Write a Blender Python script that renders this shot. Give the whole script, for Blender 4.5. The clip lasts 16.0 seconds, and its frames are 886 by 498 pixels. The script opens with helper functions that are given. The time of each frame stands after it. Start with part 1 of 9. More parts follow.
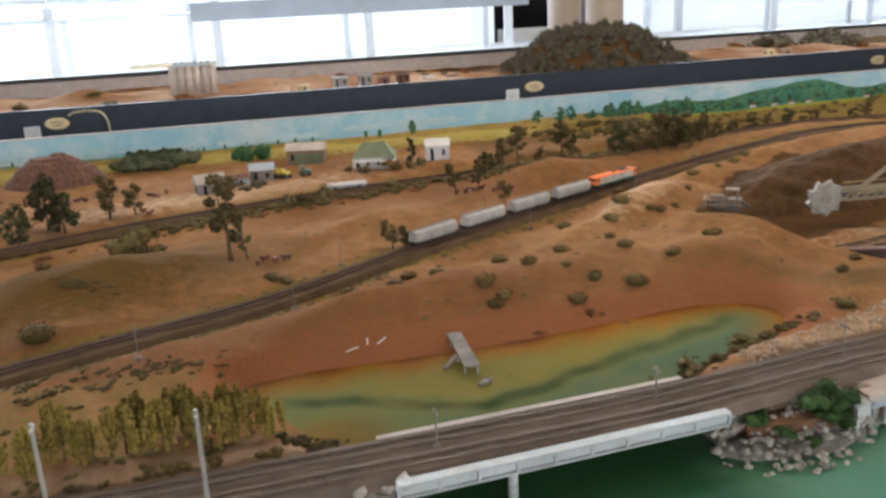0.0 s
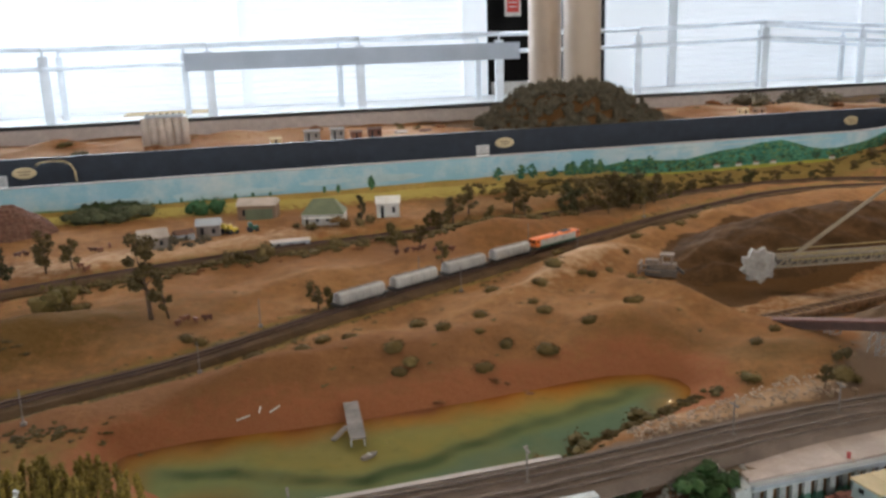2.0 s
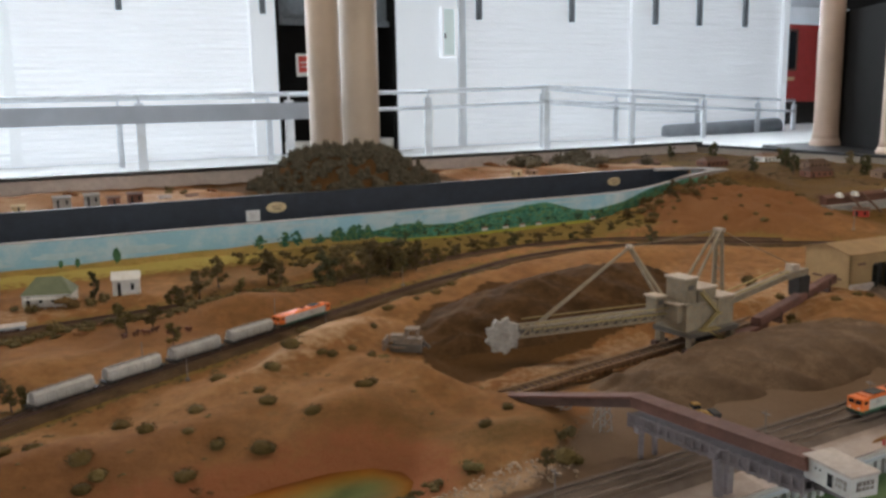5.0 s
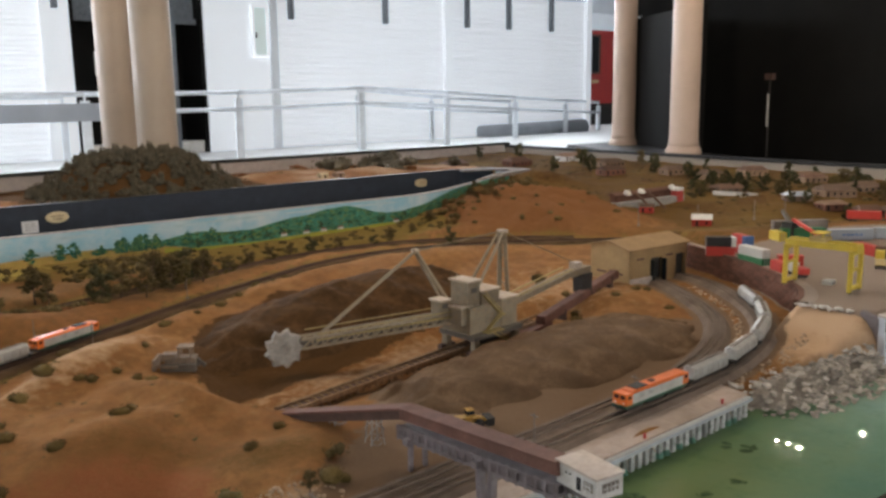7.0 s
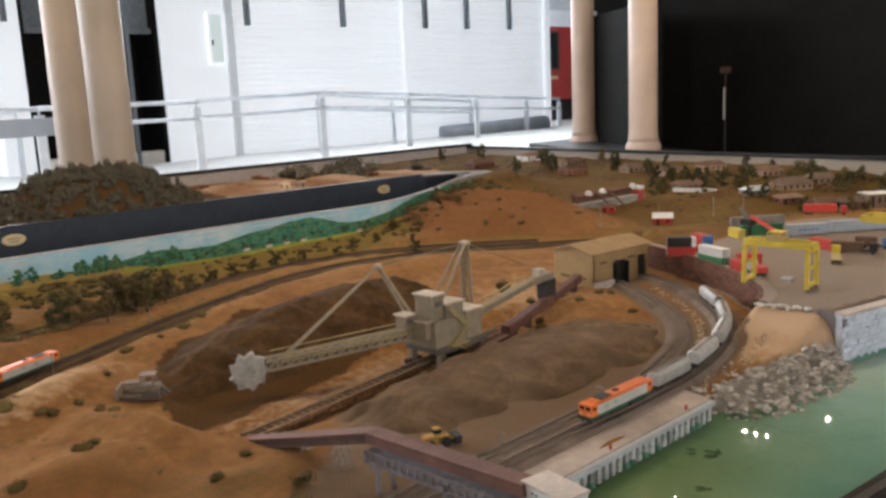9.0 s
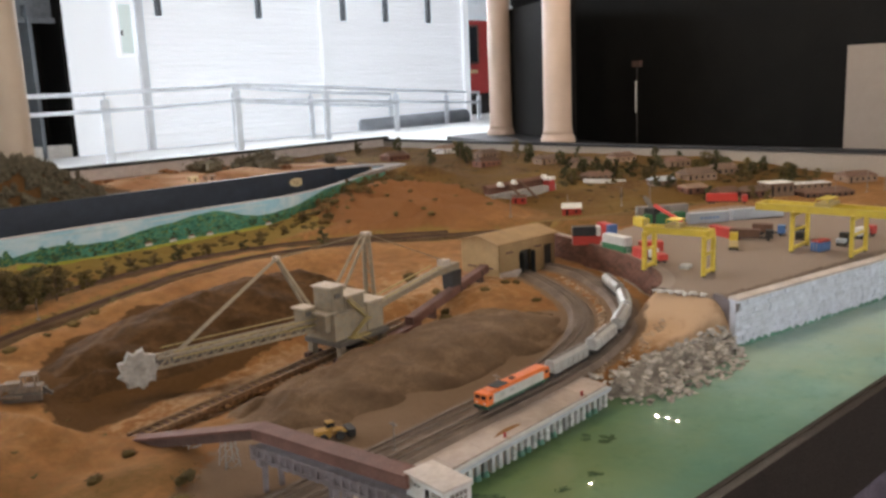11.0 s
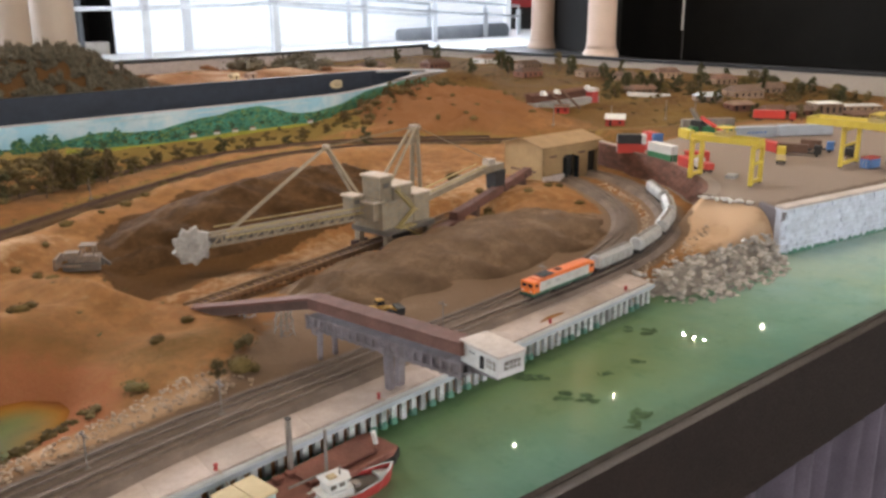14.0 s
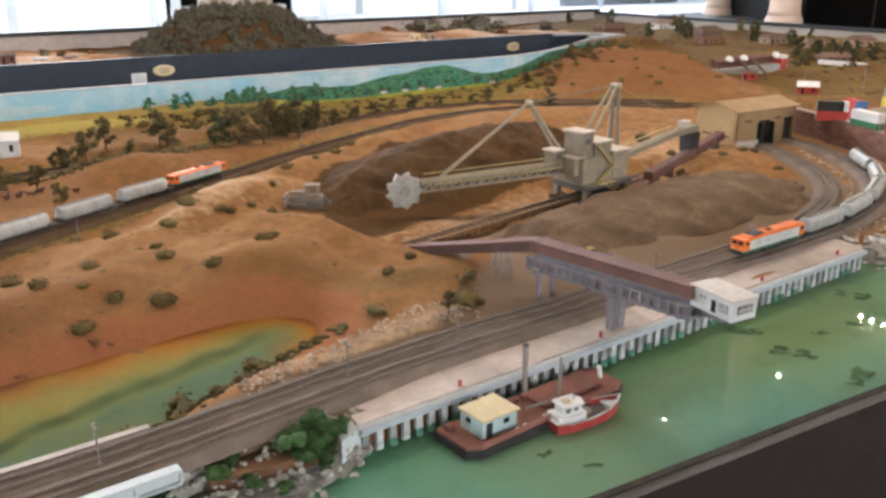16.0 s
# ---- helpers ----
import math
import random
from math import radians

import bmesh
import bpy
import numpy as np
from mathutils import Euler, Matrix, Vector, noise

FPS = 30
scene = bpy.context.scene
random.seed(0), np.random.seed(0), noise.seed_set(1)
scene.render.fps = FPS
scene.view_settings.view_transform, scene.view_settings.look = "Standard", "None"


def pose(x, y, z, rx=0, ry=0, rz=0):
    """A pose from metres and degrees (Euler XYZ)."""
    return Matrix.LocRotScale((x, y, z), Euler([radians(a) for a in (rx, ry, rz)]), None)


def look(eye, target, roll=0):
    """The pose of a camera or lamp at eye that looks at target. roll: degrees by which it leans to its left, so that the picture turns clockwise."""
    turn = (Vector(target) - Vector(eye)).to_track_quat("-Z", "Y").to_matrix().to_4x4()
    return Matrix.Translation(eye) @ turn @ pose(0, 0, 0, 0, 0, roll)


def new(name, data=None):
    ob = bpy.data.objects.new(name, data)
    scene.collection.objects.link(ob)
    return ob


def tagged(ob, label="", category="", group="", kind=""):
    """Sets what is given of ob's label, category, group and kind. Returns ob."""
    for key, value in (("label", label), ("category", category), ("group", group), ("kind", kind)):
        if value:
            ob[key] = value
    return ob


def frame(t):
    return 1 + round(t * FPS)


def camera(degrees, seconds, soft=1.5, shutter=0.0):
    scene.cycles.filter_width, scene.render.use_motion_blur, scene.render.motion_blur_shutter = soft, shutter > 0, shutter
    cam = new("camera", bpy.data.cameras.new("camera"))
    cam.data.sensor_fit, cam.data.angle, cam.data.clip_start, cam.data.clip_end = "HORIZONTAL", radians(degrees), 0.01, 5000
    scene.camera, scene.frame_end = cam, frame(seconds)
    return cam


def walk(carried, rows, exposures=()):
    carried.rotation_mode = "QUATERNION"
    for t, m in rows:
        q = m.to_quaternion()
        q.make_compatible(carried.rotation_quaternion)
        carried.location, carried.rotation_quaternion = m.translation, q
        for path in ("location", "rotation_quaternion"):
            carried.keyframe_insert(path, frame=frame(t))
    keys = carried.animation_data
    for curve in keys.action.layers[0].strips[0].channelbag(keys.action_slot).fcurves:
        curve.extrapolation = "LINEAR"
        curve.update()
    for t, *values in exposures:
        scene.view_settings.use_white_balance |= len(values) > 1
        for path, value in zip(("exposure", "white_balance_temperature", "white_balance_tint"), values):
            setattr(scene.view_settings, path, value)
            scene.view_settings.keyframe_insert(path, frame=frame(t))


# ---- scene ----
cam = camera(54.6, 16.0, soft=2.9)
PATH = [
    (0, (0.083, -0.018, 1.608), (0.569, 1.834, 1.031), -2.7),
    (0.5, (0.088, -0.032, 1.611), (0.622, 1.804, 1.028), -2.4),
    (1, (0.105, -0.041, 1.619), (0.656, 1.795, 1.05), -2.8),
    (1.5, (0.164, -0.043, 1.629), (0.696, 1.815, 1.116), -2.7),
    (2, (0.259, -0.042, 1.63), (0.743, 1.841, 1.159), -1.9),
    (2.5, (0.316, -0.039, 1.633), (0.84, 1.833, 1.16), -1.9),
    (3, (0.333, -0.027, 1.642), (1.023, 1.803, 1.223), -0.9),
    (3.2, (0.326, -0.025, 1.638), (1.06, 1.793, 1.241), -0.2),
    (5.3, (0.49, 0.021, 1.644), (1.438, 1.748, 1.297), -1.1),
    (5.5, (0.505, 0.02, 1.645), (1.493, 1.724, 1.299), -1.0),
    (6, (0.538, 0.016, 1.651), (1.613, 1.667, 1.304), -1.6),
    (6.5, (0.566, 0.014, 1.646), (1.735, 1.598, 1.296), -0.8),
    (7, (0.588, 0.013, 1.644), (1.82, 1.547, 1.287), -0.8),
    (7.5, (0.6, 0.007, 1.643), (1.878, 1.496, 1.258), -1.2),
    (8, (0.598, 0.013, 1.649), (1.866, 1.507, 1.248), -1.6),
    (8.2, (0.599, 0.016, 1.657), (1.871, 1.509, 1.263), -1.8),
    (10.3, (0.617, -0.007, 1.689), (1.938, 1.454, 1.34), -3.0),
    (10.5, (0.626, -0.001, 1.671), (1.973, 1.433, 1.316), -2.2),
    (11, (0.66, -0.014, 1.663), (2.072, 1.349, 1.28), -2.4),
    (11.5, (0.684, -0.019, 1.647), (2.18, 1.239, 1.224), -2.2),
    (12, (0.686, -0.022, 1.636), (2.189, 1.215, 1.179), -2.0),
    (12.5, (0.676, -0.024, 1.626), (2.152, 1.231, 1.13), -1.0),
    (13, (0.666, -0.023, 1.626), (2.119, 1.253, 1.117), -0.7),
    (13.5, (0.634, -0.019, 1.623), (2.044, 1.296, 1.091), -0.6),
    (14, (0.604, -0.004, 1.612), (1.938, 1.376, 1.047), -0.2),
    (14.5, (0.57, 0.009, 1.606), (1.802, 1.467, 1.011), -0.1),
    (15, (0.54, 0.019, 1.601), (1.693, 1.532, 0.984), -0.1),
    (15.5, (0.513, 0.023, 1.597), (1.621, 1.563, 0.964), -0.0),
    (16, (0.456, 0.016, 1.596), (1.518, 1.588, 0.962), -0.1),
]
# seconds, stops, kelvin, tint
EXPOSURES = [(0, 0.58, 6080, 10), (1, 0.52, 6100, 10), (2, 0.21, 6180, 10), (3, -0.01, 6200, 10), (5.5, -0.1, 6400, 10), (7, 0.05, 6500, 11), (8, 0.22, 6550, 12), (10.5, 0.26, 6550, 12),
             (11.5, 0.41, 6550, 14), (12.5, 0.51, 6500, 15), (14, 0.68, 6350, 13), (15, 0.84, 6120, 12), (16, 0.92, 6050, 11)]
walk(cam, [(t, look(eye, target, roll)) for t, eye, target, roll in PATH], EXPOSURES)


# ---- world and light ----
world = bpy.data.worlds.new("world")
scene.world = world
world.use_nodes = True
wn = world.node_tree.nodes
sky = wn.new("ShaderNodeTexSky")
sky.sky_type, sky.sun_disc, sky.sun_elevation, sky.sun_rotation = "NISHITA", False, radians(50), radians(20)
world.node_tree.links.new(sky.outputs[0], wn["Background"].inputs[0])
wn["Background"].inputs[1].default_value = 0.12

PANEL_GLOW = 0.59      # emission of the wall sheets, standing in for the daylight they pass on
LAMP_WATTS = 34.0
# ceiling lamps over the layout: x, y, z, share of the wattage
LAMPS = [(-0.6, 2.45, 3.3, 0.80), (0.9, 2.5, 3.3, 0.76), (2.3, 2.3, 3.3, 1.12), (3.7, 1.5, 3.4, 1.85), (4.73, 2.24, 2.28, 0.12), (4.775, 2.20, 2.30, 0.12), (4.685, 2.28, 2.26, 0.12), (6.02, 2.43, 2.63, 0.4), (4.52, 2.61, 2.70, 0.05), (5.43, 4.15, 4.0, 0.08), (1.17, 5.14, 3.05, 0.35), (2.12, 5.14, 2.80, 0.12), (3.25, 5.14, 3.06, 0.12)]


# ---- materials ----
def node(tree, kind, **inputs):
    n = tree.nodes.new(kind)
    for key, value in inputs.items():
        n.inputs[key.replace("_", " ")].default_value = value
    return n


def mixed(tree, fac, a, b, blend="MIX"):
    n = tree.nodes.new("ShaderNodeMix")
    n.data_type, n.blend_type = "RGBA", blend
    for sock, v in ((n.inputs[0], fac), (n.inputs[6], a), (n.inputs[7], b)):
        if hasattr(v, "is_output"):
            tree.links.new(v, sock)
        elif isinstance(v, (int, float)):
            sock.default_value = v
        else:
            sock.default_value = (*v[:3], 1)
    return n.outputs[2]


def scaled(tree, value, lo, hi, out_lo=0.0, out_hi=1.0):
    n = tree.nodes.new("ShaderNodeMapRange")
    tree.links.new(value, n.inputs[0])
    n.inputs[1].default_value, n.inputs[2].default_value, n.inputs[3].default_value, n.inputs[4].default_value = lo, hi, out_lo, out_hi
    return n.outputs[0]


def noisy(tree, coord, scale, detail=4.0, rough=0.6):
    n = node(tree, "ShaderNodeTexNoise", Scale=scale, Detail=detail, Roughness=rough)
    tree.links.new(coord, n.inputs["Vector"])
    return n.outputs[0]


def paint(name, col, rough=0.7, metal=0.0, var=0.25, scale=25.0, fine=260.0, bump=0.15, dirt=None, dirt_amount=0.35, rnd=0.12, spec=0.4):
    """A worn painted or raw surface: broad and fine variation, dirt and a little relief, all in metres."""
    m = bpy.data.materials.new(name)
    m.use_nodes = True
    t = m.node_tree
    b = t.nodes["Principled BSDF"]
    pos = t.nodes.new("ShaderNodeNewGeometry").outputs["Position"]
    broad, small = noisy(t, pos, scale), noisy(t, pos, fine, 3.0)
    dark = [c * (1 - var) for c in col]
    light = [min(1, c * (1 + var * 0.7)) for c in col]
    c = mixed(t, scaled(t, broad, 0.3, 0.7), dark, light)
    c = mixed(t, scaled(t, small, 0.35, 0.65, 0.0, var * 1.2), c, [x * 0.55 for x in col])
    if dirt is not None:
        c = mixed(t, scaled(t, noisy(t, pos, scale * 2.3, 6.0, 0.7), 0.45, 0.7, 0.0, dirt_amount), c, dirt)
    if rnd:
        info = t.nodes.new("ShaderNodeObjectInfo").outputs["Random"]
        h = t.nodes.new("ShaderNodeHueSaturation")
        t.links.new(scaled(t, info, 0, 1, 1 - rnd, 1 + rnd), h.inputs["Value"])
        t.links.new(c, h.inputs["Color"])
        c = h.outputs[0]
    t.links.new(c, b.inputs["Base Color"])
    t.links.new(scaled(t, small, 0.3, 0.7, max(0.03, rough - 0.1), min(1, rough + 0.1)), b.inputs["Roughness"])
    b.inputs["Metallic"].default_value, b.inputs["Specular IOR Level"].default_value = metal, spec
    if bump:
        bp = node(t, "ShaderNodeBump", Strength=bump, Distance=0.002)
        t.links.new(small, bp.inputs["Height"])
        t.links.new(bp.outputs[0], b.inputs["Normal"])
    return m


def leaves(name, a, b_, dust=(0.22, 0.16, 0.08), dusty=0.25):
    """Foam foliage: colour that changes from clump to clump and from plant to plant."""
    m = bpy.data.materials.new(name)
    m.use_nodes = True
    t = m.node_tree
    b = t.nodes["Principled BSDF"]
    geo = t.nodes.new("ShaderNodeNewGeometry")
    c = mixed(t, geo.outputs["Random Per Island"], a, b_)
    c = mixed(t, scaled(t, noisy(t, geo.outputs["Position"], 90.0), 0.4, 0.7, 0, dusty), c, dust)
    h = t.nodes.new("ShaderNodeHueSaturation")
    t.links.new(scaled(t, t.nodes.new("ShaderNodeObjectInfo").outputs["Random"], 0, 1, 0.75, 1.25), h.inputs["Value"])
    t.links.new(c, h.inputs["Color"])
    t.links.new(h.outputs[0], b.inputs["Base Color"])
    b.inputs["Roughness"].default_value, b.inputs["Specular IOR Level"].default_value = 0.9, 0.15
    return m


def ground_material():
    """Scenic sand with coal, scrub, red clay, ballast and asphalt where the mesh carries their weights."""
    m = bpy.data.materials.new("scenic_ground")
    m.use_nodes = True
    t = m.node_tree
    b = t.nodes["Principled BSDF"]
    pos = t.nodes.new("ShaderNodeNewGeometry").outputs["Position"]
    one, two = t.nodes.new("ShaderNodeAttribute"), t.nodes.new("ShaderNodeAttribute")
    one.attribute_name, two.attribute_name = "soil", "cover"
    w1, w2 = t.nodes.new("ShaderNodeSeparateColor"), t.nodes.new("ShaderNodeSeparateColor")
    t.links.new(one.outputs["Color"], w1.inputs[0])
    t.links.new(two.outputs["Color"], w2.inputs[0])
    broad, mid, fine = noisy(t, pos, 4.0, 5), noisy(t, pos, 38.0, 6, 0.65), noisy(t, pos, 420.0, 3, 0.7)
    c = mixed(t, scaled(t, broad, 0.32, 0.68), (0.250, 0.111, 0.041), (0.345, 0.172, 0.069))
    c = mixed(t, scaled(t, mid, 0.45, 0.75, 0, 0.45), c, (0.41, 0.24, 0.105))
    c = mixed(t, scaled(t, noisy(t, pos, 11.0, 6, 0.7), 0.47, 0.68, 0, 0.62), c, (0.175, 0.088, 0.034))
    c = mixed(t, scaled(t, noisy(t, pos, 24.0, 8, 0.78), 0.46, 0.62, 0, 0.5), c, (0.16, 0.082, 0.033))
    three = t.nodes.new("ShaderNodeAttribute")
    three.attribute_name = "tone"
    w3 = t.nodes.new("ShaderNodeSeparateColor")
    t.links.new(three.outputs["Color"], w3.inputs[0])

    def layer(c, weight, lo, hi, col_a, col_b):
        s = t.nodes.new("ShaderNodeMath")
        s.operation = "ADD"
        t.links.new(weight, s.inputs[0])
        t.links.new(scaled(t, mid, 0.3, 0.7, -0.28, 0.28), s.inputs[1])
        return mixed(t, scaled(t, s.outputs[0], lo, hi), c, mixed(t, scaled(t, fine, 0.35, 0.65), col_a, col_b))

    c = layer(c, w3.outputs[0], 0.2, 0.9, (0.16, 0.069, 0.027), (0.235, 0.106, 0.044))
    c = layer(c, w3.outputs[1], 0.2, 0.9, (0.10, 0.056, 0.017), (0.155, 0.086, 0.027))
    c = layer(c, w3.outputs[2], 0.2, 0.9, (0.53, 0.35, 0.21), (0.61, 0.42, 0.275))
    c = layer(c, w1.outputs[2], 0.35, 0.9, (0.25, 0.085, 0.035), (0.32, 0.13, 0.06))
    c = layer(c, w1.outputs[1], 0.35, 0.8, (0.17, 0.12, 0.035), (0.26, 0.18, 0.055))
    c = layer(c, w1.outputs[0], 0.4, 0.62, (0.062, 0.031, 0.012), (0.115, 0.060, 0.024))
    c = layer(c, w2.outputs[0], 0.4, 0.65, (0.172, 0.113, 0.073), (0.245, 0.166, 0.112))
    c = layer(c, w2.outputs[1], 0.42, 0.55, (0.25, 0.195, 0.155), (0.31, 0.245, 0.20))
    c = layer(c, w2.outputs[2], 0.4, 0.75, (0.43, 0.33, 0.08), (0.52, 0.42, 0.14))
    c = mixed(t, scaled(t, fine, 0.3, 0.7, 0.0, 0.22), c, (0.10, 0.06, 0.03))
    t.links.new(c, b.inputs["Base Color"])
    b.inputs["Roughness"].default_value, b.inputs["Specular IOR Level"].default_value = 0.95, 0.03
    bp = node(t, "ShaderNodeBump", Strength=0.75, Distance=0.005)
    t.links.new(mid, bp.inputs["Height"])
    bp2 = node(t, "ShaderNodeBump", Strength=0.35, Distance=0.0015)
    t.links.new(fine, bp2.inputs["Height"])
    t.links.new(bp.outputs[0], bp2.inputs["Normal"])
    t.links.new(bp2.outputs[0], b.inputs["Normal"])
    return m


def resin(name, rough=0.005, coat=0.65, warm=(1.35, 1.0, 0.72)):
    """A poured resin water surface: painted bed under a glossy coat, tinted by the mesh's own paint weights."""
    m = bpy.data.materials.new(name)
    m.use_nodes = True
    t = m.node_tree
    b = t.nodes["Principled BSDF"]
    pos = t.nodes.new("ShaderNodeNewGeometry").outputs["Position"]
    a = t.nodes.new("ShaderNodeAttribute")
    a.attribute_name = "bed"
    swirl = noisy(t, pos, 7.0, 5, 0.6)
    cloud = noisy(t, pos, 3.2, 6, 0.65)
    c = mixed(t, scaled(t, swirl, 0.35, 0.68, 0, 0.45), a.outputs["Color"], mixed(t, 1.0, a.outputs["Color"], (0.62, 0.72, 0.6), "MULTIPLY"))
    c = mixed(t, scaled(t, noisy(t, pos, 45.0, 4), 0.5, 0.8, 0, 0.25), c, mixed(t, 1.0, a.outputs["Color"], (1.3, 1.25, 1.1), "MULTIPLY"))
    c = mixed(t, scaled(t, cloud, 0.42, 0.68, 0, 0.55), c, mixed(t, 1.0, a.outputs["Color"], warm, "MULTIPLY"))
    c = mixed(t, scaled(t, noisy(t, pos, 22.0, 6, 0.7), 0.55, 0.75, 0, 0.4), c, mixed(t, 1.0, a.outputs["Color"], (0.45, 0.6, 0.5), "MULTIPLY"))
    t.links.new(c, b.inputs["Base Color"])
    b.inputs["Roughness"].default_value, b.inputs["Specular IOR Level"].default_value = 0.7, 0.0
    b.inputs["Coat Weight"].default_value, b.inputs["Coat Roughness"].default_value = coat, rough
    bp = node(t, "ShaderNodeBump", Strength=0.02, Distance=0.001)
    t.links.new(noisy(t, pos, 14.0, 1), bp.inputs["Height"])
    t.links.new(bp.outputs[0], b.inputs["Coat Normal"])
    return m


def glow(name, col, strength):
    m = bpy.data.materials.new(name)
    m.use_nodes = True
    b = m.node_tree.nodes["Principled BSDF"]
    b.inputs["Base Color"].default_value = (*col, 1)
    b.inputs["Emission Color"].default_value, b.inputs["Emission Strength"].default_value = (*col, 1), strength
    return m


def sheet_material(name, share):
    """Ribbed translucent sheeting; emission stands in for daylight, painted dimmer at seams and ribs."""
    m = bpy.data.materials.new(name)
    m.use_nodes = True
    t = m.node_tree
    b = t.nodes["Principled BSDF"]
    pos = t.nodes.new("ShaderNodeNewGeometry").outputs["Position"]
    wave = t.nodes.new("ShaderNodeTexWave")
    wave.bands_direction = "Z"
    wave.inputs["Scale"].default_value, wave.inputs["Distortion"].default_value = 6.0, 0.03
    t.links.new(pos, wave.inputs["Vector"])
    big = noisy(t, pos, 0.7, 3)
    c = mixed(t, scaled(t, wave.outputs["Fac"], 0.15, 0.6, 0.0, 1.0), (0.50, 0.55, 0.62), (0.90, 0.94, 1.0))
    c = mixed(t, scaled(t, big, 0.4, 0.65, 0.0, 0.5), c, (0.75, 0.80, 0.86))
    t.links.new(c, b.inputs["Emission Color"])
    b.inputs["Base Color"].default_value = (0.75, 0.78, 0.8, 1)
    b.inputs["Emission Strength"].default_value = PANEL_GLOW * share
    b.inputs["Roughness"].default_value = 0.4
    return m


M_GROUND, M_WATER, M_POND = ground_material(), resin("green_resin_water"), resin("pond_resin", coat=0.09, warm=(1.7, 1.02, 0.45))
M_BLACK = paint("black_board", (0.016, 0.015, 0.016), 0.55, var=0.3, bump=0.05)
M_NAVY = paint("navy_board", (0.020, 0.024, 0.036), 0.6, var=0.35, bump=0.05)
M_FASCIA = paint("dark_brown_fascia", (0.034, 0.022, 0.017), 0.45, var=0.3, bump=0.05)
M_RIM = paint("worn_brown_rim", (0.048, 0.038, 0.030), 0.9, var=0.4, scale=30, bump=0.3, spec=0.1)
M_CURTAIN = paint("mauve_curtain", (0.135, 0.108, 0.132), 0.9, var=0.25, scale=9, bump=0.2)
M_GREYWALL = paint("grey_edge_board", (0.44, 0.39, 0.365), 0.75, var=0.15)
# darker copy of the pillar cream, its backlit shade put into the colour
M_CREAMSHADE = paint("backlit_cream_paint", (0.40, 0.325, 0.26), 0.55, var=0.1, scale=3, bump=0.03)
M_NOSE = paint("dull_grey_capping", (0.26, 0.225, 0.20), 0.85, var=0.2, scale=8)
M_CREAM = paint("cream_pillar_paint", (0.60, 0.445, 0.345), 0.5, var=0.1, scale=3, bump=0.03)
M_RAIL = paint("galvanised_rail", (0.80, 0.84, 0.88), 0.4, metal=0.1, var=0.12, scale=6, bump=0.02)
# the second copy only glows less, for bays with less daylight behind
M_SHEET, M_SHEETDIM = sheet_material("translucent_sheet", 0.88), sheet_material("dim_glow_sheet", 0.64)
M_MULLION = paint("grey_mullion", (0.16, 0.18, 0.20), 0.6)
M_WALLWHITE = paint("white_painted_sheeting", (0.84, 0.87, 0.90), 0.6, var=0.06, scale=2)
M_DARKFLOOR = paint("dark_carpet", (0.05, 0.05, 0.055), 0.95, var=0.2)
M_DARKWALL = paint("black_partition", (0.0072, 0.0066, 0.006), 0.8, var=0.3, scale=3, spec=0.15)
M_CEIL = paint("grey_ceiling", (0.25, 0.25, 0.25), 0.9, var=0.1)
M_STEEL = paint("rail_steel", (0.20, 0.145, 0.108), 0.75, metal=0.05, var=0.3)
M_SLEEPER = paint("weathered_sleeper", (0.195, 0.150, 0.120), 0.95, var=0.35, scale=14, rnd=0.10, dirt=(0.16, 0.11, 0.075), dirt_amount=0.6)
M_BALLAST = paint("ballast", (0.21, 0.160, 0.128), 0.95, var=0.4, scale=14, fine=600, bump=0.8, dirt=(0.19, 0.145, 0.112), dirt_amount=0.6, spec=0.08)
M_BALLASTDARK = paint("dark_brown_ballast", (0.115, 0.075, 0.044), 0.95, var=0.4, scale=14, fine=600, bump=0.8, dirt=(0.17, 0.10, 0.05), dirt_amount=0.5, spec=0.03)
M_WHITE = paint("dusty_white", (0.66, 0.64, 0.60), 0.6, var=0.12, dirt=(0.4, 0.3, 0.2))
M_GIRDER = paint("white_girder", (0.54, 0.56, 0.55), 0.6, var=0.12, dirt=(0.35, 0.3, 0.22))
M_CONC = paint("model_concrete", (0.53, 0.455, 0.40), 0.9, var=0.18, scale=18, dirt=(0.30, 0.22, 0.15))
M_PILE = paint("pale_pile_timber", (0.52, 0.52, 0.50), 0.85, var=0.45, rnd=0.3, dirt=(0.10, 0.15, 0.10), dirt_amount=0.7)
# dark timber doors, and the shade between quay piles and under the bridge
M_TIMBERSHADE = paint("dark_timber_and_shade", (0.016, 0.020, 0.019), 0.9, var=0.3)
M_TIMBER = paint("grey_timber", (0.26, 0.22, 0.19), 0.9, var=0.3)
M_ORANGE = paint("orange_livery", (0.78, 0.17, 0.025), 0.45, var=0.12, dirt=(0.25, 0.10, 0.04))
M_LOCOGREY = paint("pale_grey_livery", (0.50, 0.50, 0.46), 0.45, var=0.12, dirt=(0.25, 0.2, 0.15))
M_GREEN = paint("dark_green_livery", (0.03, 0.10, 0.055), 0.5, var=0.15)
M_UNDER = paint("black_underframe", (0.03, 0.027, 0.024), 0.7, var=0.3)
M_GLASS = paint("dark_model_glazing", (0.02, 0.022, 0.025), 0.15, var=0.1, bump=0)
M_SILVER = paint("weathered_silver", (0.46, 0.45, 0.42), 0.5, metal=0.25, var=0.18, scale=40, dirt=(0.26, 0.2, 0.15))
M_RUST = paint("rust_red_steel", (0.165, 0.076, 0.054), 0.85, var=0.3, dirt=(0.10, 0.05, 0.04))
M_RUSTDARK = paint("dark_rust_steel", (0.10, 0.055, 0.042), 0.85, var=0.3)
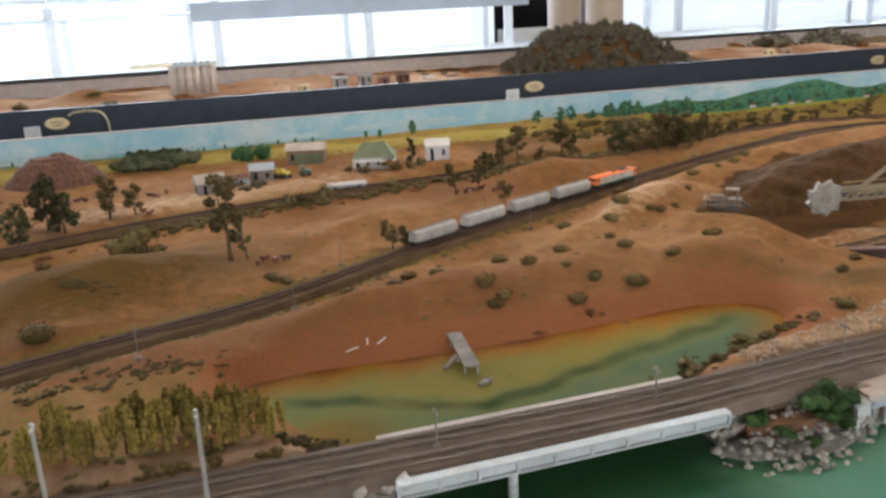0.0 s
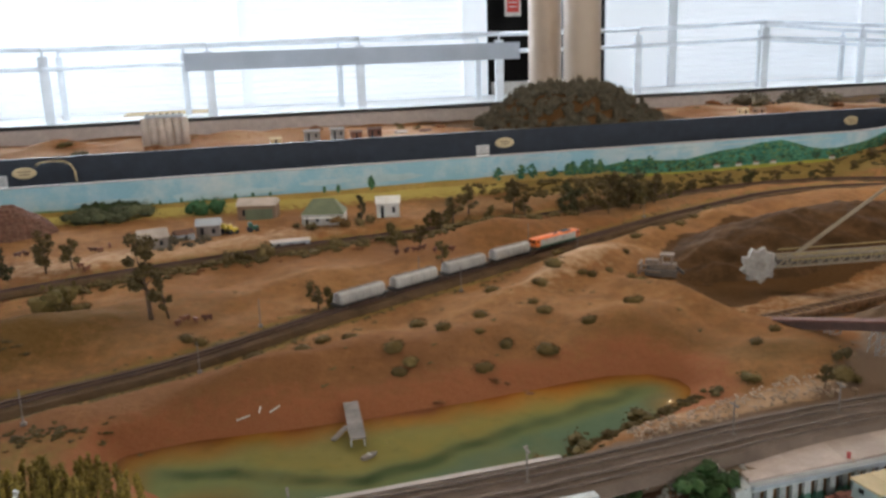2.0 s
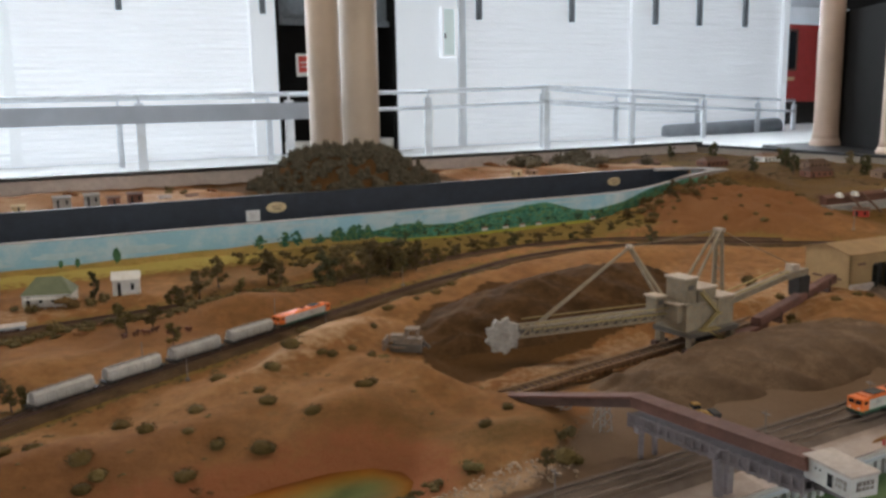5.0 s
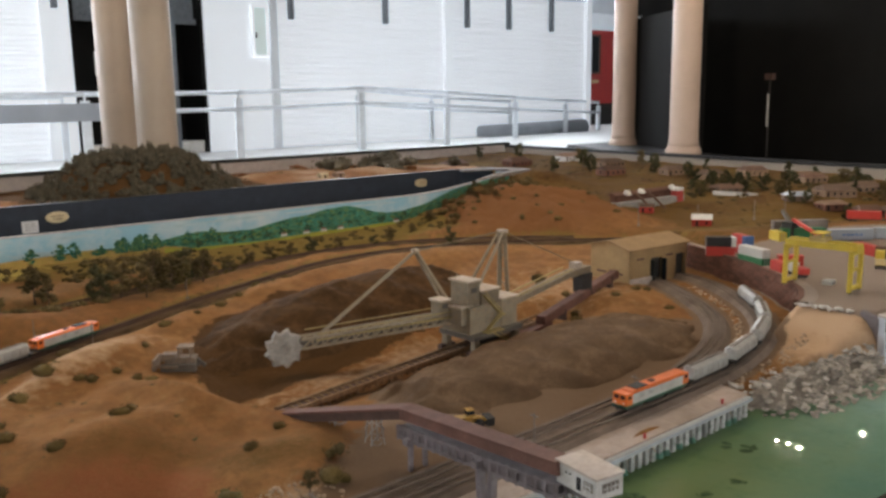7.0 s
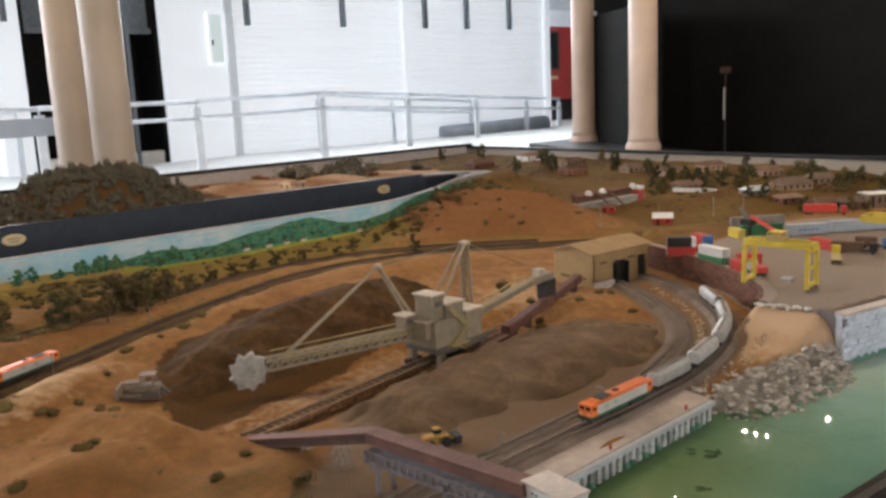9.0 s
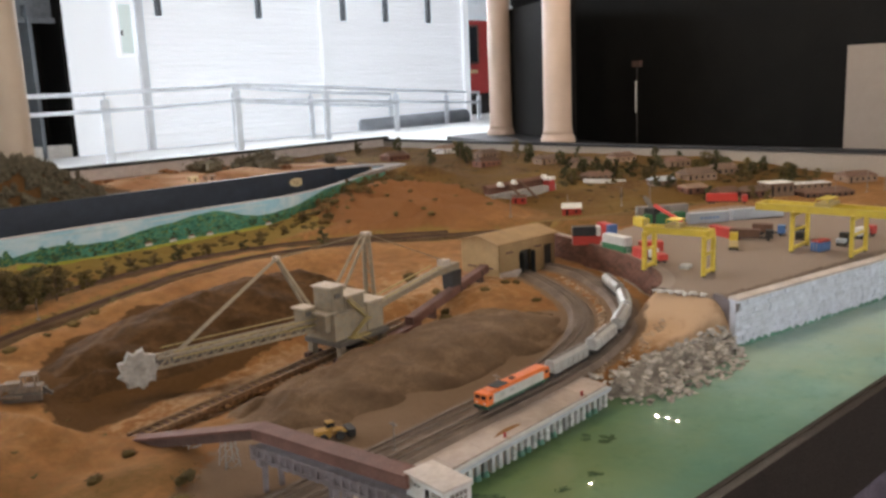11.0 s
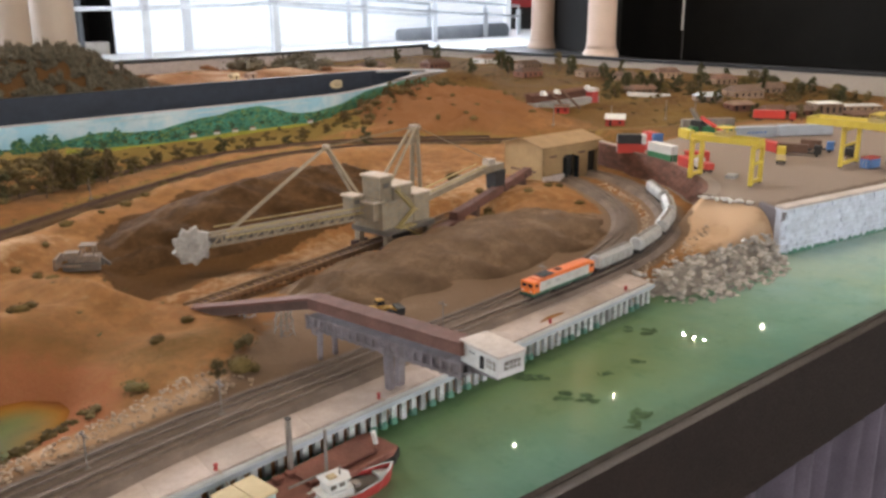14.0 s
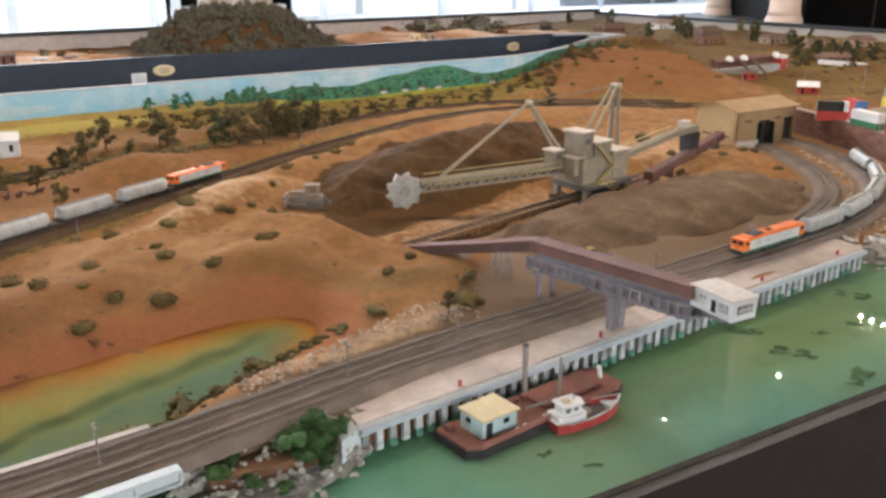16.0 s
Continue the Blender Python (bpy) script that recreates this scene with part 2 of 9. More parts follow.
M_PURPLEGREY = paint("purple_grey_steel", (0.21, 0.18, 0.185), 0.8, var=0.25, dirt=(0.12, 0.07, 0.05))
M_RECLAIM = paint("dusty_grey_steel", (0.26, 0.215, 0.15), 0.75, var=0.22, scale=45, dirt=(0.33, 0.21, 0.10), dirt_amount=0.6)
M_RECLAIMDARK = paint("dark_grey_steel", (0.12, 0.10, 0.08), 0.7, var=0.2)
M_OCHRE = paint("ochre_walkway", (0.38, 0.28, 0.11), 0.7, var=0.2)
M_COALHEAP = paint("coal_heap", (0.082, 0.043, 0.018), 0.95, var=0.45, scale=11, fine=260, bump=0.9, dirt=(0.14, 0.076, 0.034), dirt_amount=0.7, spec=0.1)
M_COALHEAP2 = paint("brown_coal_heap", (0.205, 0.132, 0.080), 0.95, var=0.45, scale=10, fine=280, bump=1.0, dirt=(0.095, 0.056, 0.032), dirt_amount=0.75, spec=0.1)
M_SANDWALL = paint("sandstone_render", (0.36, 0.235, 0.11), 0.85, var=0.15, dirt=(0.26, 0.17, 0.08))
M_SANDROOF = paint("dusty_roof_sheet", (0.33, 0.205, 0.095), 0.8, var=0.15)
M_BRICK = paint("red_brown_brick", (0.17, 0.075, 0.048), 0.9, var=0.3, rnd=0.25)
M_MORTAR = paint("brown_mortar", (0.12, 0.075, 0.05), 0.95)
M_STONEBLUE = paint("pale_blue_stone", (0.67, 0.70, 0.77), 0.85, var=0.2, scale=55, rnd=0.07, dirt=(0.46, 0.49, 0.58), dirt_amount=0.55)
M_STONEJOINT = paint("grey_joint", (0.54, 0.56, 0.62), 0.95)
M_ALGAE = paint("green_algae", (0.10, 0.25, 0.17), 0.6, var=0.4, scale=60)
M_ROCK = paint("grey_rock", (0.47, 0.425, 0.375), 0.95, var=0.35, scale=70, rnd=0.3, bump=0.6, dirt=(0.40, 0.34, 0.27))
M_PALEROCK = paint("pale_rubble", (0.50, 0.37, 0.26), 0.95, var=0.3, scale=80, rnd=0.2, bump=0.5)
M_QUAYDECK = paint("pinkish_quay_concrete", (0.485, 0.395, 0.34), 0.9, var=0.16, scale=18, dirt=(0.30, 0.22, 0.16), spec=0.1)
# rock darkened in colour to give shaded gaps between the loose stones
M_GAPROCK = paint("gap_shade_rock", (0.34, 0.30, 0.26), 0.95, var=0.4, scale=70, bump=0.7)
M_YELLOW = paint("crane_yellow", (0.58, 0.43, 0.05), 0.5, var=0.12, dirt=(0.4, 0.25, 0.06))
M_RED = paint("container_red", (0.48, 0.045, 0.03), 0.5, var=0.12, rnd=0.15)
M_BLUE = paint("container_blue", (0.07, 0.16, 0.36), 0.5, var=0.12)
M_PALEBLUE = paint("pale_grey_blue", (0.40, 0.43, 0.46), 0.55, var=0.12)
M_DKGREEN = paint("container_green", (0.03, 0.16, 0.06), 0.5, var=0.12)
M_BROWN = paint("roof_brown", (0.13, 0.07, 0.045), 0.8, var=0.25, rnd=0.3)
M_TANHOUSE = paint("tan_house_wall", (0.25, 0.162, 0.105), 0.8, var=0.2, rnd=0.3)
M_GREENROOF = paint("grey_green_roof", (0.15, 0.17, 0.10), 0.7, var=0.2)
M_HULLRED = paint("hull_red", (0.40, 0.05, 0.045), 0.5, var=0.15)
M_DECKRED = paint("barge_deck_red", (0.26, 0.105, 0.075), 0.8, var=0.25)
M_HUTBLUE = paint("pale_blue_hut", (0.42, 0.52, 0.50), 0.7, var=0.1)
M_STRAW = paint("straw_roof", (0.55, 0.43, 0.25), 0.8, var=0.1)
M_GOLD = paint("gold_plate", (0.55, 0.42, 0.24), 0.5, var=0.1, bump=0)
M_PAPER = paint("white_label", (0.60, 0.58, 0.56), 0.8, var=0.06, bump=0)
M_TRUNK = paint("model_trunk", (0.13, 0.085, 0.055), 0.95, var=0.3)
M_CATTLE = paint("brown_cattle", (0.14, 0.055, 0.03), 0.8, rnd=0.5)
M_LEAF = leaves("gum_foliage", (0.048, 0.037, 0.014), (0.115, 0.082, 0.030), dusty=0.4)
M_LEAFDARK = leaves("dark_foliage", (0.028, 0.032, 0.014), (0.075, 0.07, 0.03), dusty=0.2)
M_WILLOW = leaves("willow_foliage", (0.125, 0.092, 0.017), (0.32, 0.235, 0.048), dusty=0.25)
M_SCRUB = leaves("dusty_scrub", (0.060, 0.045, 0.015), (0.135, 0.095, 0.031), dusty=0.3)
M_HEDGE = leaves("grey_green_windbreak", (0.045, 0.055, 0.03), (0.10, 0.115, 0.065), dusty=0.15)
M_REDOLIVE = leaves("red_olive_foliage", (0.075, 0.042, 0.014), (0.14, 0.080, 0.028), dusty=0.2)
M_TUFT = leaves("brown_olive_tuft", (0.055, 0.038, 0.012), (0.105, 0.070, 0.022), dusty=0.2)
M_BRUSH = leaves("grey_brush", (0.050, 0.046, 0.034), (0.125, 0.108, 0.078), dusty=0.3)
M_IVY = leaves("green_moss", (0.022, 0.052, 0.015), (0.046, 0.092, 0.028), dusty=0.1)
M_REDSCRUB = leaves("red_scrub", (0.13, 0.05, 0.02), (0.22, 0.10, 0.04), dusty=0.1)
# emission of the unseen fill strips, north above the sheeting and south
M_FILLNORTH = glow("north_fill_glow", (0.86, 0.93, 1.0), 20.0)
M_FILLSOUTH = glow("south_fill_glow", (0.95, 0.95, 0.93), 7.8)
M_PANE = glow("daylit_pane", (0.60, 0.68, 0.66), 0.30)
M_PARTGREY = paint("smooth_grey_panel", (0.24, 0.195, 0.16), 0.7, var=0.05, scale=1.5, fine=20, bump=0.0)
M_TOWNROOF = paint("weathered_roof_sheet", (0.20, 0.125, 0.085), 0.85, var=0.25, rnd=0.4)
M_WHEEL = paint("worn_wheel_steel", (0.36, 0.33, 0.29), 0.7, metal=0.1, var=0.3, scale=70, dirt=(0.25, 0.18, 0.11))
M_LEAFGOLD = leaves("olive_yellow_foliage", (0.055, 0.045, 0.014), (0.135, 0.10, 0.032), dusty=0.3)
M_TEALTREE = leaves("deep_green_foliage", (0.025, 0.07, 0.03), (0.05, 0.13, 0.055), dusty=0.1)
M_BLUEGREY = paint("pale_blue_grey_board", (0.42, 0.46, 0.52), 0.6, var=0.08, scale=4, bump=0.02)
M_SANDYSTEEL = paint("sanded_rusty_steel", (0.27, 0.165, 0.09), 0.9, var=0.35, scale=60, dirt=(0.36, 0.21, 0.10), dirt_amount=0.6)
M_WEED = paint("dark_water_weed", (0.075, 0.125, 0.058), 0.9, var=0.4, scale=90, bump=0.3, spec=0.08)
M_TRESTLE = paint("grey_trestle_paint", (0.30, 0.28, 0.26), 0.8)
M_EASTBOARD = paint("brown_grey_edge_board", (0.31, 0.26, 0.215), 0.8, var=0.08, scale=2, fine=60, bump=0.02)
M_PLATFORM = paint("sunlit_concrete", (0.80, 0.80, 0.78), 0.6, var=0.08, scale=2)
M_LOADER = paint("faded_loader_orange", (0.46, 0.25, 0.04), 0.6, var=0.2, scale=60, dirt=(0.25, 0.15, 0.07))
M_PIPE = paint("dull_grey_pipe", (0.36, 0.39, 0.43), 0.6, var=0.12, scale=5)
M_MOSSROCK = paint("mossy_bank_rock", (0.43, 0.385, 0.33), 0.95, var=0.4, scale=70, rnd=0.3, bump=0.7, dirt=(0.20, 0.19, 0.12), dirt_amount=0.4)
# dusty tan, lightened in colour for the light falling from above
M_DUSTROOF = paint("top_lit_dusty_roof", (0.53, 0.44, 0.345), 0.8, var=0.2, scale=60, dirt=(0.34, 0.22, 0.12), dirt_amount=0.5)
M_ASPHALT = paint("worn_yard_asphalt", (0.28, 0.22, 0.178), 0.9, var=0.12, scale=12, fine=320, bump=0.2)
M_REDEARTH = paint("red_bank_earth", (0.22, 0.10, 0.05), 0.95, var=0.35, scale=40, bump=0.8, dirt=(0.14, 0.10, 0.05), dirt_amount=0.6)


# ---- building helpers ----
class Geo:
    """Collects plain geometry for one mesh."""

    def __init__(self):
        self.v, self.f = [], []

    def add(self, verts, faces):
        k = len(self.v)
        self.v += [tuple(p) for p in verts]
        self.f += [tuple(i + k for i in f) for f in faces]
        return self

    def box(self, c, s, rz=0.0, m=None, taper=1.0):
        """c: centre, s: sizes; taper narrows the top."""
        q = []
        for dz in (-0.5, 0.5):
            k = taper if dz > 0 else 1.0
            for dx, dy in ((-0.5, -0.5), (0.5, -0.5), (0.5, 0.5), (-0.5, 0.5)):
                x, y = dx * s[0] * k, dy * s[1] * k
                q.append(Vector((c[0] + x * math.cos(rz) - y * math.sin(rz), c[1] + x * math.sin(rz) + y * math.cos(rz), c[2] + dz * s[2])))
        if m is not None:
            q = [m @ p for p in q]
        return self.add(q, [(0, 3, 2, 1), (4, 5, 6, 7), (0, 1, 5, 4), (1, 2, 6, 5), (2, 3, 7, 6), (3, 0, 4, 7)])

    def beam(self, a, b, w, h=None, up=(0, 0, 1)):
        """A bar of rectangular section from a to b."""
        a, b = Vector(a), Vector(b)
        d = (b - a).normalized()
        side = d.cross(Vector(up))
        side = side.normalized() if side.length > 1e-6 else Vector((1, 0, 0))
        top = side.cross(d)
        h = w if h is None else h
        q = [p + side * (sx * w / 2) + top * (sz * h / 2) for p in (a, b) for sx, sz in ((-1, -1), (1, -1), (1, 1), (-1, 1))]
        return self.add(q, [(0, 1, 2, 3), (7, 6, 5, 4), (0, 4, 5, 1), (1, 5, 6, 2), (2, 6, 7, 3), (3, 7, 4, 0)])

    def rod(self, a, b, r, n=8, r2=None):
        a, b = Vector(a), Vector(b)
        d = (b - a).normalized()
        side = d.orthogonal().normalized()
        up = d.cross(side)
        r2 = r if r2 is None else r2
        q = [p + (side * math.cos(k * math.tau / n) + up * math.sin(k * math.tau / n)) * rr for p, rr in ((a, r), (b, r2)) for k in range(n)]
        f = [(k, (k + 1) % n, n + (k + 1) % n, n + k) for k in range(n)]
        return self.add(q, f + [tuple(range(n))[::-1], tuple(range(n, 2 * n))])

    def prism(self, poly, z0, z1, m=None):
        """An upright prism over a plan polygon, anticlockwise."""
        n = len(poly)
        q = [Vector((x, y, z)) for z in (z0, z1) for x, y in poly]
        if m is not None:
            q = [m @ p for p in q]
        return self.add(q, [(k, (k + 1) % n, n + (k + 1) % n, n + k) for k in range(n)] + [tuple(range(n))[::-1], tuple(range(n, 2 * n))])

    def profile(self, poly, x0, x1):
        """A section in y and z drawn out along x."""
        n = len(poly)
        q = [Vector((x, y, z)) for x in (x0, x1) for y, z in poly]
        return self.add(q, [(k, (k + 1) % n, n + (k + 1) % n, n + k) for k in range(n)] + [tuple(range(n))[::-1], tuple(range(n, 2 * n))])

    def lathe(self, prof, n=24, c=(0, 0, 0)):
        """Rings of (radius, z) about an upright axis."""
        q = [(c[0] + r * math.cos(k * math.tau / n), c[1] + r * math.sin(k * math.tau / n), c[2] + z) for r, z in prof for k in range(n)]
        f = [(j * n + k, j * n + (k + 1) % n, (j + 1) * n + (k + 1) % n, (j + 1) * n + k) for j in range(len(prof) - 1) for k in range(n)]
        return self.add(q, f + [tuple(range(n))[::-1], tuple(range((len(prof) - 1) * n, len(prof) * n))])

    def mesh(self, name, material, smooth=False):
        me = bpy.data.meshes.new(name)
        me.from_pydata(self.v, [], self.f)
        me.materials.append(material)
        if smooth:
            me.polygons.foreach_set("use_smooth", [True] * len(me.polygons))
        me.update()
        return me


def part(name, geo, material, parent, label="", smooth=False, at=None):
    ob = new(name, geo.mesh(name, material, smooth) if isinstance(geo, Geo) else geo)
    ob.parent = parent
    if at is not None:
        ob.matrix_basis = at
    return tagged(ob, label)


def thing(name, label, category, at=None, group="", kind=""):
    ob = new(name)
    ob.empty_display_size = 0.02
    ob.matrix_basis = at if at is not None else Matrix()
    return tagged(ob, label, category, group, kind)


def solid(name, geo, material, label, category, at=None, group="", kind="", smooth=False):
    ob = new(name, geo.mesh(name, material, smooth))
    if at is not None:
        ob.matrix_basis = at
    return tagged(ob, label, category, group, kind)


def place(x, y, z, turn=0.0, size=1.0):
    return Matrix.Translation((x, y, z)) @ Matrix.Rotation(radians(turn), 4, "Z") @ Matrix.Scale(size, 4)


def smooth_line(points, step=0.02):
    """An even chain of plan points along a rounded line through those given, with headings."""
    p = [Vector(q[:2]) for q in points]
    p = [2 * p[0] - p[1]] + p + [2 * p[-1] - p[-2]]
    dense = []
    for a, b, c, d in zip(p, p[1:], p[2:], p[3:]):
        n = max(2, int((c - b).length / (step * 0.25)))
        for k in range(n):
            u = k / n
            dense.append(0.5 * (2 * b + (c - a) * u + (2 * a - 5 * b + 4 * c - d) * u * u + (3 * b - a - 3 * c + d) * u ** 3))
    dense.append(p[-2])
    out, gone = [dense[0]], 0.0
    for a, b in zip(dense, dense[1:]):
        gone += (b - a).length
        if gone >= step:
            out.append(b)
            gone = 0.0
    return out


def offset_line(line, d):
    out = []
    for k, p in enumerate(line):
        t = (line[min(k + 1, len(line) - 1)] - line[max(k - 1, 0)]).normalized()
        out.append(p + Vector((-t.y, t.x)) * d)
    return out


def ease(v, lo, hi):
    u = np.clip((v - lo) / (hi - lo), 0, 1)
    return u * u * (3 - 2 * u)


def off_line(X, Y, line):
    """Distance of every grid point from a chain of plan points."""
    best = np.full(X.shape, 9.0)
    for a, b in zip(line, line[1:]):
        dx, dy = b[0] - a[0], b[1] - a[1]
        n = dx * dx + dy * dy + 1e-12
        u = np.clip(((X - a[0]) * dx + (Y - a[1]) * dy) / n, 0, 1)
        best = np.minimum(best, np.hypot(X - a[0] - u * dx, Y - a[1] - u * dy))
    return best


def signed(X, Y, poly):
    """Distance inside a plan polygon (positive) or outside it (negative)."""
    d = off_line(X, Y, list(poly) + [poly[0]])
    ins = np.zeros(X.shape, bool)
    for (x0, y0), (x1, y1) in zip(poly, list(poly[1:]) + [poly[0]]):
        if y0 != y1:
            ins ^= ((y0 > Y) != (y1 > Y)) & (X < (x1 - x0) * (Y - y0) / (y1 - y0) + x0)
    return np.where(ins, d, -d)


def wobble(X, Y, scale, seed=0.0):
    """Cheap smooth unevenness between about -1 and 1."""
    r = np.random.RandomState(int(seed * 7 + 3))
    z = np.zeros(X.shape)
    for k in range(7):
        a, f, ph = r.uniform(0, 6.28), r.uniform(0.5, 1.6) / scale, r.uniform(0, 6.28)
        z += np.sin((X * math.cos(a) + Y * math.sin(a)) * f * 6.28 + ph)
    return z / 3.5


# ---- lines of the plan ----
WATER_Z, POND_Z, YARD_Z = 1.02, 1.047, 1.135
BACK_TOP = 1.205
TRACK_A = smooth_line([(-1.7, 0.80), (-0.6, 0.838), (0.0, 0.85), (0.24, 0.855), (0.65, 0.870), (1.0, 0.925), (1.3, 0.940), (1.7, 0.958), (1.95, 0.967), (2.15, 0.988), (2.35, 1.045), (2.5, 1.125), (2.63, 1.24), (2.74, 1.38), (2.82, 1.52), (2.86, 1.70)])
TRACK_B = smooth_line([(-1.7, 0.848), (-0.6, 0.886), (0.0, 0.895), (0.24, 0.900), (0.65, 0.915), (1.0, 0.970), (1.3, 0.986), (1.65, 1.0), (1.9, 1.018), (2.1, 1.055), (2.3, 1.13), (2.47, 1.25), (2.60, 1.41), (2.70, 1.58), (2.76, 1.72)])
TRACK_C = smooth_line([(-1.7, 0.66), (-1.0, 1.02), (-0.28, 1.345), (-0.08, 1.43), (0.15, 1.525), (0.43, 1.70), (0.68, 1.835), (1.04, 2.01), (1.4, 2.19), (1.77, 2.36), (2.05, 2.47), (2.35, 2.49), (2.65, 2.40), (2.95, 2.22), (3.25, 2.02), (3.6, 1.86), (4.2, 1.7)])
TRACK_D = smooth_line([(-1.7, 1.35), (-1.0, 1.78), (-0.41, 2.04), (-0.18, 2.14), (0.1, 2.23), (0.41, 2.31), (0.84, 2.38), (1.12, 2.42), (1.6, 2.55), (2.1, 2.66), (2.5, 2.62), (2.85, 2.42), (3.05, 2.25)])
POND = [(0.06, 1.15), (0.075, 1.21), (0.13, 1.220), (0.30, 1.224), (0.49, 1.222), (0.60, 1.23), (0.71, 1.243), (0.80, 1.255), (0.89, 1.262), (0.96, 1.247), (0.995, 1.205), (0.995, 1.165), (0.96, 1.115), (0.87, 1.075), (0.78, 1.045), (0.71, 1.0), (0.66, 0.93), (0.20, 0.925), (0.165, 1.0), (0.13, 1.07)]
YARD = [(2.54, 0.86), (3.42, 0.70), (3.60, 0.72), (3.74, 0.82), (3.86, 1.02), (3.95, 1.25), (3.88, 1.48), (3.6, 1.62), (3.2, 1.78), (2.97, 1.66), (2.83, 1.36), (2.66, 1.14), (2.585, 1.085), (2.515, 1.055), (2.528, 0.95)]
SHORE = [(-1.8, 0.50), (0.17, 0.50), (0.22, 0.922), (0.665, 0.936), (0.69, 0.868), (0.86, 0.872), (0.885, 0.862), (2.03, 0.897), (2.05, 0.925), (2.2, 0.93), (2.45, 0.905), (2.52, 0.87), (3.42, 0.68), (3.55, 0.60), (5.5, 0.50)]
COAL_FLOOR = [(1.40, 1.98), (1.28, 1.82), (1.26, 1.66), (1.24, 1.55), (1.40, 1.565), (1.56, 1.605), (1.90, 1.68), (2.25, 1.8), (2.25, 2.1), (1.7, 2.15)]
ROAD = smooth_line([(3.74, 0.93), (3.99, 0.835), (4.31, 0.84), (4.75, 0.955), (5.15, 1.13), (5.4, 1.28)])
DARK_FLOOR = [(1.10, 1.0), (1.24, 1.10), (1.36, 1.2), (1.5, 1.36), (1.75, 1.42), (2.22, 1.42), (2.42, 1.28), (2.3, 1.13), (2.1, 1.06), (1.8, 1.0)]


def track_z(x):
    return 1.072 + 0.011 * (1 - ease(np.asarray(x, float), 0.66, 1.05))


def back_z(x):
    return 1.072 + 0.02 * ease(np.asarray(x, float), 0.2, 1.6)


def rim_y(x):
    return 0.592 - 0.067 * (x - 1.09)


def backdrop_y(x):
    return 3.0 + 0.46 * ease(x, 2.75, 4.0)


def hump(X, Y, x, y, h, sx, sy, turn=0.0):
    c, s = math.cos(radians(turn)), math.sin(radians(turn))
    u, v = (X - x) * c + (Y - y) * s, -(X - x) * s + (Y - y) * c
    return h * np.exp(-(u / sx) ** 2 - (v / sy) ** 2)


def land(X, Y):
    """Height of the scenery."""
    z = 1.066 + 0.036 * ease(Y, 1.55, 2.6) + 0.02 * ease(X, 3.0, 4.2) + 0.012 * ease(0.2 - X, 0, 0.3) * (1 - ease(Y, 1.3, 1.7))
    z = z + hump(X, Y, 0.30, 1.38, 0.034, 0.20, 0.065, 14) + hump(X, Y, 0.66, 1.43, 0.034, 0.20, 0.085, 20)
    z = z + hump(X, Y, 1.00, 1.42, 0.054, 0.17, 0.10, 20) + hump(X, Y, 0.84, 1.62, 0.030, 0.16, 0.10, 25) + hump(X, Y, 1.10, 1.83, 0.030, 0.16, 0.12, 30)
    z = z + hump(X, Y, 1.20, 1.17, 0.028, 0.14, 0.09) + hump(X, Y, 1.35, 2.03, 0.022, 0.22, 0.06, 25) + hump(X, Y, 1.75, 2.22, 0.02, 0.25, 0.06, 20)
    z = z + hump(X, Y, -0.18, 1.72, 0.060, 0.26, 0.12, 20) + hump(X, Y, 1.06, 2.24, 0.032, 0.15, 0.09, 10)
    z = z + hump(X, Y, 3.28, 2.72, 0.125, 0.32, 0.42) + hump(X, Y, 3.12, 2.42, 0.028, 0.07, 0.2, 20) + hump(X, Y, 3.36, 2.4, 0.03, 0.06, 0.22, -10) + hump(X, Y, 3.0, 2.85, 0.03, 0.3, 0.15) + hump(X, Y, 2.35, 2.25, 0.03, 0.28, 0.10)
    z = z + hump(X, Y, 2.47, 1.525, 0.026, 0.13, 0.085) + hump(X, Y, 4.3, 2.0, 0.03, 0.5, 0.25) + 0.04 * ease(X, 3.7, 4.8) * ease(Y, 1.2, 2.4)
    z = z - 0.014 * ease(X, 1.5, 1.8) * (1 - ease(X, 2.7, 2.95)) * ease(Y, 2.55, 2.8)
    hill = hump(X, Y, 3.28, 2.72, 1.0, 0.36, 0.46)
    z = z - 0.042 * hill * (0.5 + 0.5 * np.sin(21 * np.arctan2(Y - 2.95, X - 3.25) + 2.5 * wobble(X, Y, 0.5, 11))) * ease(np.hypot(X - 3.25, Y - 2.95), 0.06, 0.30) + 0.013 * hill * wobble(X, Y, 0.10, 12)
    # earth banked up round the end of the painted board
    z = z + hump(X, Y, 3.93, 3.36, 0.095, 0.24, 0.24) + hump(X, Y, 3.55, 3.1, 0.035, 0.22, 0.16)
    # low sand mounds past the yard
    z = z + hump(X, Y, 4.42, 1.16, 0.035, 0.20, 0.09, 20) + hump(X, Y, 4.10, 1.12, 0.020, 0.13, 0.08) + hump(X, Y, 4.85, 1.25, 0.03, 0.16, 0.08, 20)
    # sharper dune crests
    z = z + hump(X, Y, 1.06, 1.80, 0.034, 0.20, 0.05, 35) + hump(X, Y, 1.17, 1.53, 0.036, 0.055, 0.16, 25) + hump(X, Y, 0.97, 1.56, 0.018, 0.16, 0.05, 30)
    z = z + hump(X, Y, 0.50, 1.47, 0.020, 0.18, 0.05, 28) + hump(X, Y, 0.28, 1.34, 0.022, 0.10, 0.05, 25) + hump(X, Y, 1.28, 1.66, 0.014, 0.05, 0.05)
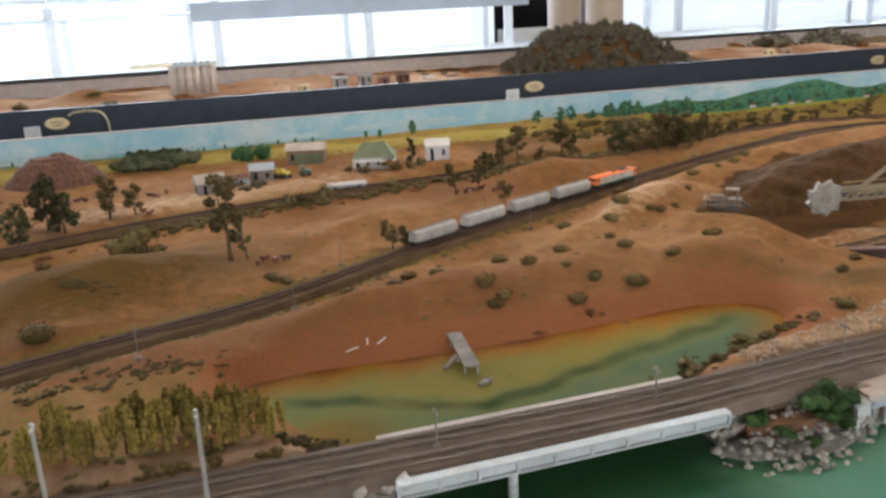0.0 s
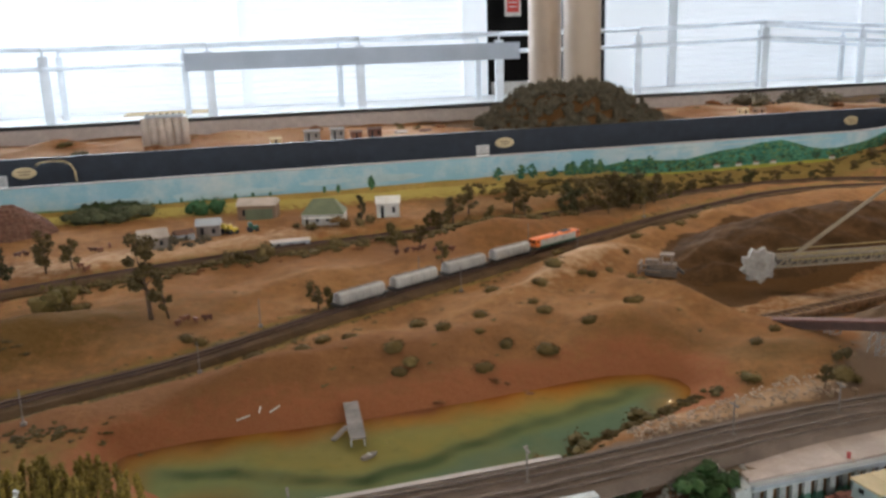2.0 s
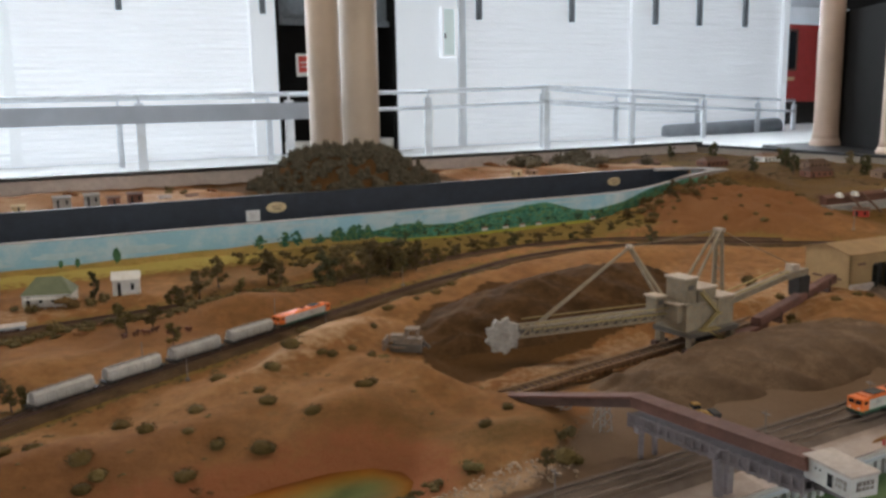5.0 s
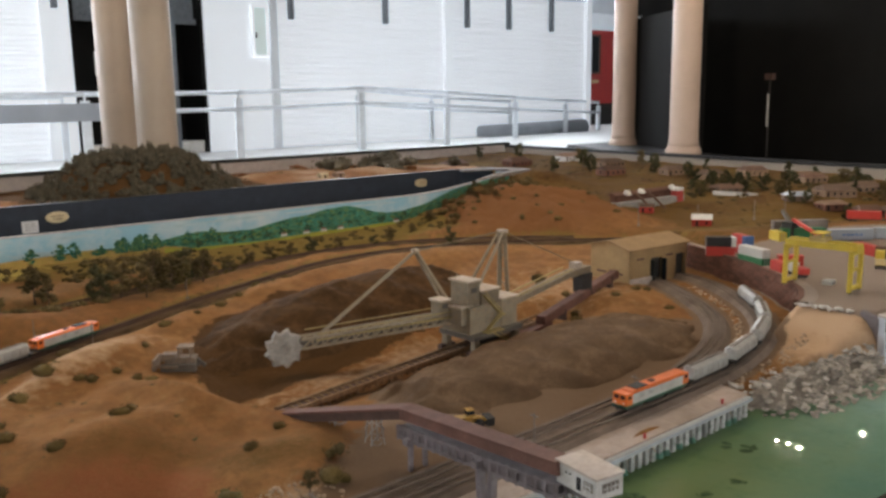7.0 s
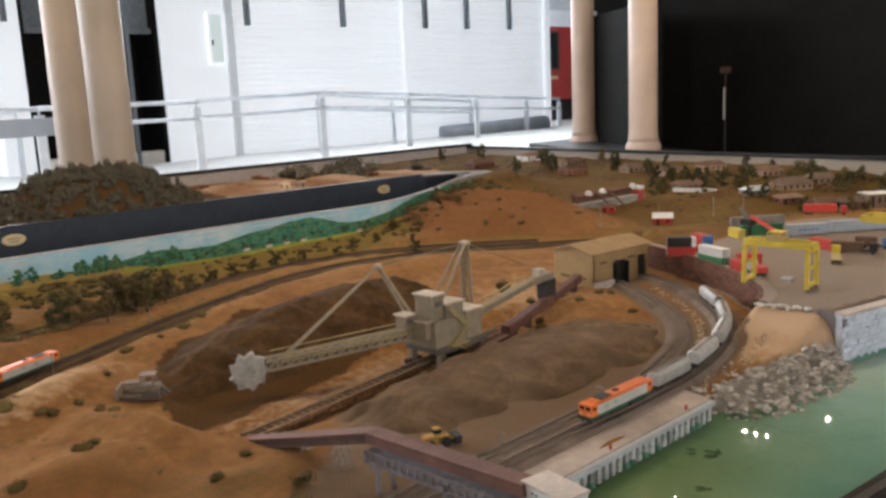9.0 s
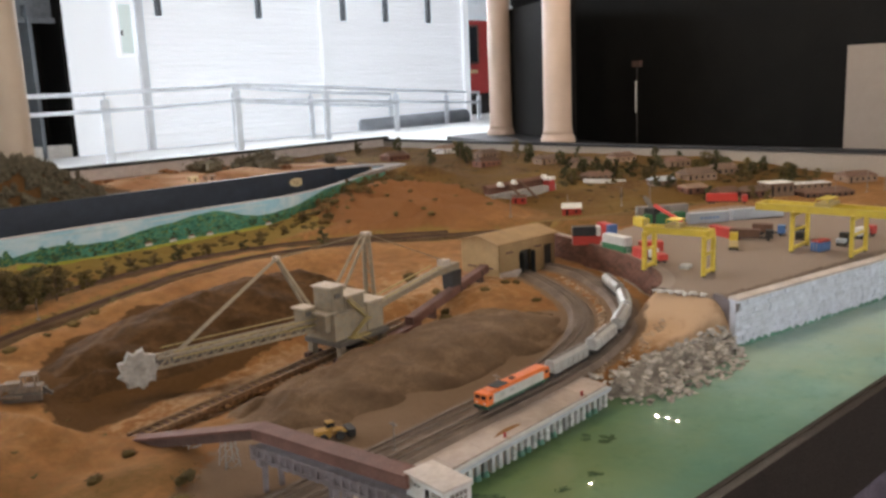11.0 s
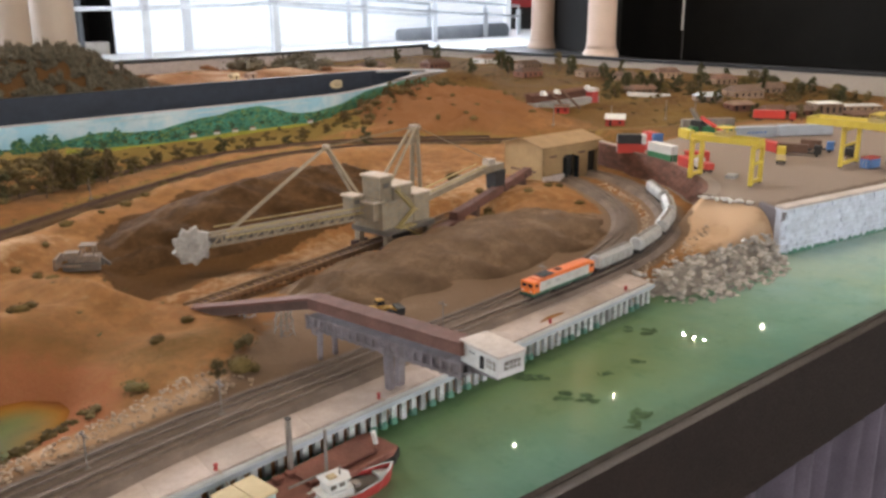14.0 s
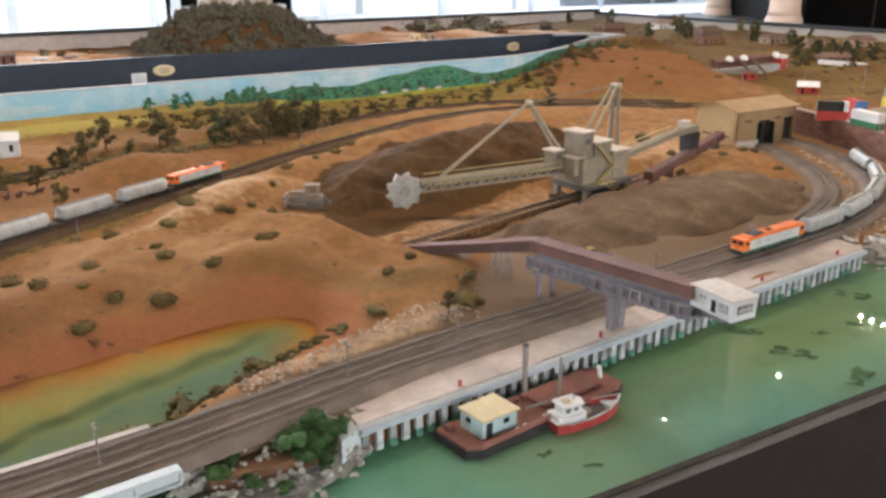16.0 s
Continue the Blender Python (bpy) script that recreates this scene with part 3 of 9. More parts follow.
    z = z + hump(X, Y, 0.42, 1.95, 0.022, 0.22, 0.06, 22) + hump(X, Y, 0.95, 2.22, 0.02, 0.1, 0.05, 10) + hump(X, Y, 1.6, 2.24, 0.016, 0.14, 0.04, 20)
    z = z + 0.005 * wobble(X, Y, 0.35, 1) + 0.0025 * wobble(X, Y, 0.13, 2)
    # the cut in which the reclaimer runs
    z = z - 0.03 * ease(signed(X, Y, [(1.22, 1.5), (1.36, 1.38), (1.75, 1.40), (2.35, 1.52), (2.3, 1.66), (1.8, 1.66), (1.3, 1.75)]), -0.05, 0.05)
    for line, level in ((TRACK_A, track_z), (TRACK_B, track_z), (TRACK_C, back_z), (TRACK_D, lambda x: 1.088 + 0 * x)):
        w = 1 - ease(off_line(X, Y, line[::3]), 0.035, 0.10)
        z = z * (1 - w) + (level(X) - 0.012) * w
    d = signed(X, Y, YARD)
    z = np.where(d > 0.018, YARD_Z, z + (YARD_Z - 0.005 - z) * (1 - ease(-d, -0.015, 0.11)) * (X < 2.60) * (1 - ease(Y, 1.05, 1.09)) * ease(Y, 0.84, 0.91))
    z = np.where((d <= 0.018) & (X >= 3.3), z + (YARD_Z - z) * (1 - ease(-d, 0.0, 0.5)), z)
    p = signed(X, Y, POND)
    bank = ease(p, -0.06, 0.045)
    z = z * (1 - bank) + (POND_Z - 0.012) * bank
    sh = np.interp(X, [q[0] for q in SHORE], [q[1] for q in SHORE])
    return np.where(Y < sh, 0.985 + (z - 0.985) * ease(Y, sh - 0.03, sh), z)


LAND_X, LAND_Y = np.arange(-1.8, 5.6, 0.0125), np.arange(0.40, 5.35, 0.0125)
LAND = land(*np.meshgrid(LAND_X, LAND_Y)).tolist()


def land_at(x, y):
    """Height of the scenery at one place, read between the points of a fine grid."""
    u, v = (float(x) + 1.8) / 0.0125, (float(y) - 0.40) / 0.0125
    i, j = max(0, min(len(LAND_X) - 2, int(u))), max(0, min(len(LAND_Y) - 2, int(v)))
    u, v = max(0.0, min(1.0, u - i)), max(0.0, min(1.0, v - j))
    return (LAND[j][i] * (1 - u) + LAND[j][i + 1] * u) * (1 - v) + (LAND[j + 1][i] * (1 - u) + LAND[j + 1][i + 1] * u) * v


def weigh(me, name, cols):
    a = me.attributes.new(name, "FLOAT_COLOR", "POINT")
    a.data.foreach_set("color", np.concatenate([cols, np.ones((len(cols), 1))], 1).astype(np.float32).ravel())


def sheet(name, xs, ys, height, keep, material):
    """A height sheet over a plan grid. Returns the mesh with its grid."""
    X, Y = np.meshgrid(xs, ys)
    Z = height(X, Y)
    ny, nx = X.shape
    j, i = np.meshgrid(np.arange(ny - 1), np.arange(nx - 1), indexing="ij")
    ok = keep((X[:-1, :-1] + X[1:, 1:]) / 2, (Y[:-1, :-1] + Y[1:, 1:]) / 2).ravel()
    q = np.stack([j * nx + i, j * nx + i + 1, (j + 1) * nx + i + 1, (j + 1) * nx + i], -1).reshape(-1, 4)[ok]
    me = bpy.data.meshes.new(name)
    me.from_pydata(np.stack([X.ravel(), Y.ravel(), Z.ravel()], 1).tolist(), [], q.tolist())
    me.polygons.foreach_set("use_smooth", [True] * len(me.polygons))
    me.materials.append(material)
    return me, X, Y


# ---- the layout's ground ----
xs = np.concatenate([np.arange(-1.7, -0.45, 0.03), np.arange(-0.45, 3.1, 0.0125), np.arange(3.1, 5.43, 0.03)])
ys = np.concatenate([np.arange(0.50, 2.1, 0.0125), np.arange(2.1, 5.22, 0.03)])
me, X, Y = sheet("ground", xs, ys, land, lambda x, y: (y < backdrop_y(x) + 0.01) & (y > rim_y(x) + 0.012) | (x > 3.95) & (y > 2.9), M_GROUND)
rails = np.minimum.reduce([off_line(X, Y, t[::3]) for t in (TRACK_A, TRACK_B)])
rails_back = np.minimum(off_line(X, Y, TRACK_C[::3]), off_line(X, Y, TRACK_D[::3]))
pond_d = signed(X, Y, POND)
coal = np.clip(ease(signed(X, Y, COAL_FLOOR), -0.03, 0.03), 0, 1)
coal = np.maximum(coal, (0.42 + 0.12 * wobble(X, Y, 0.3, 9)) * ease(X, 3.55, 3.85) * (Y > 1.72))
scrub = 0.75 * (1 - ease(rails_back, 0.05, 0.09)) + 0.75 * ease(Y, backdrop_y(X) - 0.35, backdrop_y(X) - 0.05) * (X < 2.9)
scrub = np.maximum(scrub, 0.42 * ease(X, 3.45, 3.75) * (Y > 1.72) * (0.9 + 0.3 * wobble(X, Y, 0.5, 8)))
scrub = np.maximum(scrub, 0.85 * ease(Y, backdrop_y(X) - 0.42, backdrop_y(X) - 0.25) * ease(X, 1.1, 1.4) * (X < 2.85))
scrub = np.maximum(scrub, 0.55 * ease(0.15 - X, 0.0, 0.2) * (Y < 1.25) * (Y > 0.98))
clay = 0.95 * ease(pond_d, -0.16, -0.01) * (Y > 1.05)
ballast = np.maximum(1 - ease(rails, 0.03, 0.075) * 1.0, 0.9 * ease(signed(X, Y, DARK_FLOOR), -0.06, 0.04))
coal = np.maximum(coal, 0.62 * (1 - ease(rails_back, 0.035, 0.062)))
asphalt = np.maximum(ease(signed(X, Y, YARD), -0.01, 0.01) * (1 - ease(Y, 1.54, 1.60)), 1 - ease(off_line(X, Y, ROAD[::3]), 0.035, 0.06))
field = 0.95 * ease(Y, backdrop_y(X) - 0.34, backdrop_y(X)) * (1 - ease(X, 1.1, 1.5))
weigh(me, "soil", np.stack([coal.ravel(), scrub.ravel(), clay.ravel()], 1))
weigh(me, "cover", np.stack([ballast.ravel(), asphalt.ravel(), field.ravel()], 1))
orange = np.clip(hump(X, Y, 3.2, 2.7, 1.6, 0.45, 0.45) + 0.75 * ease(Y, 1.2, 1.28) * (1 - ease(Y, 1.45, 1.62)) * (1 - ease(X, 0.55, 0.95)) * ease(X, -0.7, -0.2) + 0.5 * ease(X, 0.0, 0.3) * ease(Y, 1.95, 2.1) * (1 - ease(Y, 2.3, 2.45)) * (X < 1.4), 0, 1)
behind = ease(Y, 1.52, 1.62) * ease(X, 2.9, 3.05) * (1 - ease(Y, 2.0, 2.3))
olive = np.clip(0.7 * behind + hump(X, Y, -0.2, 1.7, 1.1, 0.42, 0.2, 20) + 0.5 * hump(X, Y, 1.0, 1.3, 1.0, 0.2, 0.12) + 0.7 * hump(X, Y, 1.2, 1.18, 1.0, 0.13, 0.08), 0, 1)
rear_y = np.interp(X, [p.x for p in TRACK_C], [p.y for p in TRACK_C])
olive = np.clip(olive + hump(X, Y, 2.56, 1.0, 0.5, 0.05, 0.03) + hump(X, Y, 2.42, 0.94, 0.5, 0.06, 0.02) + 0.6 * ease(Y - rear_y, 0.04, 0.14) * ease(X, 0.75, 1.0) * (X < 2.75) * (1 - orange) + 1.2 * ease(X, 3.4, 3.7) * (Y > 1.66), 0, 1)
pale = np.clip(hump(X, Y, 1.06, 1.81, 0.8, 0.22, 0.05, 35) + hump(X, Y, 1.6, 2.24, 0.6, 0.3, 0.05, 20) + hump(X, Y, 0.1, 2.36, 0.7, 0.5, 0.09, 12) + hump(X, Y, 0.0, 0.93, 0.95, 0.45, 0.06, 2) + hump(X, Y, 2.46, 0.97, 1.3, 0.17, 0.15) + hump(X, Y, 4.15, 0.80, 1.0, 0.55, 0.24) + hump(X, Y, 1.08, 1.04, 1.0, 0.28, 0.03, 5) + hump(X, Y, 0.8, 0.895, 0.8, 0.12, 0.012) + hump(X, Y, 1.65, 1.56, 0.5, 0.40, 0.07, 8) + hump(X, Y, 2.45, 1.72, 0.45, 0.22, 0.22), 0, 1)
weigh(me, "tone", np.stack([orange.ravel(), olive.ravel(), pale.ravel()], 1))
tagged(new("ground", me), "sandy sculpted model railway scenery with scrub and coal dust", "ground", kind="structure")

# the higher deck behind the operators' well
def rear_land(X, Y):
    z = 1.195 - 0.05 * ease(Y, 4.15, 5.0) + 0.010 * wobble(X, Y, 0.6, 4) + 0.165 * (1 - ease(np.hypot((X - 2.03) / 0.54, (Y - 4.12) / 0.31), 0.35, 1.0)) + hump(X, Y, -0.45, 4.2, 0.055, 0.16, 0.10) + hump(X, Y, 0.32, 4.25, 0.05, 0.20, 0.10) + hump(X, Y, -0.1, 4.3, 0.04, 0.13, 0.1) + hump(X, Y, 0.62, 4.35, 0.035, 0.12, 0.08) + hump(X, Y, 2.75, 4.3, 0.04, 0.18, 0.1) + hump(X, Y, 3.4, 4.2, 0.035, 0.2, 0.12) + 0.005 * wobble(X, Y, 0.16, 9)
    return z + hump(X, Y, -1.0, 4.35, 0.05, 0.25, 0.15) + hump(X, Y, 3.1, 4.6, 0.03, 0.35, 0.2)


me, X, Y = sheet("rear_ground", np.arange(-1.7, 4.05, 0.03), np.arange(3.80, 5.21, 0.03), rear_land, lambda x, y: x < 9, M_GROUND)
zero = np.zeros(X.size)
weigh(me, "soil", np.stack([0.95 * ease(X, 1.35, 1.55).ravel() * ease(2.75 - X, 0, 0.2).ravel(), zero, 0.5 + zero], 1))
weigh(me, "cover", np.stack([zero, zero, zero], 1))
weigh(me, "tone", np.stack([zero, zero, 0.45 + 0.5 * np.clip(wobble(X, Y, 0.5, 6), -0.5, 1).ravel()], 1))
tagged(new("rear_ground", me), "pinkish sandy scenery on the raised rear deck", "ground", kind="structure")

# ---- water ----
def bed(me, X, Y, col):
    a = me.attributes.new("bed", "FLOAT_COLOR", "POINT")
    a.data.foreach_set("color", np.concatenate([col.reshape(-1, 3), np.ones((X.size, 1))], 1).astype(np.float32).ravel())


def blend(t, a, b):
    return t[..., None] * np.array(b) + (1 - t[..., None]) * a


me, X, Y = sheet("water", np.arange(-0.2, 5.41, 0.03), np.arange(0.28, 0.95, 0.02), lambda x, y: 0 * x + WATER_Z, lambda x, y: (y > rim_y(x) + 0.01), M_WATER)
col = np.ones(X.shape + (3,)) * np.array((0.150, 0.235, 0.128))
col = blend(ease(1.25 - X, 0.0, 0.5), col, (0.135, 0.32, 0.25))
# shade under the bridge, put into the bed colour
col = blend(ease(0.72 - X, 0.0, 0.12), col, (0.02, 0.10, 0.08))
# paler towards +x here and below: reflections and haze put into the colour
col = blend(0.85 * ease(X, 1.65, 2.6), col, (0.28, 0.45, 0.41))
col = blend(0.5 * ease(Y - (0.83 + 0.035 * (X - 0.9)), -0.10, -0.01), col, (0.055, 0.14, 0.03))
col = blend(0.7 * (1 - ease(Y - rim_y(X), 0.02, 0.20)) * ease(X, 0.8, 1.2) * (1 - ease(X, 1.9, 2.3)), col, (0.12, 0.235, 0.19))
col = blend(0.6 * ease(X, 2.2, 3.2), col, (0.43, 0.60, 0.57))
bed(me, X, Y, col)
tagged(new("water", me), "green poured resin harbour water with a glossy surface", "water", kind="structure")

me, X, Y = sheet("pond", np.arange(0.0, 1.03, 0.0075), np.arange(0.92, 1.30, 0.0075), lambda x, y: 0 * x + POND_Z, lambda x, y: signed(x, y, POND) > -0.03, M_POND)
far = signed(X, Y, [(0.03, 0.5)] + POND[:13] + [(1.0, 0.5)])
d = far + 0.010 * wobble(X, Y, 0.16, 5)
run = np.interp(X, [0.06, 0.13, 0.24, 0.33, 0.41, 0.53, 0.62, 0.70, 0.80, 0.93, 1.0], [1.15, 1.131, 1.104, 1.05, 1.025, 1.055, 1.10, 1.116, 1.149, 1.188, 1.20])
side = Y - run + 0.006 * wobble(X, Y, 0.12, 6)
col = np.ones(X.shape + (3,)) * np.array((0.150, 0.165, 0.068))
col = blend(0.8 * ease(-side, 0.01, 0.05) * ease(X, 0.2, 0.4), col, (0.105, 0.150, 0.098))
col = blend(0.9 * ease(side, 0.0, 0.05) + 0 * X, col, (0.225, 0.180, 0.052))
col = blend(1 - ease(d, 0.012, 0.085), col, (0.275, 0.130, 0.026))
col = blend(1 - ease(d, 0.0, 0.028), col, (0.215, 0.080, 0.018))
col = blend(1 - ease(d, -0.006, 0.010), col, (0.165, 0.055, 0.020))
col = blend(0.85 * (1 - ease(np.abs(side), 0.004, 0.026)) * ease(0.97 - X, 0, 0.15) * ease(X, 0.1, 0.2) * (0.7 + 0.3 * wobble(X, Y, 0.1, 7)), col, (0.042, 0.060, 0.024))
col = blend(0.5 * (1 - ease(np.hypot(X - 0.20, Y - 1.0), 0.03, 0.10)), col, (0.17, 0.08, 0.016))
bed(me, X, Y, col)
tagged(new("pond", me), "glossy resin pond graded from orange shore to green", "pond", kind="structure")

# ---- table: rim, fascia, curtain, edge boards ----
edge = [(x, rim_y(x)) for x in (-2.2, 5.55)]
g = Geo()
for (x0, y0), (x1, y1) in zip(edge, edge[1:]):
    g.beam((x0, y0 + 0.006, 1.018), (x1, y1 + 0.006, 1.018), 0.010, 0.022)
solid("table_rim", g, M_RIM, "thin dark rim along the water", "rim", kind="structure")
g = Geo().beam((edge[0][0], edge[0][1] - 0.007, 0.932), (edge[1][0], edge[1][1] - 0.007, 0.932), 0.016, 0.190)
solid("table_fascia", g, M_FASCIA, "plain dark brown fascia board of the layout table", "fascia", kind="structure")
g, n = Geo(), 520
front = []
for k in range(n + 1):
    x = -2.1 + 7.6 * k / n
    y = rim_y(x) + 0.028 + 0.024 * math.sin(k * 0.9 + 1.6 * math.sin(k * 0.13)) + 0.010 * math.sin(k * 0.31)
    front.append((x, y))
rows = [0.865, 0.6, 0.3, 0.02]
g.add([(x + 0.004 * math.sin(r * 3 + x * 9), y + 0.006 * (r > 0) * math.sin(x * 23 + r), z) for r, z in enumerate(rows) for x, y in front],
      [(r * (n + 1) + k, r * (n + 1) + k + 1, (r + 1) * (n + 1) + k + 1, (r + 1) * (n + 1) + k) for r in range(3) for k in range(n)])
solid("table_curtain", g, M_CURTAIN, "pleated mauve grey curtain hanging below the table fascia", "curtain", smooth=True)

g = Geo().box((5.445, 2.75, 1.10), (0.03, 5.0, 0.20))
w = solid("edge_board_east", g, M_EASTBOARD, "pale grey edge board of the layout", "edge board", kind="structure")
part("cap_rail", Geo().box((5.452, 2.75, 1.212), (0.06, 5.06, 0.02)), M_BLACK, w, "black cap rail")
g = Geo().box((1.87, 5.225, 1.11), (7.18, 0.03, 0.22))
w = solid("edge_board_north", g, M_GREYWALL, "pale grey edge board behind the rear deck", "edge board", kind="structure")
part("cap_rail", Geo().box((1.87, 5.232, 1.231), (7.22, 0.06, 0.02)), M_BLACK, w, "black cap rail")

# ---- painted backdrop and the operators' well ----
bx = [-1.7 + 0.05 * k for k in range(115)] + [4.05]
front_line = [(x, float(backdrop_y(x))) for x in bx if x <= 3.98]
tip = [(4.02, 3.50), (4.03, 3.56), (4.0, 3.63), (3.93, 3.68)]


def ribbon(line, lo, hi, push=0.0):
    """An upright band along a plan line; lo and hi are numbers or functions of x."""
    g = Geo()
    lo_f = lo if callable(lo) else (lambda x: lo)
    hi_f = hi if callable(hi) else (lambda x: hi)
    n = len(line)
    g.add([(x, y - push, f(x)) for f in (lo_f, hi_f) for x, y in line], [(k, k + 1, n + k + 1, n + k) for k in range(n - 1)])
    return g


def wall_along(line, thick, lo, hi):
    v = [Vector(p) for p in line]
    back = offset_line(v, thick)
    g, n = Geo(), len(v)
    g.add([(*p, z) for z in (lo, hi) for p in v] + [(*p, z) for z in (lo, hi) for p in back],
          [f for k in range(n - 1) for f in ((k, k + 1, n + k + 1, n + k), (2 * n + k + 1, 2 * n + k, 3 * n + k, 3 * n + k + 1), (n + k, n + k + 1, 3 * n + k + 1, 3 * n + k))] + [(0, n, 3 * n, 2 * n), (n - 1, 3 * n - 1, 4 * n - 1, 2 * n - 1)])
    return g


M_SKY = paint("painted_sky", (0.27, 0.47, 0.57), 0.8, var=0.10, scale=3.0, fine=120, bump=0.03, dirt=(0.58, 0.60, 0.58), dirt_amount=0.8, rnd=0)
M_PHILL = paint("painted_teal_hills", (0.06, 0.235, 0.165), 0.85, var=0.45, scale=18, fine=130, bump=0.03, dirt=(0.13, 0.245, 0.09), dirt_amount=0.9, rnd=0)
M_PFAR = paint("painted_far_ridge", (0.16, 0.27, 0.14), 0.85, var=0.3, scale=14, bump=0.03, rnd=0)
M_PFIELD = paint("painted_straw_field", (0.44, 0.285, 0.085), 0.85, var=0.25, scale=9, fine=90, bump=0.03, dirt=(0.26, 0.24, 0.05), dirt_amount=0.6, rnd=0)
M_PGREEN = paint("painted_meadow", (0.36, 0.36, 0.05), 0.85, var=0.3, scale=11, fine=90, bump=0.03, dirt=(0.35, 0.28, 0.06), dirt_amount=0.6, rnd=0)
M_PTREE = paint("painted_trees", (0.05, 0.125, 0.06), 0.9, var=0.5, scale=60, fine=200, bump=0.03, rnd=0.3)
M_PDUSK = paint("painted_dark_wood", (0.05, 0.075, 0.03), 0.9, var=0.5, scale=50, fine=180, bump=0.03, rnd=0.2)
M_PCLOUD = paint("painted_cloud", (0.40, 0.52, 0.56), 0.85, var=0.1, bump=0.02, rnd=0.06)

board = solid("painted_backdrop", wall_along(front_line + tip, 0.012, 0.98, BACK_TOP), M_SKY, "painted landscape backdrop board with pale blue sky", "backdrop", kind="structure")
part("top_edge", wall_along(front_line + tip, 0.016, BACK_TOP, BACK_TOP + 0.004), M_GREYWALL, board, "grey top edge")
nose = [(3.42, 3.26), (3.75, 3.40), (3.93, 3.46), (4.02, 3.50), (4.035, 3.56), (4.0, 3.63), (3.93, 3.69), (3.72, 3.755), (3.72, 3.72), (3.86, 3.66), (3.93, 3.58), (3.88, 3.50), (3.7, 3.43)]
nose_line = [Vector(p) for p in front_line if p[0] > 3.55] + [Vector(p) for p in tip]
part("nose_band", wall_along([tuple(p) for p in offset_line(nose_line, -0.010)], 0.012, 1.197, BACK_TOP + 0.010), M_NOSE, board, "grey band round the board's end")
part("nose_end", wall_along([tuple(p) for p in offset_line([Vector(front_line[-2]), Vector(front_line[-1])] + [Vector(p) for p in tip], -0.006)], 0.004, 1.0, 1.198), M_PDUSK, board, "dull green painted end of the board")
part("nose_cap", Geo().prism(nose, BACK_TOP + 0.002, BACK_TOP + 0.012), M_NOSE, board, "grey cap round the board's end")


def ridge(xp, zp, rough, seed):
    r = random.Random(seed)
    ph = [(r.uniform(5, 40), r.uniform(0, 6)) for _ in range(6)]
    return lambda x: float(np.interp(x, xp, zp)) + rough * sum(math.sin(f * x + p) for f, p in ph) / 3


fine_line = [(x, float(backdrop_y(x))) for x in np.arange(-1.7, 3.98, 0.015)]
far_ridge = ridge([-1.7, -0.3, 0.6, 1.25, 1.6], [1.118, 1.124, 1.122, 1.13, 1.128], 0.002, 1)
hills = ridge([1.15, 1.5, 1.68, 1.78, 1.85, 1.95, 2.05, 2.12, 2.22, 2.3, 2.38, 2.48, 2.55, 2.62, 2.68, 2.76, 2.87, 2.97, 3.12, 3.7, 4.0], [1.10, 1.122, 1.138, 1.152, 1.158, 1.144, 1.142, 1.155, 1.170, 1.174, 1.190, 1.194, 1.178, 1.156, 1.145, 1.147, 1.158, 1.176, BACK_TOP - 0.004, BACK_TOP - 0.003, BACK_TOP - 0.003], 0.0012, 2)
field_top = ridge([-1.7, -0.2, 0.6, 1.25, 1.45, 1.65, 1.8, 2.1, 2.4, 2.8, 3.4], [1.112, 1.120, 1.122, 1.131, 1.137, 1.126, 1.105, 1.100, 1.108, 1.106, 1.12], 0.0012, 3)
part("painted_ridge", ribbon([p for p in fine_line if p[0] < 1.6], 1.06, far_ridge, 0.002), M_PFAR, board, "painted hazy ridge")
part("painted_hills", ribbon([p for p in fine_line if p[0] > 1.15], 1.06, hills, 0.003), M_PHILL, board, "painted teal green hills")
part("painted_field", ribbon([p for p in fine_line if p[0] < 1.8], 1.04, field_top, 0.004), M_PFIELD, board, "painted straw yellow field")
part("painted_meadow", ribbon([p for p in fine_line if 1.7 < p[0] < 3.0], 1.04, lambda x: field_top(x) - 0.005, 0.005), M_PGREEN, board, "painted yellow green meadow")
rnd = random.Random(5)


def blot(x, z, w, h, push, seed):
    """A flat brushed shape on the board."""
    r = random.Random(seed)
    n = 18
    pts = []
    for k in range(n):
        a = k * math.tau / n
        q = 1 + r.uniform(-0.22, 0.18)
        px = x + math.cos(a) * w * q
        pts.append((px, float(backdrop_y(px)) - push, z + math.sin(a) * h * q))
    return Geo().add(pts, [tuple(range(n))])


for k in range(16):
    x = -1.5 + k * 0.27 + rnd.uniform(-0.1, 0.1)
    z = rnd.uniform(1.137, 1.155) if x < 1.3 else rnd.uniform(1.186, 1.196)
    part("painted_cloud", blot(x, z, rnd.uniform(0.05, 0.14), rnd.uniform(0.006, 0.014) if x < 1.3 else 0.005, 0.0015, k), M_PCLOUD, board)
M_PLIGHT = paint("painted_light_trees", (0.12, 0.17, 0.05), 0.9, var=0.5, scale=70, fine=200, bump=0.03, rnd=0.35)
dabs = {0: Geo(), 1: Geo(), 2: Geo(), 3: Geo()}


def dab(kind, x, z, w, h, push):
    """One small brush dab on the board."""
    pts = []
    for k in range(7):
        a = k * math.tau / 7 + rnd.uniform(-0.3, 0.3)
        q = rnd.uniform(0.65, 1.15)
        px = x + math.cos(a) * w * q
        pts.append((px, float(backdrop_y(px)) - push, z + math.sin(a) * h * q))
    dabs[kind].add(pts, [tuple(range(7))])


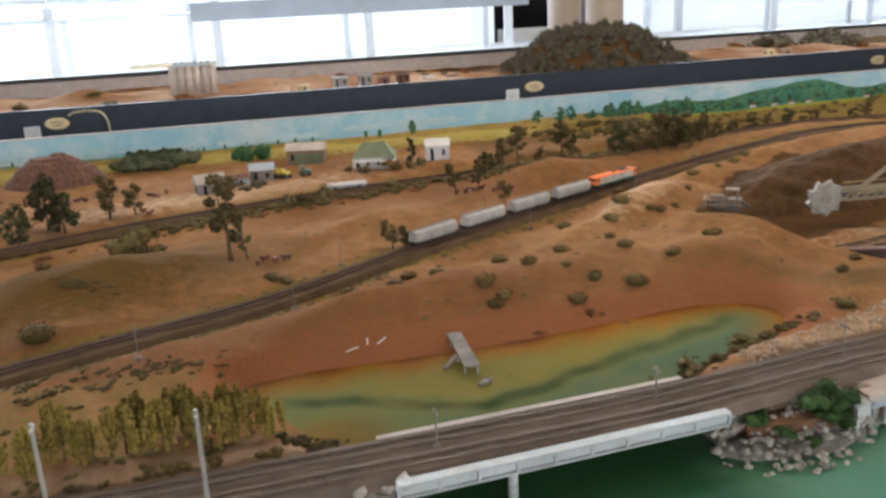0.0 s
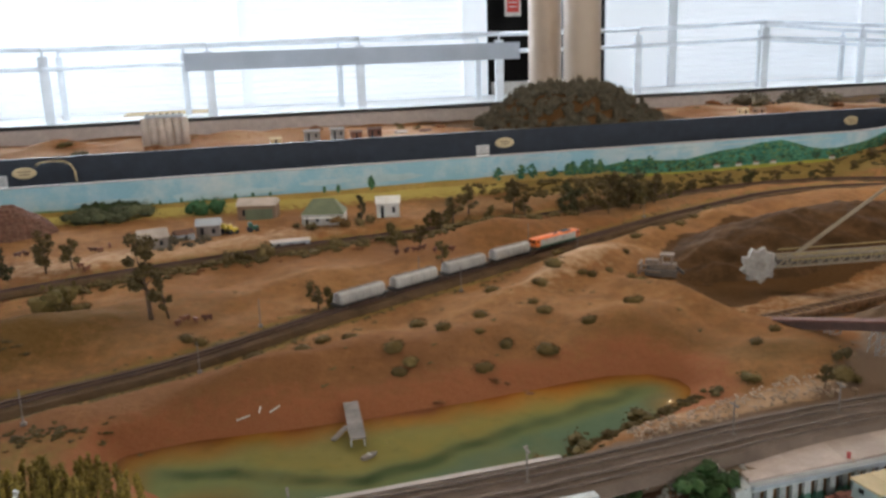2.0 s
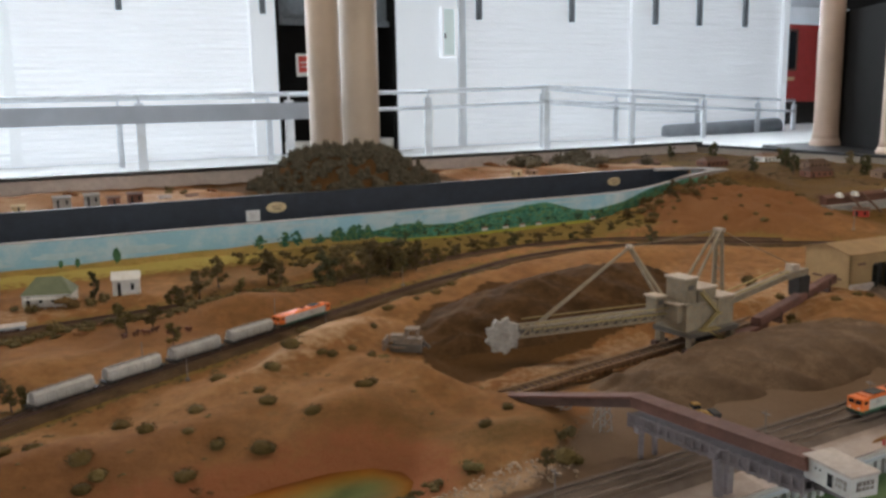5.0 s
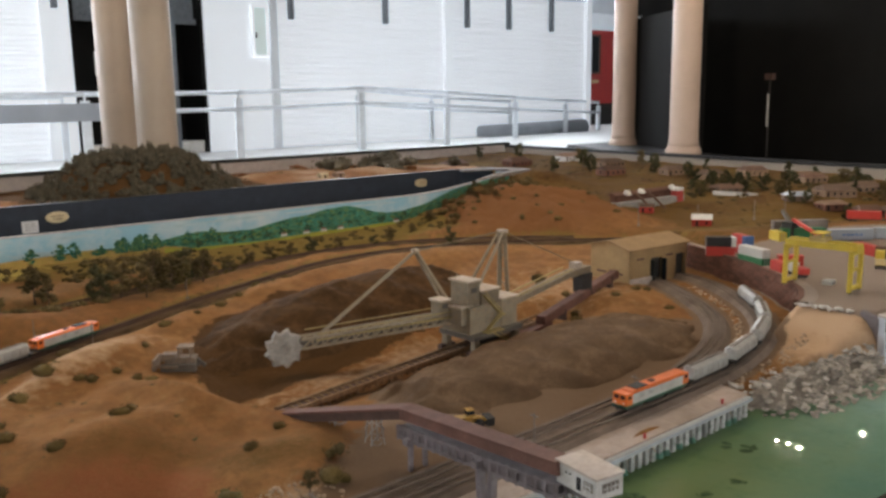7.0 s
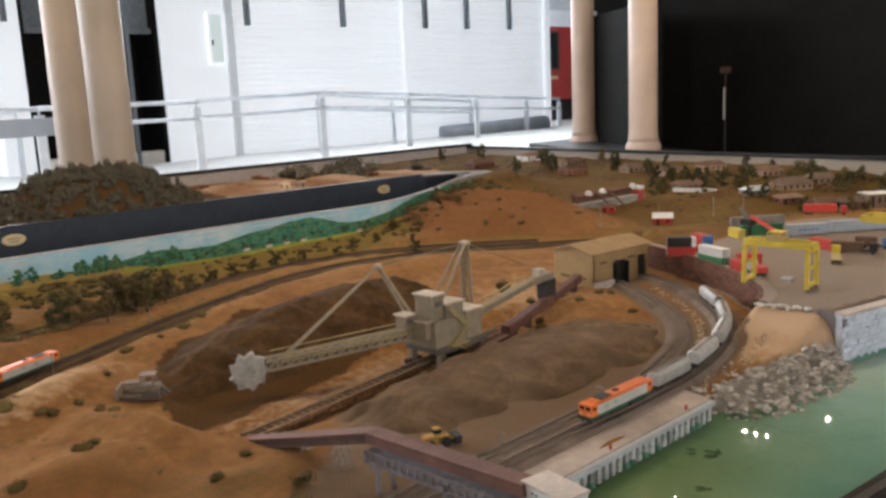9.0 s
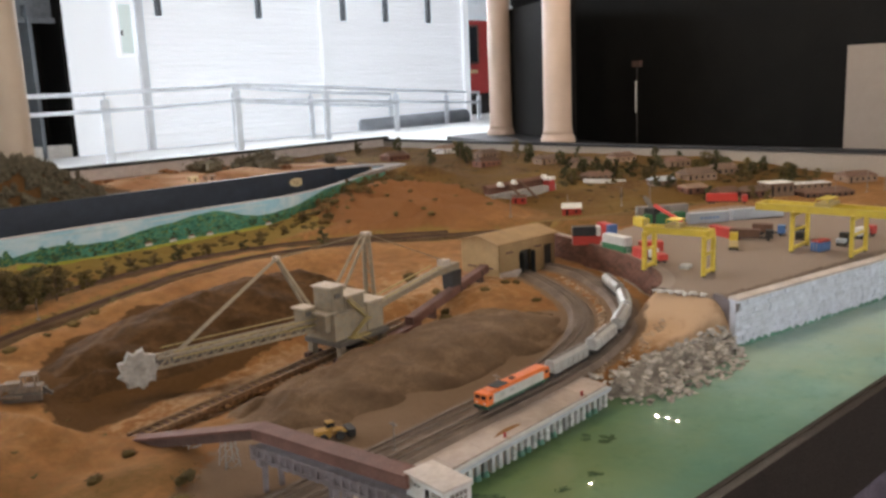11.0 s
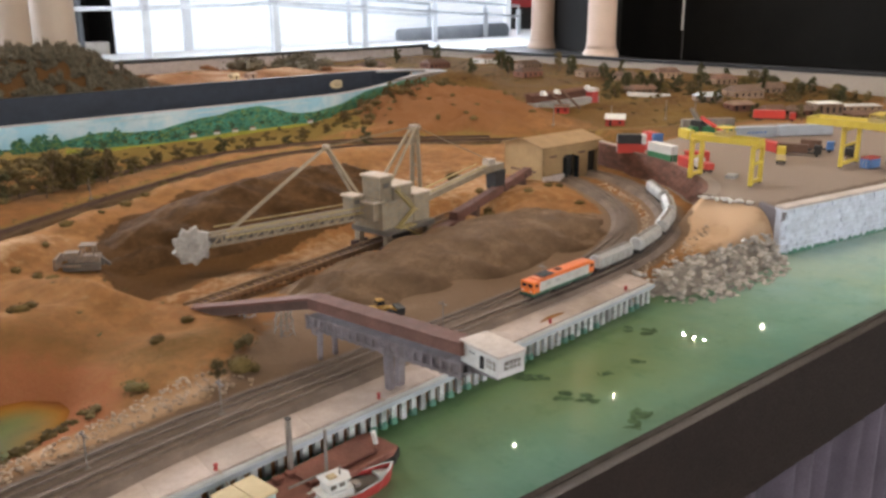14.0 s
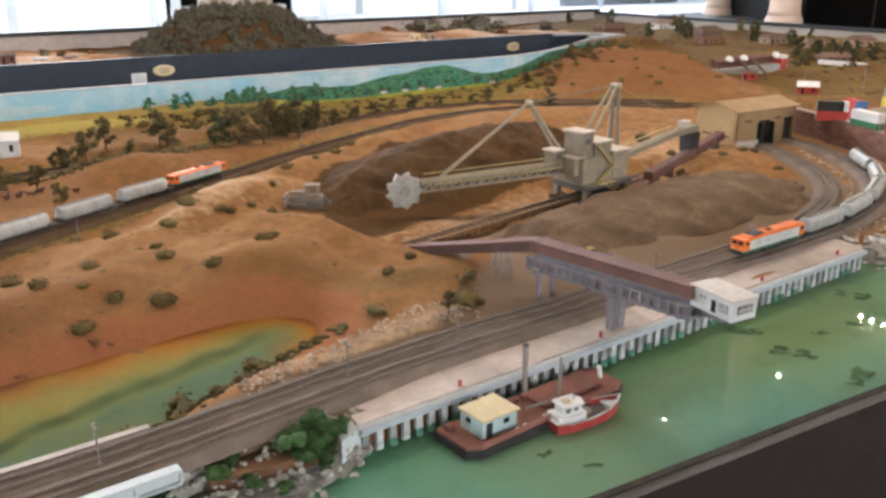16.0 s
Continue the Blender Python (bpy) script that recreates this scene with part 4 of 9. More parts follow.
for k in range(64):
    if k < 26:
        x, h = rnd.gauss(1.64, 0.15), rnd.uniform(0.028, 0.054)
        base = 1.116
    else:
        x, h = rnd.uniform(1.75, 3.7), rnd.uniform(0.012, 0.030)
        base = field_top(x) + rnd.uniform(-0.006, 0.016)
    for j in range(int(700 * h) + 8):
        u = rnd.random()
        w = h * 0.42 * math.sin(math.pi * min(1.0, 0.2 + 0.8 * u)) + 0.002
        dab(rnd.choice((0, 1, 1, 2)) if k < 26 else rnd.choice((0, 1, 3, 3)), x + rnd.gauss(0, 0.5) * w, base + h * u, rnd.uniform(0.0028, 0.0062) * (1.35 if k < 26 else 1.0), rnd.uniform(0.0018, 0.0042) * (1.35 if k < 26 else 1.0), 0.0062 + 0.00001 * j + 0.00008 * k)
for k in range(900):
    x = rnd.uniform(1.45, 3.7)
    lo_z, hi_z = field_top(x), hills(x)
    z = lo_z + (hi_z - lo_z) * rnd.uniform(0.0, 0.96)
    dab(rnd.choice((0, 1, 1, 2, 2)), x, z, rnd.uniform(0.004, 0.015), rnd.uniform(0.0014, 0.0050), 0.0052 + 0.000001 * k)
M_PLIGHT = paint("painted_light_trees", (0.12, 0.19, 0.06), 0.9, var=0.5, scale=70, fine=200, bump=0.03, rnd=0.35)
M_PTEAL = paint("painted_teal_trees", (0.035, 0.17, 0.11), 0.9, var=0.5, scale=70, fine=200, bump=0.03, rnd=0.35)
for k, m in enumerate((M_PTREE, M_PTEAL, M_PLIGHT, M_PDUSK)):
    tagged(part("painted_foliage", dabs[k], m, board, "painted foliage of many small dabs"), kind="stuff")
for k, (x, h) in enumerate([(0.78, 0.034), (0.30, 0.012), (0.36, 0.013), (0.42, 0.012), (0.61, 0.018), (0.66, 0.02), (0.05, 0.01), (0.12, 0.012), (-0.9, 0.02), (-0.82, 0.016), (-0.55, 0.012)]):
    part("painted_tree", blot(x, far_ridge(x) + h * 0.45, h * 0.4, h * 0.75, 0.0065, 300 + k), M_PTREE, board)
for k in range(16):
    xx = -0.19 + 0.011 * k
    part("painted_tree", blot(xx, 1.117 + rnd.uniform(-0.004, 0.006), 0.014, 0.022, 0.0066 + 0.0001 * k, 400 + k), M_PDUSK, board)
for k, x in enumerate((2.28, 2.36, 2.44, 2.72, 2.18)):
    yb = float(backdrop_y(x)) - 0.0135
    g = Geo().add([(x - 0.014, yb, 1.102), (x + 0.014, yb, 1.102), (x + 0.014, yb, 1.111), (x - 0.014, yb, 1.111)], [(0, 1, 2, 3)])
    part("painted_house", g, M_WHITE, board, "painted white cottage")
    g = Geo().add([(x - 0.016, yb - 0.0003, 1.111), (x + 0.016, yb - 0.0003, 1.111), (x + 0.008, yb - 0.0003, 1.118), (x - 0.01, yb - 0.0003, 1.118)], [(0, 1, 2, 3)])
    part("painted_roof", g, M_BRICK, board, "painted red roof")

well = [(-1.7, 3.78), (3.4, 3.78), (3.7, 3.765), (3.93, 3.70)]
rear = solid("well_wall", wall_along(well, 0.02, 0.3, 1.213), M_NAVY, "matt navy black wall of the operators' well", "wall", kind="structure")
part("top_edge", wall_along(well, 0.024, 1.213, 1.217), M_BLACK, rear)
solid("well_floor", Geo().box((1.2, 3.4, 0.28), (6.2, 1.1, 0.04)), M_DARKFLOOR, "dark floor of the operators' well", "floor", kind="structure")


def plate(x, z, label):
    n = 28
    g = Geo()
    ring = [(0.047 * math.cos(k * math.tau / n), 0.024 * math.sin(k * math.tau / n)) for k in range(n)]
    g.add([(u, 0, v) for u, v in ring] + [(u * 0.94, -0.004, v * 0.92) for u, v in ring], [(k, (k + 1) % n, n + (k + 1) % n, n + k) for k in range(n)] + [tuple(range(n, 2 * n))])
    t = thing("name_plate", label, "plate", Matrix.Translation((x, 3.779, z)), "plates on the well wall")
    part("plate", g, M_GOLD, t)
    b = Geo()
    for dz, w in ((0.006, 0.05), (-0.006, 0.038)):
        b.add([(-w / 2, -0.0046, dz - 0.0016), (w / 2, -0.0046, dz - 0.0016), (w / 2, -0.0046, dz + 0.0016), (-w / 2, -0.0046, dz + 0.0016)], [(0, 1, 2, 3)])
    part("lettering", b, M_BROWN, t, "small brown lettering bars")


for x in (-0.52, 1.556, 3.466):
    plate(x, 1.158, "oval gold name plate on the dark well wall")
for x in (-0.618, 1.448):
    t = thing("paper_label", "white paper label stuck on the dark well wall", "label", Matrix.Translation((x, 3.778, 1.128)), "labels on the well wall")
    part("paper", Geo().box((0, -0.001, 0), (0.062, 0.002, 0.05)), M_PAPER, t)
    b = Geo()
    for k in range(3):
        b.add([(-0.02, -0.0026, 0.012 - k * 0.012), (0.02, -0.0026, 0.012 - k * 0.012), (0.02, -0.0026, 0.0145 - k * 0.012), (-0.02, -0.0026, 0.0145 - k * 0.012)], [(0, 1, 2, 3)])
    part("lettering", b, M_TIMBER, t)
cable = thing("bent_cable", "thin bent brass cable on the dark well wall", "cable")
arm = [(-0.472, 3.77, 1.188), (-0.45, 3.755, 1.200), (-0.407, 3.75, 1.205), (-0.36, 3.75, 1.201), (-0.336, 3.75, 1.188), (-0.322, 3.75, 1.158), (-0.320, 3.75, 1.115)]
for a, b in zip(arm, arm[1:]):
    part("segment", Geo().rod(a, b, 0.004, 6), M_GOLD, cable, smooth=True)


# ---- the hall around ----
solid("floor", Geo().box((4, 3, -0.05), (26, 20, 0.1)), M_DARKFLOOR, "dark carpeted hall floor", "floor", kind="structure")
solid("platform", Geo().box((4.5, 10.0, 0.49), (25, 7.0, 0.98)), M_PLATFORM, "raised pale concrete walkway in daylight", "floor", kind="structure")
solid("ceiling", Geo().box((4, 3, 4.35), (26, 20, 0.1)), M_CEIL, "plain grey hall ceiling", "ceiling", kind="structure")
solid("wall_south", Geo().box((4, -6.6, 2.1), (26, 0.2, 4.4)), M_DARKWALL, "dark hall wall", "wall", kind="structure")
solid("wall_west", Geo().box((-8.6, 3, 2.1), (0.2, 20, 4.4)), M_WALLWHITE, "pale hall wall", "wall", kind="structure")
solid("wall_east_end", Geo().box((16.6, 3, 2.1), (0.2, 20, 4.4)), M_DARKWALL, "dark hall wall", "wall", kind="structure")
solid("wall_far_north", Geo().box((4, 12.9, 2.1), (26, 0.2, 4.4)), M_WALLWHITE, "pale end wall beyond the carriage", "wall", kind="structure")


def sheets(name, x0, x1, y0, y1, z0, z1, label):
    """One bay of ribbed translucent sheeting with its ribs as real corrugation."""
    n = int((z1 - z0) / 0.035)
    g = Geo()
    d = Vector((x1 - x0, y1 - y0)).normalized()
    nx, ny = d.y, -d.x
    pts = []
    for k in range(n + 1):
        z = z0 + (z1 - z0) * k / n
        b = 0.008 * (k % 2)
        pts += [(x0 + nx * b, y0 + ny * b, z), (x1 + nx * b, y1 + ny * b, z)]
    g.add(pts, [(2 * k, 2 * k + 1, 2 * k + 3, 2 * k + 2) for k in range(n)])
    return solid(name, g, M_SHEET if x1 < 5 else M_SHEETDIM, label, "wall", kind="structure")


bays = [(-8.5, -4.0), (-4.0, 0.58), (0.70, 3.15), (5.95, 8.66), (8.80, 11.7)]
for k, (a, b) in enumerate(bays):
    sheets("wall_north_%d" % (k + 1), a, b, 10.0, 10.0, 0.95, 3.10, "ribbed translucent wall sheeting glowing with daylight")
# unseen glowing strips, added above the sheets to light hall and layout
for k, (a, b) in enumerate(bays):
    c = solid("window_%d" % (k + 2), Geo().box(((a + b) / 2, 10.03, 3.67), (b - a, 0.02, 1.06)), M_FILLNORTH, "unseen glowing strip added above the wall sheeting to light the hall", "window", kind="structure")
    part("frame", Geo().box(((a + b) / 2, 9.99, 3.12), (b - a, 0.06, 0.05)).box(((a + b) / 2, 9.99, 4.2), (b - a, 0.06, 0.05)), M_RAIL, c)
# unseen glowing panels added to light the curtain side; windows here are assumed
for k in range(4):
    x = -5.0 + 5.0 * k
    c = solid("window_%d" % (k + 10), Geo().box((x, -6.47, 2.6), (2.6, 0.02, 1.8)), M_FILLSOUTH, "unseen glowing panel added behind the viewers as fill", "window", kind="structure")
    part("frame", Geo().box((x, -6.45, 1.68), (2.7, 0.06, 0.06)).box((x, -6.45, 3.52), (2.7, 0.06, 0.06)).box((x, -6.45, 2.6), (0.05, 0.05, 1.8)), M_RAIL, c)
solid("wall_north_base", Geo().box((1.6, 10.02, 0.92), (20.2, 0.08, 0.06)), M_RAIL, "low grey sill under the wall sheeting", "sill", kind="structure")
# wide posts and the panel below emit like the sheets, to look daylit
for x0, x1 in ((-4.05, -3.95), (0.58, 0.70), (3.15, 3.45), (4.98, 5.20), (5.85, 5.95), (8.66, 8.80), (11.7, 11.82)):
    solid("wall_post", Geo().box(((x0 + x1) / 2, 9.99, 2.55), (x1 - x0, 0.10, 3.3)), M_SHEETDIM if x1 - x0 > 0.105 else M_WALLWHITE, "white painted wall post between sheeting bays, glowing where wide", "post", kind="structure")
solid("wall_panel", Geo().box((5.53, 10.02, 2.55), (0.64, 0.06, 3.3)), M_SHEETDIM, "white wall panel, daylight put in as a glow", "wall", kind="structure")
for x in (-6.0, -3.2, -2.2, 0.0, 1.75, 3.3, 6.14, 7.6, 9.07, 9.91, 10.84):
    solid("wall_batten", Geo().box((x, 9.93, 3.42), (0.06, 0.06, 1.66)), M_MULLION, "short grey hanging batten on the upper wall", "batten", kind="structure")

door = thing("door_1", "tall dark doorway with a white frame", "doorway", Matrix.Translation((4.2, 10.0, 0.9)), kind="structure")
# recess and jambs are black: the doorway's shade is put into their colour
part("recess", Geo().box((0.02, 0.6, 1.25), (1.5, 0.05, 2.5)), M_DARKWALL, door, "black sheet for the unlit interior")
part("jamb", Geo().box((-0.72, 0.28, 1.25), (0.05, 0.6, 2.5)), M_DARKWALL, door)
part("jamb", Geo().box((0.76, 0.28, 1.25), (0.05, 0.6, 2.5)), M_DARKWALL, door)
part("transom", Geo().box((0.02, 0.1, 1.62), (1.5, 0.06, 0.06)), M_MULLION, door, "grey transom bar")
part("fanlight", Geo().box((0.02, 0.16, 2.10), (1.5, 0.03, 0.88)), M_MULLION, door, "grey fanlight pane")
part("threshold", Geo().box((0.02, 0.10, 0.12), (1.5, 0.14, 0.20)), M_WHITE, door, "white threshold step")
part("leaf", Geo().box((0.42, 0.25, 0.9), (0.04, 0.5, 1.75)), M_MULLION, door, "dark open door leaf")
sign = thing("notice", "small red and white notice in the doorway", "notice", Matrix.Translation((3.79, 9.985, 2.02)))
part("panel", Geo().box((0, 0, 0), (0.20, 0.01, 0.26)), M_WHITE, sign)
part("red_field", Geo().box((0, -0.008, 0.01), (0.15, 0.004, 0.19)), M_RED, sign)
part("lettering", Geo().box((0, -0.0112, 0.03), (0.11, 0.002, 0.012)).box((0, -0.0112, -0.02), (0.09, 0.002, 0.012)), M_WHITE, sign)
win = thing("window_1", "narrow white framed window in the wall panel", "window", Matrix.Translation((5.71, 9.95, 2.43)), kind="structure")
# the frame takes the sheets' emission so that it looks brightly lit
part("frame", Geo().box((-0.10, 0, 0), (0.03, 0.05, 0.62)).box((0.10, 0, 0), (0.03, 0.05, 0.62)).box((0, 0, 0.3), (0.17, 0.05, 0.03)).box((0, 0, -0.3), (0.17, 0.05, 0.03)), M_SHEET, win)
part("pane", Geo().box((0, 0.005, 0), (0.17, 0.01, 0.57)), M_PANE, win, "grey pane")
part("handle", Geo().box((-0.07, -0.03, -0.05), (0.015, 0.02, 0.06)), M_UNDER, win)

# red railway carriage beyond the end of the white wall
car = thing("railway_carriage", "dark red railway carriage standing beyond the wall", "carriage", Matrix.Translation((15.0, 12.1, 0.85)))
part("body", Geo().profile([(-0.6, 0.55), (0.6, 0.55), (0.6, 1.95), (0.45, 2.15), (-0.45, 2.15), (-0.6, 1.95)], -2.6, 1.2), M_HULLRED, car)
for x in (-1.36, -0.45, 0.5):
    w = part("window", Geo().box((x, -0.605, 1.5), (0.30, 0.02, 0.68)), M_GLASS, car, "dark carriage window")
    part("frame", Geo().box((x - 0.17, -0.612, 1.5), (0.03, 0.03, 0.74)).box((x + 0.17, -0.612, 1.5), (0.03, 0.03, 0.74)).box((x, -0.612, 1.86), (0.31, 0.03, 0.03)).box((x, -0.612, 1.14), (0.31, 0.03, 0.03)), M_RUSTDARK, w, "dark red window frame")
part("lettering", Geo().box((-1.36, -0.606, 0.98), (0.30, 0.01, 0.07)), M_GOLD, car, "gold lettering bar")
part("underframe", Geo().box((-0.6, 0, 0.3), (3.4, 0.9, 0.5)), M_UNDER, car)
part("roof", Geo().profile([(-0.62, 1.96), (0.62, 1.96), (0.4, 2.3), (-0.4, 2.3)], -2.62, 1.22), M_WALLWHITE, car, "pale roof")


# ---- railing ----
def railing(name, pts, tops, label, post_w=0.085, lower=0.17, board=None):
    t = thing(name, label, "railing")
    for (x, y), z in zip(pts, tops):
        part("post", Geo().box((x, y, (0.9 + z - 0.06) / 2), (post_w, 0.03, z - 0.06 - 0.9)).rod((x, y, z - 0.06), (x, y, z), 0.012), M_RAIL, t)
    for name_, drop, r in (("top_rail", 0.0, 0.023), ("lower_rail", lower, 0.021)):
        for (a, za), (b, zb) in zip(zip(pts, tops), list(zip(pts, tops))[1:]):
            off = -0.032 if drop else 0.0
            part(name_, Geo().rod((a[0], a[1] + off, za - drop), (b[0], b[1] + off, zb - drop), r, 10), M_RAIL, t, smooth=True)
    return t


railing("railing", [(-5.5, 8.4), (-4.1, 8.4), (-2.65, 8.4), (-1.18, 8.4), (0.24, 8.4), (1.66, 8.4), (3.08, 8.4), (4.62, 8.4), (6.15, 8.4), (7.7, 8.75), (9.4, 9.25), (11.0, 9.75), (12.2, 10.1)],
             [1.67, 1.67, 1.67, 1.67, 1.67, 1.68, 1.68, 1.68, 1.72, 1.655, 1.57, 1.50, 1.45], "white galvanised walkway handrail with two rails and flat posts")
railing("rear_railing", [(-1.17, 9.2), (0.0, 9.2), (1.57, 9.2), (3.1, 9.2)], [1.66, 1.66, 1.66, 1.66], "second galvanised handrail on the far side of the walkway", post_w=0.06)
railing("rear_railing", [(6.5, 9.0), (8.0, 9.45), (9.9, 9.9)], [1.70, 1.60, 1.5], "sloping galvanised handrail along the far side of the ramp", post_w=0.06)
solid("bench_board", Geo().box((1.65, 8.34, 1.515), (3.25, 0.03, 0.165)), M_BLUEGREY, "long grey board fixed along the walkway handrail", "board")
solid("loose_mat", Geo().box((-0.2, 9.6, 0.985), (0.9, 0.5, 0.01)), M_STRAW, "yellow mat on the bright walkway", "mat")
g = Geo().rod((9.3, 9.9, 1.02), (11.6, 9.9, 1.06), 0.13, 16)
solid("drain_pipe", g, M_PIPE, "fat grey pipe lying at the foot of the wall", "pipe", smooth=True)


# ---- pillars ----
def pillar(x, y, z0, r, label, group, flare=1.26, material=None):
    t = thing("pillar", label, "pillar", Matrix.Translation((x, y, z0)), group)
    part("shaft", Geo().lathe([(r * 1.10, 0.07), (r * 1.03, 0.11), (r * 1.01, 0.2), (r * 0.97, 4.3 - z0)], 28), material or M_CREAM, t, smooth=True)
    part("base", Geo().lathe([(r * flare, 0.0), (r * flare, 0.035), (r * (flare - 0.06), 0.05), (r * 1.10, 0.07)], 28), material or M_CREAM, t, "flared pillar foot")


pillar(2.325, 5.22, 0.0, 0.105, "tall round cream pillar behind the bushy hill", "twin pillars behind the rear deck", material=M_CREAMSHADE)
pillar(2.35, 4.697, 1.15, 0.107, "tall round cream pillar behind the bushy hill", "twin pillars behind the rear deck", material=M_CREAMSHADE)
pillar(6.22, 4.04, 1.15, 0.108, "tall round cream pillar with a flared foot", "pillars beside the dark partition")
pillar(7.085, 5.34, 1.13, 0.106, "tall round cream pillar with a flared foot", "pillars beside the dark partition")
solid("plinth_wall", Geo().prism([(5.7, 3.55), (6.4, 3.62), (7.35, 5.7), (6.75, 5.75), (6.05, 4.2)], 0.0, 1.14), M_BLACK, "low black plinth wall under the cream pillars", "plinth", kind="structure")
solid("partition", Geo().beam((7.35, 5.35, 2.1), (7.2, -3.5, 2.1), 0.08, 4.3), M_DARKWALL, "black floor to ceiling partition", "partition", kind="structure")
solid("grey_partition", Geo().box((6.9, 0.25, 0.895), (0.06, 3.7, 1.79)), M_PARTGREY, "pale grey partition panel before the black one", "partition", kind="structure")
solid("dark_screen", Geo().beam((7.25, 5.36, 1.7), (6.45, 4.05, 1.7), 0.05, 1.2), M_DARKWALL, "black display screen between the cream pillars", "screen", kind="structure")
st = thing("barrier_post", "slim dark stand with a white strip and a small red head", "stand", Matrix.Translation((7.1, 3.86, 0)))
part("pole", Geo().rod((0, 0, 0.0), (0, 0, 1.72), 0.007), M_UNDER, st)
part("foot", Geo().lathe([(0.14, 0), (0.14, 0.02), (0.03, 0.03)], 20), M_UNDER, st)
part("white_strip", Geo().box((-0.016, 0, 1.47), (0.008, 0.012, 0.26)), M_WHITE, st)
part("head", Geo().box((0, 0, 1.74), (0.05, 0.07, 0.05)), M_RUSTDARK, st)

# ---- lamps ----
for k, (x, y, z, share) in enumerate(LAMPS):
    t = thing("spot_lamp", "small warm ceiling spot lamp on a black stem", "lamp", Matrix.Translation((x, y, z)), "lamps over the layout")
    part("stem", Geo().rod((0, 0, 0.12), (0, 0, 4.3 - z), 0.01), M_UNDER, t)
    part("housing", Geo().lathe([(0.010, 0.12), (0.020, 0.10), (0.022, 0.045)], 16), M_UNDER, t, smooth=True)
    part("bulb", Geo().lathe([(0.006, 0.05), (0.008, 0.03), (0.008, 0.02), (0.005, 0.014)], 12), M_WHITE, t, "frosted lamp neck", smooth=True)
    data = bpy.data.lights.new("spot_light", "POINT")
    data.energy, data.color, data.shadow_soft_size = LAMP_WATTS * share, (1.0, 0.85, 0.66), 0.004
    lamp = new("spot_light", data)
    lamp.location = (x, y, z - 0.012)


# ---- track ----
def lay(name, line, level, label, x_from=None, x_to=None, wide=0.021, bed_m=None):
    """Ballast bed, two rails and sleepers along a line. Sleepers between x_from and x_to are laid one by one, the rest together."""
    t = thing(name, label, "track")
    bed_, n = Geo(), len(line)
    l1, l2, l3, l4 = (offset_line(line, d) for d in (-wide - 0.012, -wide, wide, wide + 0.012))
    zs = [float(level(p.x)) for p in line]
    bed_.add([(*p, z + dz) for l, dz in ((l1, -0.011), (l2, -0.0013), (l3, -0.0013), (l4, -0.011)) for p, z in zip(l, zs)],
             [(r * n + k, r * n + k + 1, (r + 1) * n + k + 1, (r + 1) * n + k) for r in range(3) for k in range(n - 1)])
    part("ballast", bed_, bed_m or M_BALLAST, t, "dark ballast bed")
    for d in (-0.00825, 0.00825):
        g = Geo()
        a, b = offset_line(line, d - 0.0006), offset_line(line, d + 0.0006)
        g.add([(*p, z + dz) for dz in (-0.001, 0.0024) for l in (a, b) for p, z in zip(l, zs)],
              [f for k in range(n - 1) for f in ((k, 2 * n + k, 2 * n + k + 1, k + 1), (n + k + 1, 3 * n + k + 1, 3 * n + k, n + k), (2 * n + k, 3 * n + k, 3 * n + k + 1, 2 * n + k + 1))])
        part("rail", g, M_STEEL if bed_m is None else M_RUSTDARK, t)
    me = Geo().box((0, 0, 0), (0.0034, 0.030, 0.0022)).mesh("sleeper", M_SLEEPER)
    rest = Geo()
    ties = smooth_line(line[::2] if len(line) > 6 else line, 0.0076)
    for k, p in enumerate(ties[:-1]):
        a = math.atan2(ties[k + 1].y - p.y, ties[k + 1].x - p.x)
        z = float(level(p.x)) - 0.0021
        if x_from is not None and x_from < p.x < x_to:
            part("sleeper", me, None, t, at=Matrix.Translation((p.x, p.y, z)) @ Matrix.Rotation(a, 4, "Z"))
        else:
            rest.box((p.x, p.y, z), (0.0034, 0.030, 0.0022), a)
    tagged(part("sleeper_bed", rest, bed_m or M_SLEEPER, t), kind="stuff")
    return t


lay("railway_track", TRACK_A, track_z, "brown weathered model railway track on dark ballast", 0.05, 1.15)
lay("railway_track", TRACK_B, track_z, "brown weathered model railway track on dark ballast", 0.05, 1.15)
lay("railway_track", TRACK_C, back_z, "main line model track on dark ballast behind the dunes", wide=0.030, bed_m=M_BALLASTDARK)
lay("railway_track", TRACK_D, lambda x: 1.09, "narrow rear model track along the farm", bed_m=M_BALLASTDARK)


# ---- bridge ----
def along(a, b, u):
    return (a[0] + (b[0] - a[0]) * u, a[1] + (b[1] - a[1]) * u)


bridge = thing("girder_bridge", "low white plate girder railway bridge over green water", "bridge")
A0, A1 = (0.235, 0.812), (0.668, 0.836)
B0, B1 = (0.235, 0.928), (0.668, 0.948)
part("deck", Geo().prism([A0, A1, B1, B0], 1.064, 1.071), M_BALLAST, bridge, "dark ballasted deck")
g = Geo().beam((*A0, 1.0755), (*A1, 1.0755), 0.006, 0.014)
part("girder", g, M_GIRDER, bridge, "white plate girder")
part("top_flange", Geo().beam((A0[0], A0[1] - 0.002, 1.0835), (A1[0], A1[1] - 0.002, 1.0835), 0.014, 0.004), M_GIRDER, bridge)
part("bottom_flange", Geo().beam((A0[0], A0[1] - 0.002, 1.0675), (A1[0], A1[1] - 0.002, 1.0675), 0.012, 0.003), M_GIRDER, bridge)
for k in range(10):
    x, y = along(A0, A1, k / 9)
    part("stiffener", Geo().box((x, y - 0.005, 1.0755), (0.0035, 0.006, 0.013)), M_GIRDER, bridge)
